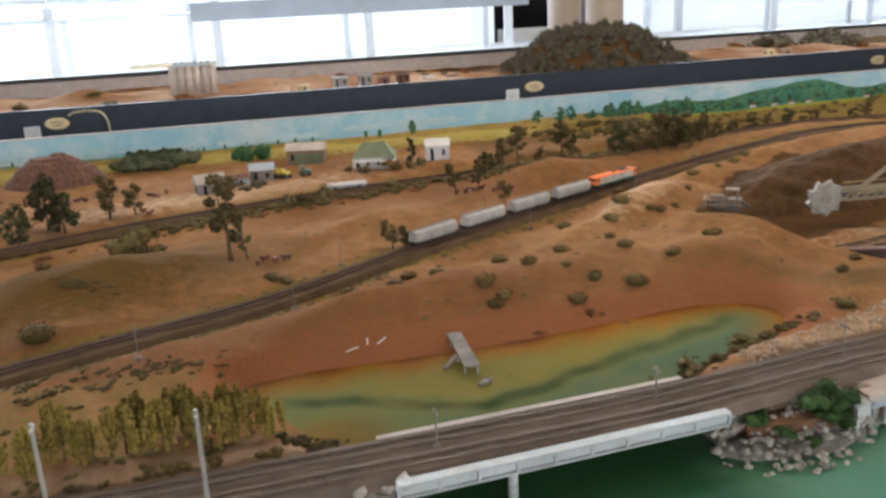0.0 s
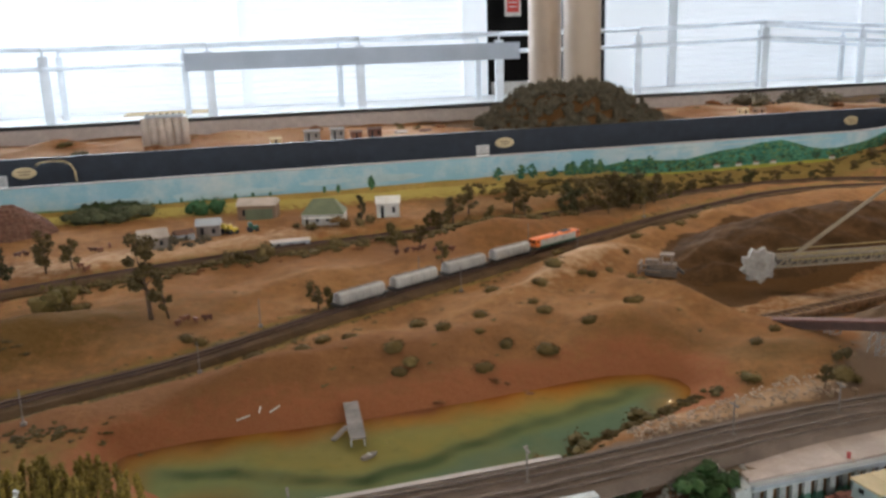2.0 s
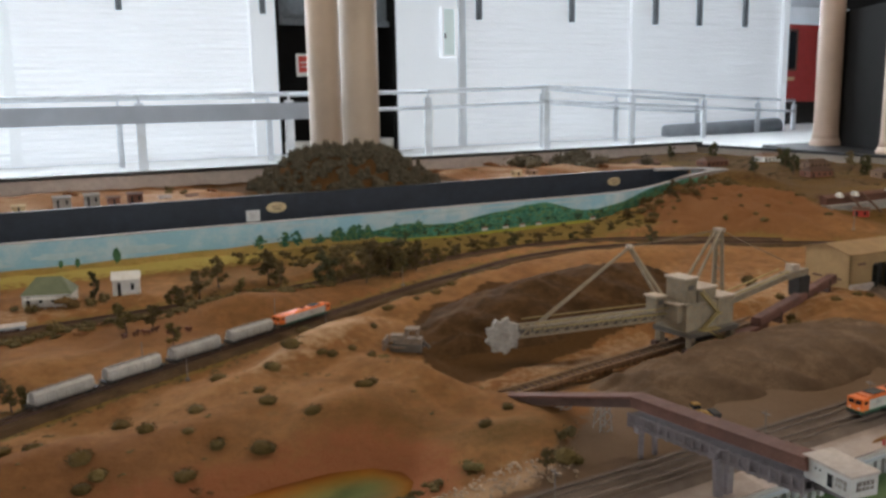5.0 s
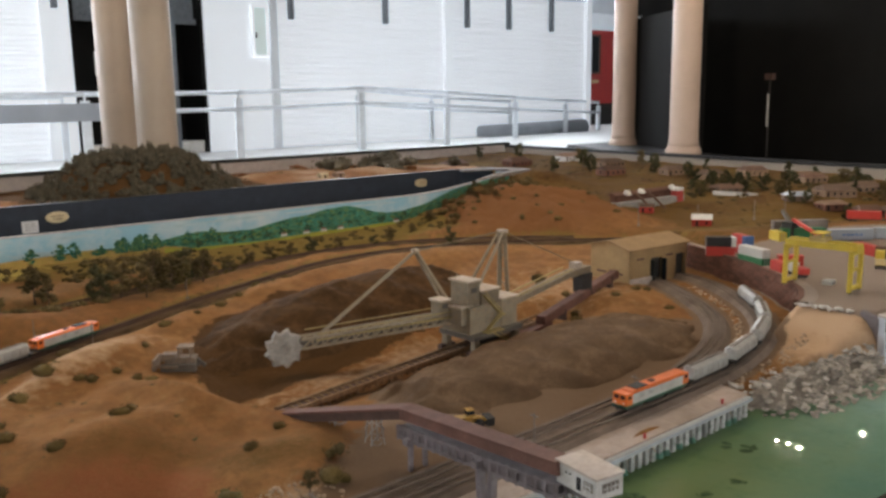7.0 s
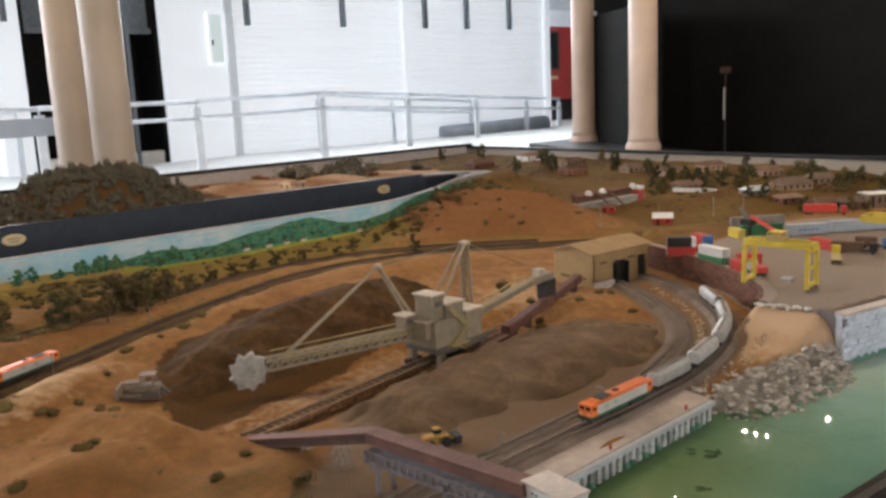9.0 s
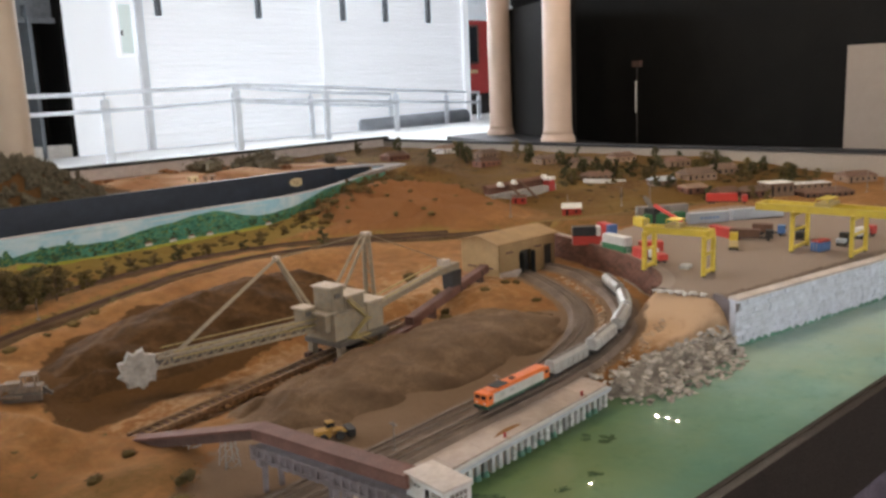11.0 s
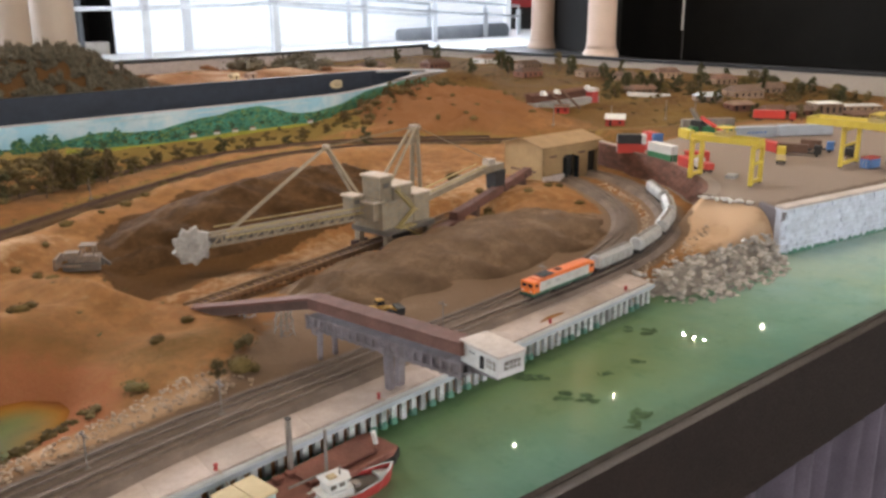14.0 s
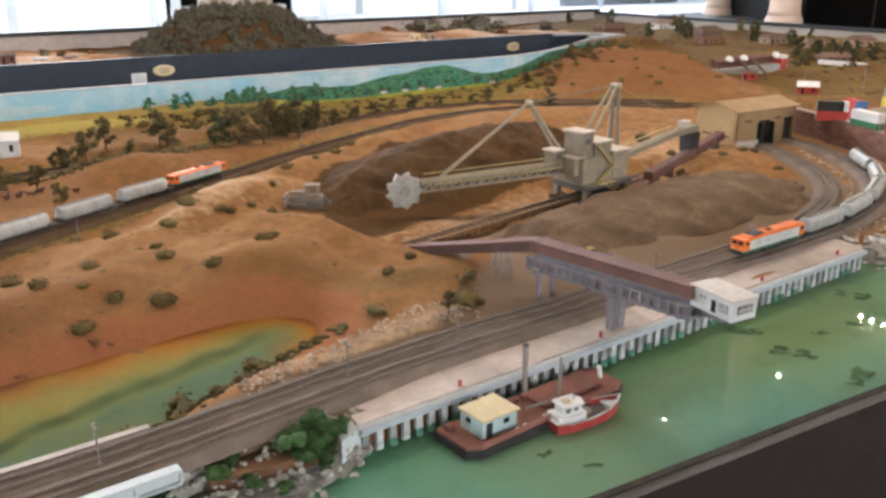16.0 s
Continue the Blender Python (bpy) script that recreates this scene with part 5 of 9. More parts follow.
# wall added near-black to stand for the shade under the bridge
part("back_wall", Geo().beam((B0[0], B0[1] - 0.004, 1.024), (B1[0], B1[1] - 0.004, 1.024), 0.012, 0.08), M_TIMBERSHADE, bridge, "near-black wall added as the shade under the deck")
part("kerb", Geo().beam((*B0, 1.074), (*B1, 1.074), 0.010, 0.012), M_CONC, bridge, "pale kerb")
for u in (0.33,):
    x, y = along(A0, A1, u)
    part("pier", Geo().rod((x, y + 0.01, 0.99), (x, y + 0.01, 1.060), 0.006, 10), M_PILE, bridge)
    part("pier", Geo().rod((x, y + 0.09, 0.99), (x, y + 0.09, 1.060), 0.006, 10), M_PILE, bridge)
part("abutment", Geo().prism([(0.15, 0.80), (0.237, 0.808), (0.237, 0.94), (0.15, 0.94)], 0.985, 1.068), M_ROCK, bridge)
part("abutment", Geo().prism([(0.672, 0.852), (0.72, 0.86), (0.72, 0.95), (0.672, 0.945)], 0.985, 1.064), M_ROCK, bridge)

# ---- quay ----
Q0, Q1, QB1, QB0 = (0.885, 0.838), (2.035, 0.880), (2.045, 0.952), (0.895, 0.908)
quay = thing("quay", "long pale concrete quay on white timber piles", "quay")
n = 15
for k in range(n):
    a, b = along(Q0, Q1, (k + 0.003) / n), along(Q0, Q1, (k + 0.997) / n)
    c, d = along(QB0, QB1, (k + 0.997) / n), along(QB0, QB1, (k + 0.003) / n)
    part("deck_slab", Geo().prism([a, b, c, d], 1.056, 1.0635), M_QUAYDECK, quay)
part("deck_bed", Geo().prism([Q0, Q1, QB1, QB0], 1.050, 1.0562), M_CONC, quay)
part("edge_beam", Geo().beam((Q0[0], Q0[1] - 0.002, 1.054), (Q1[0], Q1[1] - 0.002, 1.054), 0.008, 0.012), M_GIRDER, quay, "pale edge beam")
part("rub_rail", Geo().beam((Q0[0], Q0[1] - 0.009, 1.0565), (Q1[0], Q1[1] - 0.009, 1.0565), 0.005, 0.006), M_PALEBLUE, quay, "grey blue pipe rail")
back0, back1 = (Q0[0], Q0[1] + 0.017), (Q1[0], Q1[1] + 0.017)
# wall added near-black to stand for the shade between the piles
part("back_wall", Geo().beam((*back0, 1.02), (*back1, 1.02), 0.006, 0.064), M_TIMBERSHADE, quay, "near-black wall added as the shade between the piles")
me = Geo().box((0, 0, 0.029), (0.0098, 0.007, 0.058), taper=0.94).mesh("timber_post", M_PILE)
foot = Geo().lathe([(0.0062, 0.0), (0.0075, 0.012), (0.0052, 0.022)], 8).mesh("algae_foot", M_ALGAE)
rnd = random.Random(8)
for k in range(58):
    x, y = along(Q0, Q1, (k + 0.5) / 58)
    p = part("timber_post", me, None, quay, at=Matrix.Translation((x, y - 0.001, 0.992)))
    if rnd.random() < 0.5:
        part("algae_foot", foot, None, p, at=Matrix.Translation((0, 0, 0.016)))
solid("wing_wall", Geo().prism([(0.855, 0.822), (0.888, 0.835), (0.897, 0.91), (0.872, 0.90)], 1.0, 1.058), M_GIRDER, "pale sloped end wall of the quay", "wall", kind="structure")
for u in (0.14, 0.37, 0.55, 0.72, 0.93):
    x, y = along(Q0, Q1, u)
    t = thing("mooring_bollard", "small rusty red mooring bollard on the quay edge", "bollard", Matrix.Translation((x, y + 0.006, 1.0635)), "bollards on the quay")
    part("post", Geo().lathe([(0.003, 0), (0.0022, 0.005), (0.0036, 0.007), (0.002, 0.0085)], 8), M_HULLRED, t)
    part("chain", Geo().rod((0.0, -0.006, 0.004), (0.008, -0.016, -0.022), 0.0009, 5), M_PALEROCK, t, "pale mooring chain")


# ---- stones ----
def stone_mesh(seed, material, flat=0.7, low=0.72):
    r = random.Random(seed)
    bm = bmesh.new()
    bmesh.ops.create_icosphere(bm, subdivisions=1, radius=1)
    for v in bm.verts:
        v.co *= r.uniform(low, 1.12)
        v.co.z *= flat
    me = bpy.data.meshes.new("stone")
    bm.to_mesh(me)
    bm.free()
    me.materials.append(material)
    return me


STONES = [stone_mesh(k, M_ROCK, 0.55, 0.5) for k in range(9)]
PALES = [stone_mesh(20 + k, M_PALEROCK, 0.6) for k in range(5)]


def heap_of_stones(name, label, spots, meshes, kind_part="stone"):
    t = thing(name, label, "rocks")
    r = random.Random(len(spots))
    for x, y, z, s in spots:
        part(kind_part, r.choice(meshes), None, t, at=Matrix.Translation((x, y, z)) @ Euler((r.uniform(-0.5, 0.5), r.uniform(-0.5, 0.5), r.uniform(0, 6.3))).to_matrix().to_4x4() @ Matrix.Diagonal((s * r.uniform(0.8, 1.3), s, s * r.uniform(0.8, 1.2), 1)))
    return t


r = random.Random(3)
spots = []
while len(spots) < 290:
    x, v = r.uniform(2.045, 2.53), r.random()
    lo = float(np.interp(x, [2.04, 2.1, 2.26, 2.40, 2.47, 2.53], [0.875, 0.795, 0.762, 0.765, 0.79, 0.83]))
    hi = float(np.interp(x, [2.04, 2.1, 2.3, 2.53], [0.925, 0.925, 0.905, 0.87]))
    y = lo + (hi - lo) * v
    spots.append((x, y, 1.017 + 0.050 * v + r.uniform(-0.002, 0.005), r.uniform(0.0065, 0.0118)))
heap_of_stones("riprap", "heap of grey quarry rock along the harbour edge", spots, STONES)
solid("riprap_bank", Geo().add([(2.03, 0.885, 1.004), (2.1, 0.80, 1.004), (2.26, 0.77, 1.004), (2.40, 0.772, 1.004), (2.47, 0.795, 1.004), (2.54, 0.835, 1.004), (2.03, 0.93, 1.056), (2.15, 0.94, 1.056), (2.3, 0.92, 1.056), (2.42, 0.91, 1.056), (2.5, 0.89, 1.058), (2.55, 0.88, 1.062)],
                            [(0, 1, 7, 6), (1, 2, 8, 7), (2, 3, 9, 8), (3, 4, 10, 9), (4, 5, 11, 10)]), M_GAPROCK, "packed rock bank under the loose stones", "bank", kind="structure")
spots = []
for k in range(298):
    a, v = r.uniform(0, 1), r.random() ** 0.7
    x = 0.655 + 0.245 * a
    lo = float(np.interp(x, [0.655, 0.69, 0.75, 0.83, 0.90], [0.815, 0.770, 0.745, 0.768, 0.822]))
    spots.append((x, lo + (0.875 - lo) * v, 1.016 + 0.052 * v + r.uniform(-0.003, 0.004), r.uniform(0.003, 0.0068)))
MOSSY = [stone_mesh(70 + k, M_MOSSROCK) for k in range(6)]
heap_of_stones("rock_abutment", "mossy grey rocks at the bridge end", spots, MOSSY)
spots = [(0.235 + r.uniform(-0.05, 0.012), 0.80 + r.uniform(-0.04, 0.03), 1.03 + r.uniform(0, 0.05), r.uniform(0.007, 0.013)) for k in range(34)]
heap_of_stones("rock_abutment", "grey rocks packed beside the bridge girder", spots, STONES)
spots = []
for k in range(290):
    u = r.random()
    x, y = 0.80 + 0.42 * u, float(np.interp(0.80 + 0.42 * u, [0.8, 0.95, 1.1, 1.35], [1.0, 1.035, 1.06, 1.05])) + r.uniform(-0.028, 0.024)
    spots.append((x, y, land_at(x, y) + 0.001, r.uniform(0.0018, 0.0046)))
heap_of_stones("rubble_strip", "pale pinkish rubble along the railway", spots, PALES)
spots = []
for k in range(190):
    x = r.uniform(3.425, 4.35)
    v = r.random()
    edge_y = float(np.interp(x, [q[0] for q in SHORE], [q[1] for q in SHORE]))
    spots.append((x, edge_y - 0.075 * (1 - v) + 0.012, 1.02 + 0.105 * v, r.uniform(0.010, 0.019)))
heap_of_stones("riprap", "grey quarry rock past the end of the stone wall", spots, STONES)
spots = []
for k in range(45):
    u = r.random()
    a, b = along((2.505, 1.045), (2.535, 0.925), u)
    spots.append((a + r.uniform(-0.008, 0.008), b, 1.132 + r.uniform(0, 0.004), r.uniform(0.004, 0.0075)))
heap_of_stones("white_rubble", "low line of white rubble at the yard corner", spots, [stone_mesh(50 + k, M_WHITE, 0.6) for k in range(3)])

spots = []
for k in range(170):
    if k < 110:
        a = TRACK_A[int(len(TRACK_A) * r.uniform(0.78, 0.95))]
        b = min(TRACK_B, key=lambda q: (q - a).length)
        x, y = a.lerp(b, r.uniform(0.42, 0.6))
    else:
        x, y = r.uniform(2.06, 2.46), 0
        y = float(np.interp(x, [2.06, 2.3, 2.46], [0.925, 0.955, 1.0])) + r.uniform(-0.02, 0.02)
    spots.append((x, y, land_at(x, y) + 0.001, r.uniform(0.0025, 0.0065)))
heap_of_stones("rubble_strip", "pale pinkish rubble between the curved tracks", spots, PALES)

# ---- stone harbour wall and brick retaining wall ----
W0, W1 = (2.527, 0.842), (3.415, 0.662)
wall = solid("harbour_wall", Geo().beam((W0[0], W0[1] + 0.012, 1.065), (W1[0], W1[1] + 0.012, 1.065), 0.02, 0.138), M_STONEJOINT, "tall pale blue stone harbour wall with green algae at its foot", "wall", kind="structure")
part("coping", Geo().beam((W0[0] - 0.004, W0[1] + 0.006, 1.137), (W1[0], W1[1] + 0.006, 1.137), 0.03, 0.006), M_CONC, wall, "pale coping")
ang = math.atan2(W1[1] - W0[1], W1[0] - W0[0])
length = math.hypot(W1[0] - W0[0], W1[1] - W0[1])
blocks = [Geo().box((0, 0, 0), (w, 0.006, 0.0108), taper=0.96).mesh("stone_block", M_STONEBLUE) for w in (0.0250, 0.0310, 0.0360)]
count = 0
for row in range(9):
    u = -0.012 * (row % 2)
    while u < length - 0.02:
        k = r.randrange(3)
        w = (0.0250, 0.0310, 0.0360)[k]
        x, y = along(W0, W1, (u + w / 2 + 0.001) / length)
        dy = r.uniform(-0.0012, 0.0012)
        if 0.0 <= u:
            part("stone_block", blocks[k], None, wall, at=Matrix.Translation((x, y + 0.001 + dy, 1.026 + 0.0122 * row)) @ Matrix.Rotation(ang, 4, "Z"))
        u += w + 0.0016
g = Geo()
for k in range(150):
    u = r.random()
    x, y = along(W0, W1, u)
    h = r.uniform(0.003, 0.012)
    g.box((x, y - 0.004, 1.018 + h / 2), (r.uniform(0.006, 0.02), 0.003, h), ang, taper=0.5)
tagged(part("algae", g, M_ALGAE, wall, "green algae along the waterline"), kind="stuff")
# purple grey puts the shade on the wall's end into its colour
solid("harbour_wall_end", Geo().beam((2.532, 0.848, 1.076), (2.545, 0.915, 1.090), 0.012, 0.10), M_PURPLEGREY, "return wall at the harbour wall's end, coloured as shade", "wall", kind="structure")

bw_line = smooth_line([(3.02, 1.80), (2.965, 1.665), (2.90, 1.50), (2.825, 1.35), (2.74, 1.225), (2.655, 1.13), (2.585, 1.083), (2.522, 1.062)], 0.02)
brick_wall = solid("retaining_wall", wall_along([tuple(p) for p in bw_line], 0.036, 1.045, 1.136), M_MORTAR, "curved red brown brick retaining wall of the container yard", "wall", kind="structure")
part("coping", wall_along([tuple(p) for p in offset_line(bw_line, -0.002)], 0.014, 1.136, 1.140), M_BRICK, brick_wall, "brick coping")
part("backfill", wall_along([tuple(p) for p in offset_line(bw_line, 0.010)], 0.034, 1.1335, 1.1366), M_ASPHALT, brick_wall, "asphalt behind the brick wall")
bl = smooth_line([tuple(p) for p in offset_line(bw_line, -0.0008)], 0.0262)
bm_ = Geo().box((0, 0, 0), (0.0245, 0.004, 0.0084)).mesh("brick", M_BRICK)
for row in range(9):
    for k in range(len(bl) - 1):
        p, q = bl[k], bl[k + 1]
        c = p.lerp(q, 0.5 if row % 2 else 0.0)
        part("brick", bm_, None, brick_wall, at=Matrix.Translation((c.x, c.y, 1.052 + row * 0.0097)) @ Matrix.Rotation(math.atan2(q.y - p.y, q.x - p.x), 4, "Z"))


# ---- heaps ----
def heap(name, line, height, half, base, material, label, seed, furrow=0.0, crest=1.25):
    """A long loose heap along a plan line; height and half width change along it."""
    g = Geo()
    pts = smooth_line(line, 0.011)
    n, m = len(pts), 45
    rr = random.Random(seed)
    verts = []
    for k, p in enumerate(pts):
        u = k / (n - 1)
        t = (pts[min(k + 1, n - 1)] - pts[max(k - 1, 0)]).normalized()
        s = Vector((-t.y, t.x))
        hh, ww = float(np.interp(u, *height)), float(np.interp(u, *half))
        for j in range(m):
            v = -1 + 2 * j / (m - 1)
            q = p + s * v * ww * (1 + 0.03 * math.sin(k * 0.28 + 3 * v))
            f = max(0.0, 1 - abs(v) ** crest)
            g0 = min(base, land_at(q.x, q.y)) if abs(v) > 0.6 else base
            z = g0 + hh * f * (1 + 0.04 * math.sin(k * 0.17) * (1 - abs(v))) + furrow * math.sin(k * 0.52 + v * 5) * f * (1 - f) * 4 + rr.uniform(-0.0010, 0.0010) * (f > 0) + (0.006 * noise.noise((q.x * 16, q.y * 16, seed)) + 0.0045 * noise.noise((q.x * 45, q.y * 45, seed)) + 0.0055 * noise.noise(((q.x + 0.5 * q.y) * 15, (q.y - 0.5 * q.x) * 62, seed + 4))) * min(1, f * 3)
            verts.append((q.x, q.y, z if abs(v) < 1 else g0 - 0.006))
    g.add(verts, [(k * m + j, (k + 1) * m + j, (k + 1) * m + j + 1, k * m + j + 1) for k in range(n - 1) for j in range(m - 1)])
    g.f = [f[::-1] for f in g.f]
    return solid(name, g, material, label, "heap", smooth=True)


heap("coal_mound", [(1.27, 1.74), (1.42, 1.84), (1.62, 1.90), (1.85, 1.95), (2.05, 2.0), (2.28, 2.06)], ([0, 0.08, 0.18, 0.4, 0.7, 0.9, 1], [0.0, 0.018, 0.048, 0.087, 0.098, 0.07, 0.0]), ([0, 0.06, 0.3, 0.7, 0.93, 1], [0.02, 0.12, 0.22, 0.25, 0.18, 0.02]), 1.058, M_COALHEAP, "long dark brown coal heap behind the reclaimer", 4, 0.0065)
heap("coal_mound", [(1.40, 1.25), (1.60, 1.262), (1.85, 1.278), (2.1, 1.29), (2.26, 1.28), (2.38, 1.25)], ([0, 0.12, 0.4, 0.7, 0.88, 1], [0.0, 0.03, 0.045, 0.046, 0.036, 0.0]), ([0, 0.07, 0.4, 0.8, 0.94, 1], [0.015, 0.10, 0.185, 0.175, 0.12, 0.02]), 1.060, M_COALHEAP2, "low brown coal heap beside the curved tracks", 5, 0.008, 2.0)

heap("rock_bank", [(0.655, 0.85), (0.70, 0.835), (0.78, 0.83), (0.86, 0.84), (0.91, 0.855)], ([0, 0.15, 0.5, 0.85, 1], [0.015, 0.028, 0.031, 0.028, 0.015]), ([0, 0.2, 0.5, 0.8, 1], [0.02, 0.045, 0.058, 0.045, 0.02]), 1.008, M_MOSSROCK, "rocky mossy bank between the bridge and the quay", 9, 0.002, 1.6)

# ---- engine shed ----
shed = thing("engine_shed", "sandstone coloured engine shed with a low dusty roof", "shed", place(2.61, 1.633, 1.058, -3))
L, Wd, H = 0.262, 0.163, 0.112
g = Geo().box((L / 2, 0.003, H / 2), (L, 0.006, H))
part("front_wall", Geo().box((0.0475, 0.003, H / 2), (0.095, 0.006, H)).box((0.1775, 0.003, H / 2), (0.065, 0.006, H)).box((0.2585, 0.003, H / 2), (0.007, 0.006, H)).box((0.12, 0.003, H - 0.016), (0.05, 0.006, 0.032)).box((0.2325, 0.003, H - 0.016), (0.045, 0.006, 0.032)), M_SANDWALL, shed)
gable = [(0, 0), (Wd, 0), (Wd, H), (Wd / 2, H + 0.02), (0, H)]
part("gable_wall", Geo().profile(gable, 0.0, 0.006), M_SANDWALL, shed)
part("gable_wall", Geo().profile(gable, L - 0.006, L), M_SANDWALL, shed)
part("rear_wall", Geo().box((L / 2, Wd - 0.003, H / 2), (L, 0.006, H)), M_SANDWALL, shed)
for s in (0, 1):
    y0, y1 = ((-0.008, Wd / 2), (Wd / 2, Wd + 0.008))[s]
    z0, z1 = ((H - 0.0015, H + 0.02), (H + 0.02, H - 0.0015))[s]
    part("roof_sheet", Geo().profile([(y0, z0), (y1, z1), (y1, z1 + 0.004), (y0, z0 + 0.004)], -0.012, L + 0.012), M_SANDROOF, shed, "dusty roof slope")
part("plinth", Geo().box((0.047, -0.004, 0.012), (0.094, 0.010, 0.024)), M_CONC, shed)
# black blocks fill both openings, standing for the shade inside
part("doorway", Geo().box((0.12, 0.02, 0.041), (0.05, 0.02, 0.080)), M_UNDER, shed, "black block for the dark inside of a track doorway")
part("doorway", Geo().box((0.2325, 0.02, 0.041), (0.045, 0.02, 0.080)), M_UNDER, shed, "black block for the dark inside of a track doorway")
part("door_leaf", Geo().box((0.093, -0.005, 0.038), (0.004, 0.022, 0.072)), M_TIMBERSHADE, shed)
part("door_leaf", Geo().box((0.147, -0.005, 0.038), (0.004, 0.022, 0.072)), M_TIMBERSHADE, shed)
for x in (0.045, 0.178):
    part("vent", Geo().box((x, -0.001, 0.082), (0.03, 0.003, 0.006)), M_BROWN, shed, "narrow wall vent")
for y in (0.045, 0.115):
    part("vent", Geo().box((-0.001, y, 0.035), (0.003, 0.035, 0.005)), M_BROWN, shed, "narrow wall vent")

# ---- bucket wheel reclaimer ----
rec = thing("bucket_wheel_reclaimer", "dusty grey bucket wheel reclaimer on rails beside the coal", "reclaimer")
bx0, by0, bz = 1.90, 1.50, 1.05
M = place(bx0, by0, bz, 5)


def rp(x, y, z):
    return M @ Vector((x, y, z))


part("undercarriage", Geo().box((-0.005, 0, 0.043), (0.165, 0.115, 0.012), m=M), M_RECLAIMDARK, rec, "dark portal beam")
for sx in (-0.074, 0.062):
    for sy in (-0.047, 0.047):
        part("leg", Geo().box((sx, sy, 0.022), (0.017, 0.017, 0.040), m=M, taper=0.85), M_RECLAIM, rec)
        part("bogie", Geo().box((sx, sy, 0.006), (0.045, 0.013, 0.012), m=M), M_RUSTDARK, rec, "rusty bogie")
part("turntable", Geo().box((-0.005, 0, 0.030), (0.07, 0.07, 0.022), m=M), M_UNDER, rec, "dark slewing base")
part("machine_house", Geo().prism([(-0.085, -0.0425), (0.068, -0.0425), (0.068, 0.052), (-0.085, 0.052)], 0.049, 0.112, m=M), M_RECLAIM, rec)
for name_, x0, x1, y0, y1, z0, z1 in (("upper_house", -0.083, -0.045, -0.034, 0.022, 0.110, 0.170), ("stair_house", -0.043, 0.016, -0.038, 0.030, 0.110, 0.143), ("rear_house", 0.018, 0.072, -0.0445, 0.036, 0.050, 0.116), ("cab", -0.125, -0.098, 0.012, 0.045, 0.092, 0.126), ("front_house", -0.100, -0.070, -0.030, 0.020, 0.072, 0.112)):
    h = part(name_, Geo().prism([(x0, y0), (x1, y0), (x1, y1), (x0, y1)], z0, z1, m=M), M_RECLAIM, rec)
    part("roof", Geo().prism([(x0 - 0.004, y0 - 0.004), (x1 + 0.004, y0 - 0.004), (x1 + 0.004, y1 + 0.004), (x0 - 0.004, y1 + 0.004)], z1, z1 + 0.0035, m=M), M_DUSTROOF, h, "dusty roof, paled for light from above")
part("window", Geo().box((-0.064, -0.0348, 0.150), (0.018, 0.002, 0.012), m=M), M_RECLAIMDARK, rec, "dull cab window")
part("window", Geo().box((-0.112, 0.0112, 0.114), (0.018, 0.002, 0.011), m=M), M_RECLAIMDARK, rec, "dull cab window")
for a, b in (((-0.046, -0.049, 0.138), (0.012, -0.049, 0.084)), ((0.012, -0.051, 0.084), (-0.040, -0.051, 0.052)), ((-0.035, -0.056, 0.052), (0.045, -0.058, 0.008))):
    part("stair", Geo().beam(rp(*a), rp(*b), 0.007, 0.0045), M_OCHRE, rec, "ochre stair flight")
    part("stair_rail", Geo().beam(rp(a[0], a[1] - 0.003, a[2] + 0.009), rp(b[0], b[1] - 0.003, b[2] + 0.009), 0.0016), M_OCHRE, rec)
part("landing", Geo().box((-0.02, -0.054, 0.050), (0.055, 0.020, 0.003), m=M), M_OCHRE, rec)
part("landing", Geo().box((0.016, -0.050, 0.083), (0.014, 0.012, 0.002), m=M), M_OCHRE, rec)
# pylon: two upright legs with raking struts
top_p = rp(0.128, 0.052, 0.255)
for sy in (-0.016, 0.016):
    part("pylon_leg", Geo().beam(rp(0.132, 0.052 + sy, 0.045), top_p + Vector((0, sy * 0.5, 0)), 0.0085), M_RECLAIM, rec)
    part("pylon_strut", Geo().beam(rp(-0.020, 0.02 + sy, 0.13), top_p + Vector((-0.004, sy * 0.5, 0)), 0.0055), M_RECLAIM, rec)
for k in range(5):
    part("pylon_tie", Geo().beam(rp(0.132, 0.038, 0.08 + 0.035 * k), rp(0.132, 0.066, 0.095 + 0.035 * k), 0.0025), M_RECLAIM, rec)
part("pylon_base", Geo().box((0.105, 0.052, 0.055), (0.085, 0.04, 0.02), m=M), M_RECLAIM, rec)
part("pylon_head", Geo().box(top_p, (0.018, 0.024, 0.008)), M_DUSTROOF, rec)
# mast and boom
tip_b, root = Vector((1.475, 1.625, 1.112)), rp(-0.07, 0.015, 0.085)
mast = Vector((1.82, 1.655, 1.268))
for sy in (-0.014, 0.014):
    o = Vector((0, sy, 0))
    part("mast_leg", Geo().beam(rp(-0.095, 0.02, 0.112) + o, mast + o * 0.3, 0.0055), M_RECLAIM, rec)
part("mast_head", Geo().box(mast, (0.012, 0.016, 0.010)), M_DUSTROOF, rec)
g = Geo()
for o in ((0, -0.014, 0.009), (0, 0.014, 0.009), (0, -0.014, -0.012), (0, 0.014, -0.012)):
    g.beam(tip_b + Vector(o), root + Vector(o), 0.005)
N = 16
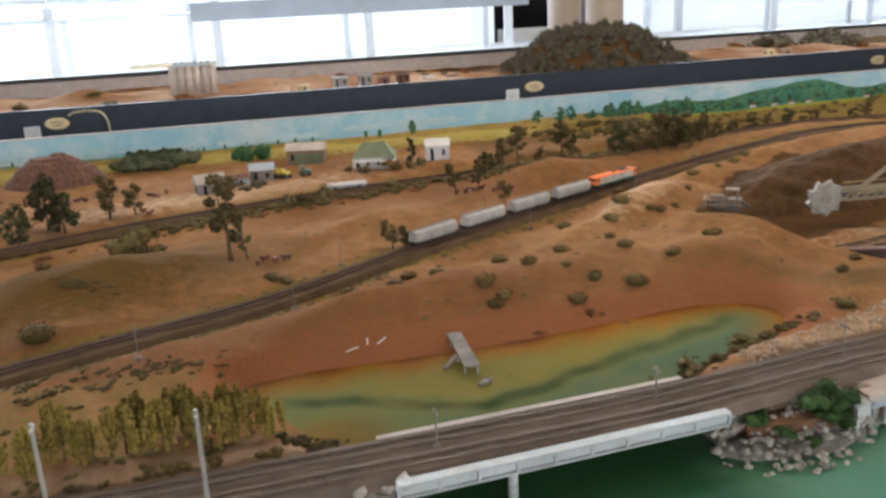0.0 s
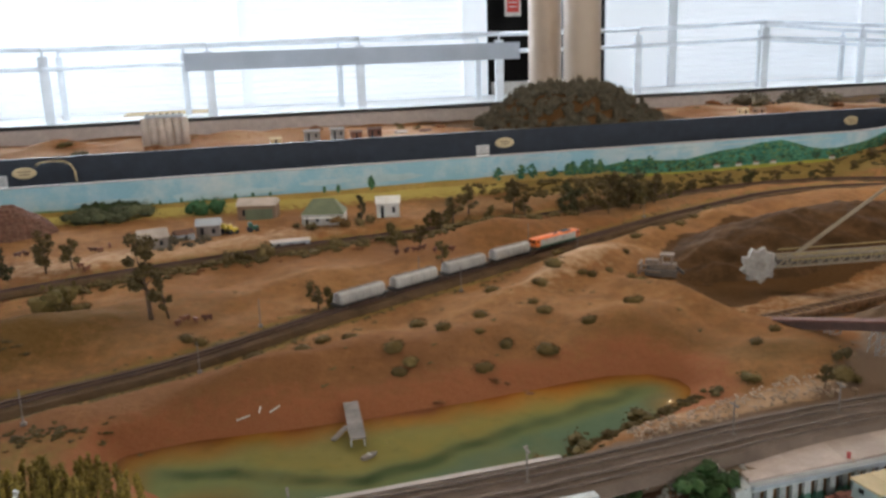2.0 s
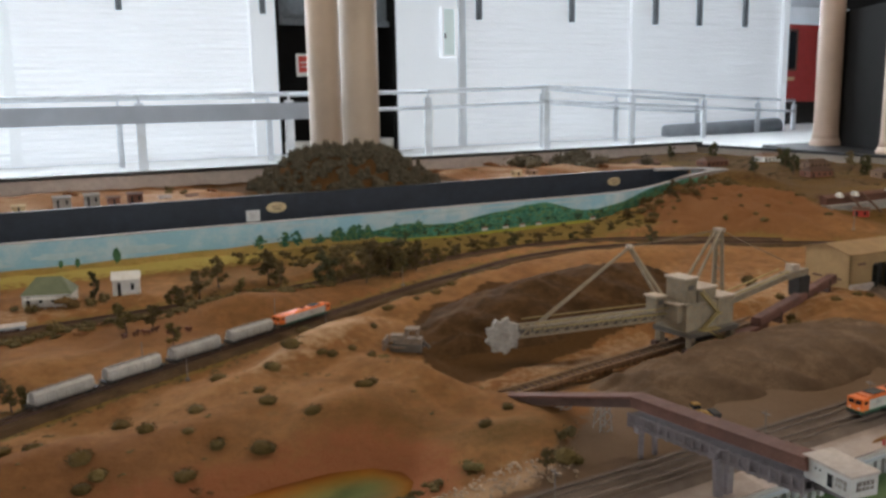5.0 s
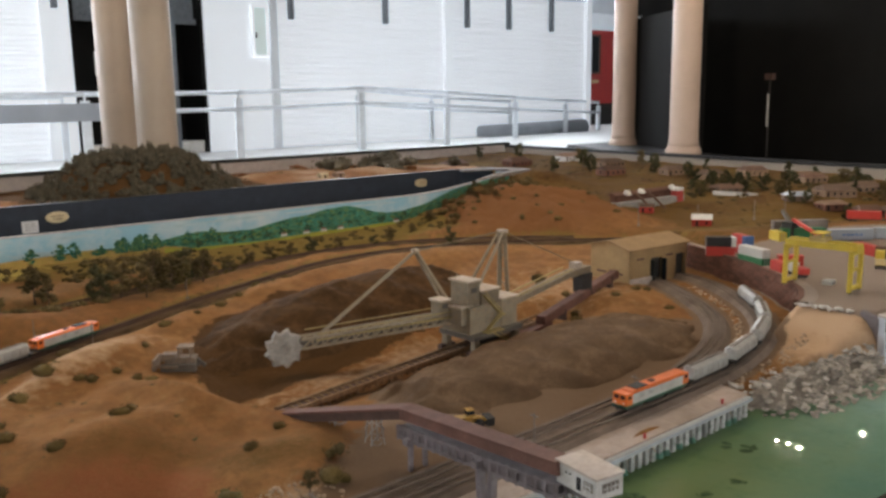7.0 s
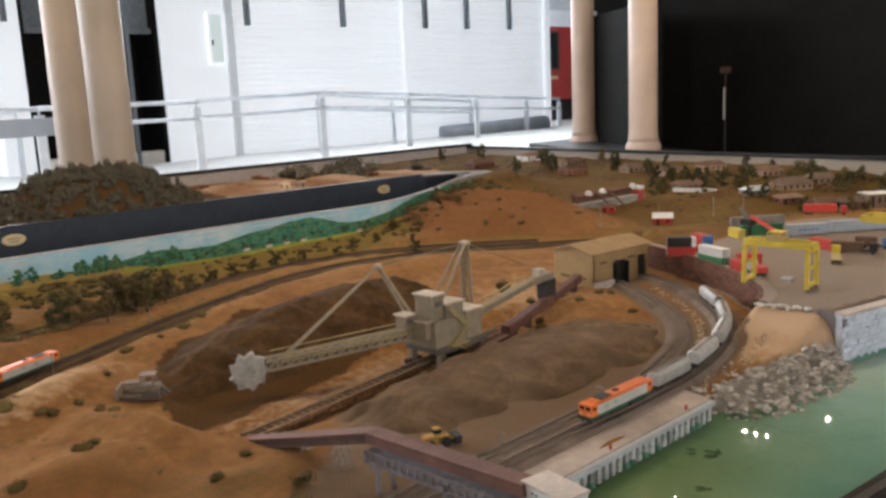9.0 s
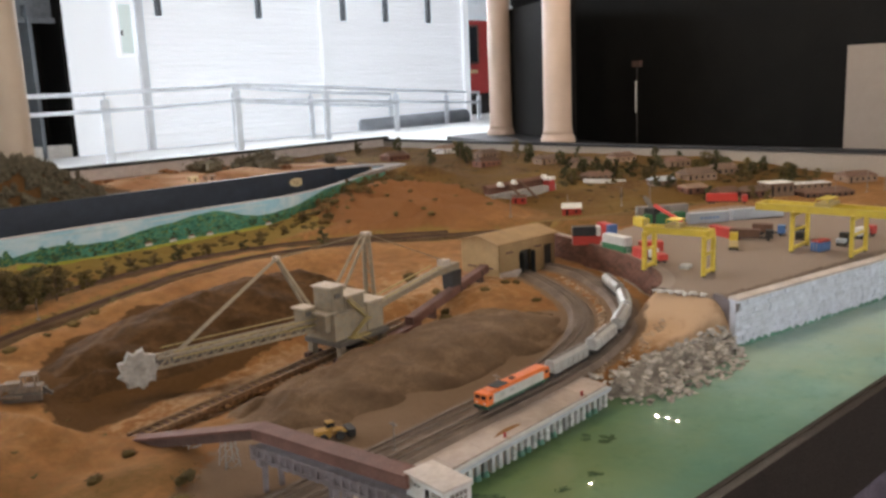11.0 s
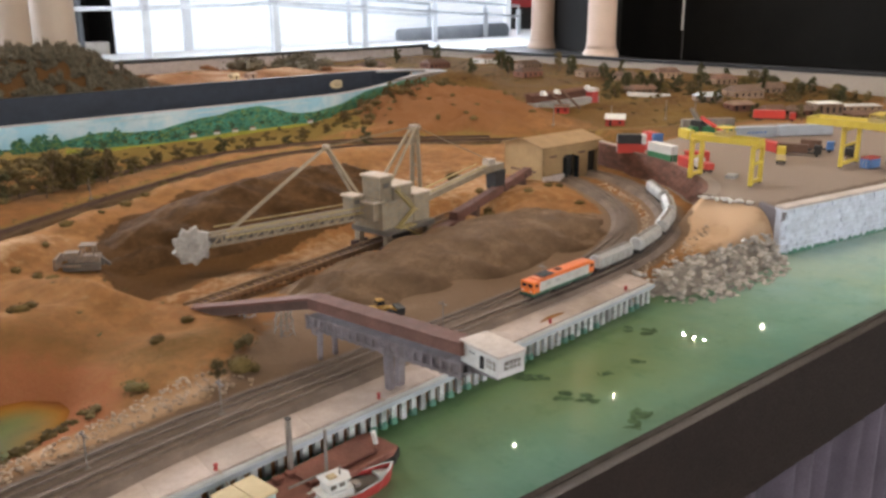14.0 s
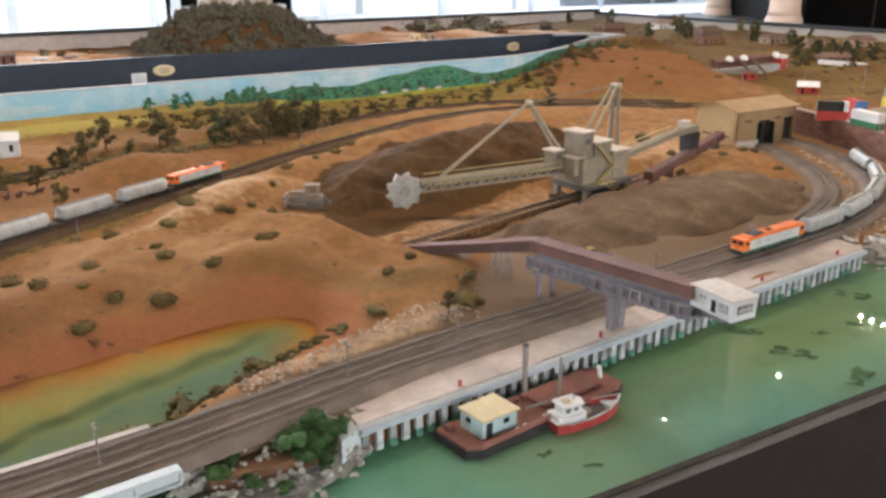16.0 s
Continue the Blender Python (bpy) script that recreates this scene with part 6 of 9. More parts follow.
for k in range(N):
    a, b = tip_b.lerp(root, k / N), tip_b.lerp(root, (k + 1) / N)
    for sy in (-0.014, 0.014):
        g.beam(a + Vector((0, sy, -0.012)), b + Vector((0, sy, 0.009)), 0.003)
        g.beam(b + Vector((0, sy, -0.012)), b + Vector((0, sy, 0.009)), 0.003)
    g.beam(a + Vector((0, -0.014, -0.012)), b + Vector((0, 0.014, -0.012)), 0.003)
part("boom_truss", g, M_RECLAIM, rec, "lattice bucket boom")
part("belt", Geo().beam(tip_b + Vector((0, 0, -0.002)), root + Vector((0, 0, -0.002)), 0.022, 0.012), M_RECLAIMDARK, rec, "dark boom belt")
for sy in (-0.022, 0.022):
    part("walkway", Geo().beam(tip_b + Vector((0.03, sy, 0.004)), root + Vector((0, sy, 0.004)), 0.010, 0.002), M_OCHRE, rec, "ochre boom walkway")
    part("handrail", Geo().beam(tip_b + Vector((0.03, sy * 1.2, 0.018)), root + Vector((0, sy * 1.2, 0.018)), 0.0022), M_OCHRE, rec)
for o in (-0.005, 0.005):
    part("stay", Geo().beam(tip_b.lerp(root, 0.12) + Vector((0, o, 0.008)), mast + Vector((0, o * 0.5, 0)), 0.0032), M_RECLAIM, rec)
    part("back_stay", Geo().rod(mast + Vector((0, o, 0)), top_p + Vector((0, o, 0)), 0.0009, 5), M_RECLAIM, rec, "thin stay rope")
wheel_m = Matrix.Translation((1.44, 1.628, 1.104)) @ Matrix.Rotation(radians(-14), 4, "Z") @ Matrix.Rotation(radians(90), 4, "X")
w = Geo().lathe([(0.009, -0.007), (0.034, -0.006), (0.037, 0.0), (0.034, 0.006), (0.009, 0.007)], 28)
w.v = [tuple(wheel_m @ Vector(p)) for p in w.v]
wheel = part("bucket_wheel", w, M_WHEEL, rec, "pale bucket wheel")
for k in range(9):
    a = k * math.tau / 9
    mm = wheel_m @ Matrix.Rotation(a, 4, "Z") @ Matrix.Translation((0.0365, 0, 0))
    part("bucket", Geo().box((0, 0, 0), (0.009, 0.016, 0.013), m=mm @ Matrix.Rotation(0.5, 4, "Z"), taper=0.8), M_WHEEL, wheel)
hub = Geo().lathe([(0.011, -0.012), (0.011, 0.012)], 12)
hub.v = [tuple(wheel_m @ Vector(p)) for p in hub.v]
part("hub", hub, M_WHEEL, wheel)
# rear discharge arm
e0, e1, e2 = rp(0.09, 0.02, 0.075), Vector((2.30, 1.60, 1.150)), Vector((2.395, 1.615, 1.152))
part("discharge_arm", Geo().beam(e0, e1, 0.026, 0.014).beam(e1, e2, 0.028, 0.018), M_RECLAIM, rec, "grey discharge conveyor arm")
for sy in (-0.018, 0.018):
    part("arm_rail", Geo().beam(e0 + Vector((0, sy, 0.016)), e1 + Vector((0, sy, 0.016)), 0.003), M_OCHRE, rec)
part("drive_house", Geo().box((2.34, 1.607, 1.169), (0.026, 0.026, 0.018)), M_DUSTROOF, rec)
part("discharge_hopper", Geo().box((2.375, 1.612, 1.115), (0.036, 0.036, 0.055), taper=1.1), M_UNDER, rec, "dark discharge chute")
part("arm_stay", Geo().rod(top_p, e2, 0.0010, 5), M_RECLAIM, rec, "thin stay rope")
# yard conveyor and rails
cv = thing("yard_conveyor", "long rust brown trough conveyor beside the reclaimer rails", "conveyor")
ca, cb = Vector((1.31, 1.405, 1.048)), Vector((2.12, 1.545, 1.052))
for s in (-1, 1):
    o = Vector((-0.016, 0.092, 0)).normalized() * 0.016 * s
    part("stringer", Geo().beam(ca + o + Vector((0, 0, 0.010)), cb + o + Vector((0, 0, 0.010)), 0.005, 0.010), M_SANDYSTEEL, cv)
part("belt", Geo().beam(ca + Vector((0, 0, 0.008)), cb + Vector((0, 0, 0.008)), 0.026, 0.003), M_RUSTDARK, cv, "dark conveyor belt")
for k in range(44):
    p = ca.lerp(cb, (k + 0.5) / 44)
    part("idler", Geo().box((p.x, p.y, p.z + 0.006), (0.004, 0.040, 0.012), radians(10)), M_SANDYSTEEL, cv)
for d in (-0.05, 0.05):
    o = Vector((-0.016, 0.092, 0)).normalized() * d
    part("running_rail", Geo().beam(ca + o + Vector((0.02, 0, -0.002)), Vector((2.2, 1.56, 1.05)) + o, 0.004, 0.006), M_SANDYSTEEL, cv, "rusty running rail")
bc = thing("covered_conveyor", "rust red covered conveyor running to the shed", "conveyor")
part("housing", Geo().beam((2.105, 1.510, 1.068), (2.59, 1.675, 1.096), 0.026, 0.018), M_RUST, bc)
part("roof", Geo().beam((2.105, 1.510, 1.0795), (2.59, 1.675, 1.1075), 0.023, 0.005), M_RUST, bc)
part("lower_housing", Geo().beam((2.0, 1.49, 1.05), (2.14, 1.525, 1.052), 0.04, 0.02), M_RUST, bc)
for u in (0.25, 0.6, 0.9):
    x, y = along((2.105, 1.510), (2.59, 1.675), u)
    part("leg", Geo().box((x, y, 1.055 + 0.02 * u), (0.01, 0.03, 0.04 * u + 0.02)), M_RUSTDARK, bc)

# ---- ship loading gallery ----
gal = thing("conveyor_gallery", "rust brown inclined conveyor gallery on grey legs", "gallery")
g0, g1, g2 = Vector((1.298, 1.425, 1.044)), Vector((1.350, 1.062, 1.146)), Vector((1.352, 0.722, 1.170))
part("lower_gallery", Geo().beam(g0, g1, 0.028, 0.015), M_RUSTDARK, gal, "dark lower gallery")
part("lower_roof", Geo().beam(g0 + Vector((0, 0, 0.0095)), g1 + Vector((0, 0, 0.0095)), 0.034, 0.004), M_RUST, gal)
part("upper_gallery", Geo().beam(g1, g2, 0.028, 0.015), M_RUST, gal)
part("upper_roof", Geo().beam(g1 + Vector((0, 0, 0.0095)), g2 + Vector((0, 0, 0.0095)), 0.032, 0.004), M_RUST, gal)
lo = Vector((0, 0, -0.020))
part("truss_deck", Geo().beam(g1 + lo, g2 + lo, 0.034, 0.004), M_PURPLEGREY, gal)
part("truss_floor", Geo().beam(g1 + lo * 1.8, g2 + lo * 1.8, 0.034, 0.005), M_PURPLEGREY, gal)
for s in (-0.016, 0.016):
    o = Vector((s, 0, 0))
    part("truss_web", Geo().beam(g1 + lo * 1.4 + o * 0.8, g2 + lo * 1.4 + o * 0.8, 0.003, 0.018), M_PURPLEGREY, gal, "purple grey truss side")
    for k in range(20):
        p = (g1 + lo * 1.4).lerp(g2 + lo * 1.4, k / 19)
        part("truss_post", Geo().box(p + o, (0.003, 0.004, 0.024)), M_PURPLEGREY, gal)
def gallery_leg(y, z_top, w0, w1, base_z, spread=0.0):
    for s in (-1, 1):
        a = Vector((1.352 + s * 0.013, y, z_top))
        b = Vector((1.352 + s * (0.013 + spread), y, base_z))
        part("pier", Geo().beam(a, b, w0, w1), M_PURPLEGREY, gal, "tall grey pier")
    part("pier_tie", Geo().box((1.352, y, z_top - 0.008), (0.05, 0.012, 0.010)), M_PURPLEGREY, gal)


gallery_leg(0.872, 1.137, 0.009, 0.012, 1.0635, -0.004)
gallery_leg(1.035, 1.118, 0.006, 0.007, 1.055, 0.002)
for y, zt in ((1.135, 1.118), (1.25, 1.09)):
    for sx in (-0.012, 0.012):
        for sy in (-0.009, 0.009):
            part("trestle_leg", Geo().beam((1.338 + sx * 0.7, y + sy * 0.7, zt), (1.338 + sx * 1.3, y + sy * 1.3, 1.050), 0.0018), M_TRESTLE, gal, "pale trestle leg")
    for k in range(3):
        z0, z1 = 1.062 + (zt - 1.062) * k / 3, 1.062 + (zt - 1.062) * (k + 1) / 3
        for xa, xb, yb in ((1.325, 1.351, y - 0.01), (1.351, 1.325, y - 0.01), (1.325, 1.351, y + 0.01)):
            part("trestle_brace", Geo().beam((xa, yb, z0), (xb, yb, z1), 0.0012), M_TRESTLE, gal)
cab = thing("control_cabin", "white control cabin with dark windows over the quay edge", "cabin", place(1.362, 0.690, 1.152, -6, 0.88))
part("wall", Geo().prism([(-0.024, -0.042), (0.026, -0.042), (0.026, 0.042), (-0.024, 0.042)], 0, 0.031), M_WHITE, cab)
part("roof", Geo().prism([(-0.026, -0.044), (0.028, -0.044), (0.028, 0.044), (-0.026, 0.044)], 0.031, 0.035), M_CONC, cab, "pale flat roof")
part("door", Geo().box((-0.0245, -0.006, 0.014), (0.002, 0.008, 0.019)), M_GLASS, cab, "dark doorway")
def cabin_window(x, y, w, along_x):
    wn_ = part("window", Geo().box((x, y, 0.017), ((w, 0.002, 0.013) if along_x else (0.002, w, 0.013))), M_TIMBER, cab, "grey cabin window")
    for k in range(1, 4):
        o = -w / 2 + w * k / 4
        part("glazing_bar", Geo().box(((x + o) if along_x else x - 0.0012, (y - 0.0012) if along_x else y + o, 0.017), (0.001, 0.001, 0.013)), M_WHITE, wn_)
    part("glazing_bar", Geo().box((x if along_x else x - 0.0012, y - 0.0012 if along_x else y, 0.017), ((w, 0.001, 0.001) if along_x else (0.001, w, 0.001))), M_WHITE, wn_)


cabin_window(0.002, -0.0425, 0.030, True)
cabin_window(-0.0245, -0.026, 0.018, False)
for y in (0.012, 0.020):
    part("vent", Geo().box((-0.0245, y, 0.022), (0.002, 0.003, 0.002)), M_UNDER, cab)
part("bracket", Geo().beam((0.0, 0.03, -0.012), (0.0, -0.03, -0.004), 0.03, 0.008), M_PURPLEGREY, cab, "grey support bracket")
part("support_post", Geo().beam((0.0, 0.040, -0.004), (0.0, 0.040, -0.020), 0.008), M_PURPLEGREY, cab)
part("support_post", Geo().beam((-0.012, 0.038, -0.004), (-0.012, 0.038, -0.020), 0.006), M_PURPLEGREY, cab)


# ---- plants ----
def clump(bm, c, rad, r, leaf, count, flat=0.8):
    """An uneven foam clump with ragged leaves round it."""
    core = bmesh.ops.create_icosphere(bm, subdivisions=1, radius=1)["verts"]
    for v in core:
        k = r.uniform(0.45, 0.85)
        v.co = Vector(c) + Vector((v.co.x * rad * k, v.co.y * rad * k, v.co.z * rad * flat * k))
    for _ in range(count):
        d = Vector((r.gauss(0, 1), r.gauss(0, 1), r.gauss(0, 1))).normalized()
        p = Vector(c) + Vector((d.x, d.y, d.z * flat)) * rad * r.uniform(0.75, 1.15)
        a = Vector((r.gauss(0, 1), r.gauss(0, 1), r.gauss(0, 1))).normalized() * leaf * r.uniform(0.6, 1.3)
        b = d.cross(a).normalized() * leaf * r.uniform(0.5, 1.0)
        bm.faces.new([bm.verts.new(p - a * 0.5), bm.verts.new(p + b * 0.5), bm.verts.new(p + a * 0.5), bm.verts.new(p - b * 0.5)])


def to_mesh(bm, name, material):
    me = bpy.data.meshes.new(name)
    bm.to_mesh(me)
    bm.free()
    me.materials.append(material)
    return me


def tree_meshes(seed, height, spread, clumps, material, low=0.35, leaf=0.006, lean=0.12):
    """A forked trunk and a gappy crown."""
    r = random.Random(seed)
    g, bm = Geo(), bmesh.new()
    top = Vector((r.uniform(-lean, lean) * height, r.uniform(-lean, lean) * height, height * 0.72))
    mid = top * 0.5 + Vector((r.uniform(-0.04, 0.04) * height, r.uniform(-0.04, 0.04) * height, 0))
    g.rod((0, 0, -0.004), mid, 0.030 * height, 7, 0.020 * height)
    g.rod(mid, top, 0.020 * height, 6, 0.008 * height)
    for k in range(clumps):
        u = low + (1 - low) * (k + 0.5) / clumps
        a = r.uniform(0, 6.28)
        w = spread * (0.45 + 0.75 * math.sin(min(1.0, (u - low) / (1 - low) + 0.25) * math.pi * 0.8)) * r.uniform(0.5, 1.0)
        c = Vector((math.cos(a) * w * 0.7, math.sin(a) * w * 0.7, u * height)) + top * (u * 0.6) * Vector((1, 1, 0)).length * 0
        c.x += top.x * u
        c.y += top.y * u
        base = mid.lerp(top, max(0.0, min(1.0, (u - 0.4))))
        g.rod(base, c, 0.009 * height, 5, 0.004 * height)
        clump(bm, c, spread * r.uniform(0.24, 0.46), r, leaf, 60)
    return g.mesh("trunk", M_TRUNK, True), to_mesh(bm, "crown", material)


def shrub_mesh(seed, material, leaf=0.005, count=60, lumps=4):
    r = random.Random(seed)
    bm = bmesh.new()
    for k in range(lumps):
        clump(bm, (r.uniform(-0.5, 0.5), r.uniform(-0.35, 0.35), r.uniform(0.18, 0.45)), r.uniform(0.35, 0.55), r, leaf, count // lumps, 0.75)
    return to_mesh(bm, "shrub", material)


def tuft_mesh(seed, material):
    """A dense rounded tuft with a soft ragged edge."""
    r = random.Random(seed)
    bm = bmesh.new()
    for k in range(r.choice((1, 2, 2, 3))):
        c = Vector((r.uniform(-0.32, 0.32) * (k > 0), r.uniform(-0.25, 0.25) * (k > 0), 0.10))
        rad = r.uniform(0.36, 0.52) * (0.75 if k else 1.0)
        for v in bmesh.ops.create_icosphere(bm, subdivisions=2, radius=1)["verts"]:
            q = rad * (0.86 + 0.16 * noise.noise(v.co * 2.3 + Vector((seed, k, 0))) + r.uniform(-0.05, 0.05))
            v.co = c + Vector((v.co.x * q, v.co.y * q, max(-0.14, v.co.z * q * 0.8)))
        for _ in range(80):
            d = Vector((r.gauss(0, 1), r.gauss(0, 1), abs(r.gauss(0, 0.8)))).normalized()
            o = c + Vector((d.x, d.y, d.z * 0.8)) * rad * r.uniform(0.85, 1.08)
            a = d.cross(Vector((r.gauss(0, 1), r.gauss(0, 1), r.gauss(0, 1)))).normalized() * 0.06 * r.uniform(0.6, 1.3)
            b = (d * 0.6 + Vector((r.gauss(0, 0.5), r.gauss(0, 0.5), 0.3))).normalized() * 0.09
            bm.faces.new([bm.verts.new(o - a * 0.5), bm.verts.new(o + a * 0.5), bm.verts.new(o + b)])
    return to_mesh(bm, "shrub", material)


GUMS = [tree_meshes(k, 1.0, 0.36, 12, (M_LEAF, M_LEAFGOLD, M_LEAF)[k % 3], 0.26, 0.07) for k in range(6)]
BUSHY = [tree_meshes(80 + k, 1.0, 0.46, 20, (M_LEAF, M_LEAFDARK, M_LEAFGOLD, M_LEAF)[k], 0.10, 0.055, 0.08) for k in range(4)]
TALL = [tree_meshes(200, 1.0, 0.21, 12, M_LEAF, 0.22, 0.06, 0.10)]
ROUND = [tree_meshes(10 + k, 1.0, 0.38, 15, M_LEAFDARK, 0.15, 0.075) for k in range(3)]
FIRS = [tree_meshes(20 + k, 1.0, 0.20, 13, M_LEAFDARK, 0.10, 0.07, 0.02) for k in range(2)]
SCRUBS = [shrub_mesh(30 + k, M_SCRUB, 0.13) for k in range(4)]
DARKS = [shrub_mesh(40 + k, (M_LEAF, M_LEAFGOLD)[k % 2], 0.13) for k in range(4)]
TUFTS = [tuft_mesh(120 + k, (M_TUFT, M_TUFT, M_SCRUB)[k % 3]) for k in range(7)]
BROWNS = [shrub_mesh(140 + k, (M_LEAF, M_REDOLIVE)[k % 2], 0.09, 220, 5) for k in range(4)]
HEDGES = [shrub_mesh(90 + k, M_HEDGE, 0.09, 200, 6) for k in range(3)]
IVIES = [shrub_mesh(50 + k, M_IVY, 0.10, 260, 11) for k in range(2)]
REDS = [shrub_mesh(55 + k, M_REDSCRUB, 0.13) for k in range(2)]
BRUSHES = [shrub_mesh(60 + k, M_BRUSH, 0.16, 150, 6) for k in range(4)]
pr = random.Random(77)


def tree(x, y, height, kinds, label, z=None, group="trees on the layout"):
    z = land_at(x, y) if z is None else z
    tr, cr = pr.choice(kinds)
    t = thing("tree", label, "tree", place(x, y, z, pr.uniform(0, 360), height * 1.12), group)
    part("trunk", tr, None, t)
    part("crown", cr, None, t)
    return t


def shrub(x, y, size, kinds, label, z=None, group="shrubs on the dunes", tall=0.8):
    z = land_at(x, y) if z is None else z
    ob = new("shrub", pr.choice(kinds))
    ob.matrix_basis = place(x, y, z - 0.001, pr.uniform(0, 360)) @ Matrix.Diagonal((1.8 * size * pr.uniform(0.85, 1.25), 1.7 * size * pr.uniform(0.8, 1.1), 1.9 * size * tall, 1))
    return tagged(ob, label, "shrub", group)


# gum trees round the farm and along the rear line
GUM = "olive brown model gum tree with a gappy crown"
for x, y, h in ((0.44, 1.775, 0.06), (0.47, 1.765, 0.055), (-0.19, 2.24, 0.10), (-0.13, 2.26, 0.075), (0.70, 2.17, 0.075), (0.76, 2.16, 0.06), (0.93, 2.44, 0.095), (0.87, 2.36, 0.07), (1.0, 2.5, 0.085), (0.85, 2.42, 0.06), (1.15, 2.5, 0.10), (1.18, 2.48, 0.075), (1.05, 2.42, 0.06), (0.78, 2.0, 0.055),
                (1.29, 2.37, 0.085), (1.35, 2.40, 0.10), (1.40, 2.34, 0.07), (1.45, 2.44, 0.11), (1.5, 2.40, 0.09), (1.55, 2.47, 0.10), (1.60, 2.42, 0.085), (1.66, 2.52, 0.095), (1.52, 2.36, 0.07), (1.75, 2.56, 0.085), (1.85, 2.62, 0.075), (1.95, 2.66, 0.08), (2.05, 2.70, 0.07), (2.15, 2.72, 0.075), (2.26, 2.72, 0.06), (2.38, 2.66, 0.065), (2.5, 2.72, 0.06), (2.62, 2.74, 0.055)):
    h *= 0.62 if x > 1.64 else (1.1 if x > 1.25 else 0.9)
    tree(x, y, h * (0.86 if 1.2 < x < 1.64 else 1.0), BUSHY if x > 1.25 and (int(x * 100) % 4) else GUMS, GUM)
for x, y, h in ((-0.33, 2.20, 0.11), (-0.38, 2.10, 0.085), (-0.29, 2.17, 0.09), (-0.45, 2.2, 0.07)):
    tree(x, y, h, ROUND, "dense dark green round model tree by the farm")
tree(0.09, 1.775, 0.165, TALL, "tall leggy dark gum tree by the brown hill")
tree(0.125, 1.785, 0.085, TALL, "tall leggy dark gum tree by the brown hill")
tree(0.665, 2.53, 0.07, FIRS, "slim dark cypress beside the white house")
for k in range(8):
    shrub(-0.195 + 0.026 * k + pr.uniform(-0.01, 0.01), 2.86 + pr.uniform(-0.03, 0.03), pr.uniform(0.030, 0.042), HEDGES, "dense blue green tree clump by the backdrop", group="windbreak by the backdrop", tall=1.0)
TEALS = [shrub_mesh(70 + k, M_TEALTREE, 0.10, 110, 6) for k in range(2)]
for x in (0.175, 0.24):
    shrub(x, 2.86, 0.036, TEALS, "deep green round tree behind the farm sheds", group="windbreak by the backdrop", tall=1.4)
# hill at the bend and town
for x, y, h in ((3.05, 2.88, 0.08), (3.15, 2.95, 0.09), (3.25, 2.96, 0.075), (3.34, 3.0, 0.085), (3.45, 3.05, 0.08), (3.2, 2.86, 0.06), (3.55, 3.08, 0.075), (3.65, 3.15, 0.07), (3.4, 2.94, 0.06), (2.92, 2.90, 0.065), (2.78, 2.84, 0.08)):
    tree(x, y, h * 0.55, GUMS, "dusty brown model tree at the hill's edge", group="trees on the hill")
tree(2.58, 2.44, 0.06, ROUND, "dark bushy tree at the hill foot", group="trees on the hill")
for x, y, h, kind in ((4.37, 2.34, 0.10, FIRS), (4.56, 2.24, 0.08, FIRS), (4.74, 1.99, 0.12, FIRS), (4.70, 2.80, 0.11, FIRS), (4.62, 2.86, 0.09, ROUND), (4.22, 1.95, 0.07, ROUND), (4.18, 2.0, 0.06, ROUND), (4.21, 1.76, 0.07, ROUND), (4.19, 1.54, 0.07, GUMS), (4.24, 1.50, 0.06, GUMS), (4.9, 3.3, 0.10, ROUND), (4.75, 3.2, 0.09, ROUND), (4.98, 3.45, 0.11, GUMS), (4.6, 3.55, 0.11, ROUND), (4.7, 3.7, 0.12, ROUND), (4.85, 3.85, 0.12, GUMS), (4.5, 3.75, 0.1, ROUND), (5.0, 4.6, 0.11, ROUND), (4.8, 4.8, 0.1, ROUND), (5.2, 2.6, 0.08, ROUND), (5.2, 2.2, 0.07, GUMS), (5.1, 1.9, 0.08, ROUND), (5.05, 1.6, 0.06, GUMS), (4.45, 2.6, 0.07, ROUND), (4.0, 2.55, 0.05, ROUND)):
    tree(x, y, h * 0.85, kind, "dark model garden tree in the town", group="trees in the town")
tr_ = random.Random(83)
for k in range(46):
    u, w = tr_.random(), tr_.uniform(0.0, 1.15)
    x = float(np.interp(u, [0, 0.3, 0.6, 0.8, 1], [4.06, 4.27, 4.55, 4.74, 4.92])) + 0.42 * w
    y = float(np.interp(u, [0, 0.3, 0.6, 0.8, 1], [2.46, 2.22, 1.93, 1.75, 1.54])) + 0.30 * w
    tree(x, y, tr_.uniform(0.040, 0.070), (ROUND, BUSHY, ROUND, GUMS)[k % 4], "dusty dark garden tree between the houses", group="trees in the town")

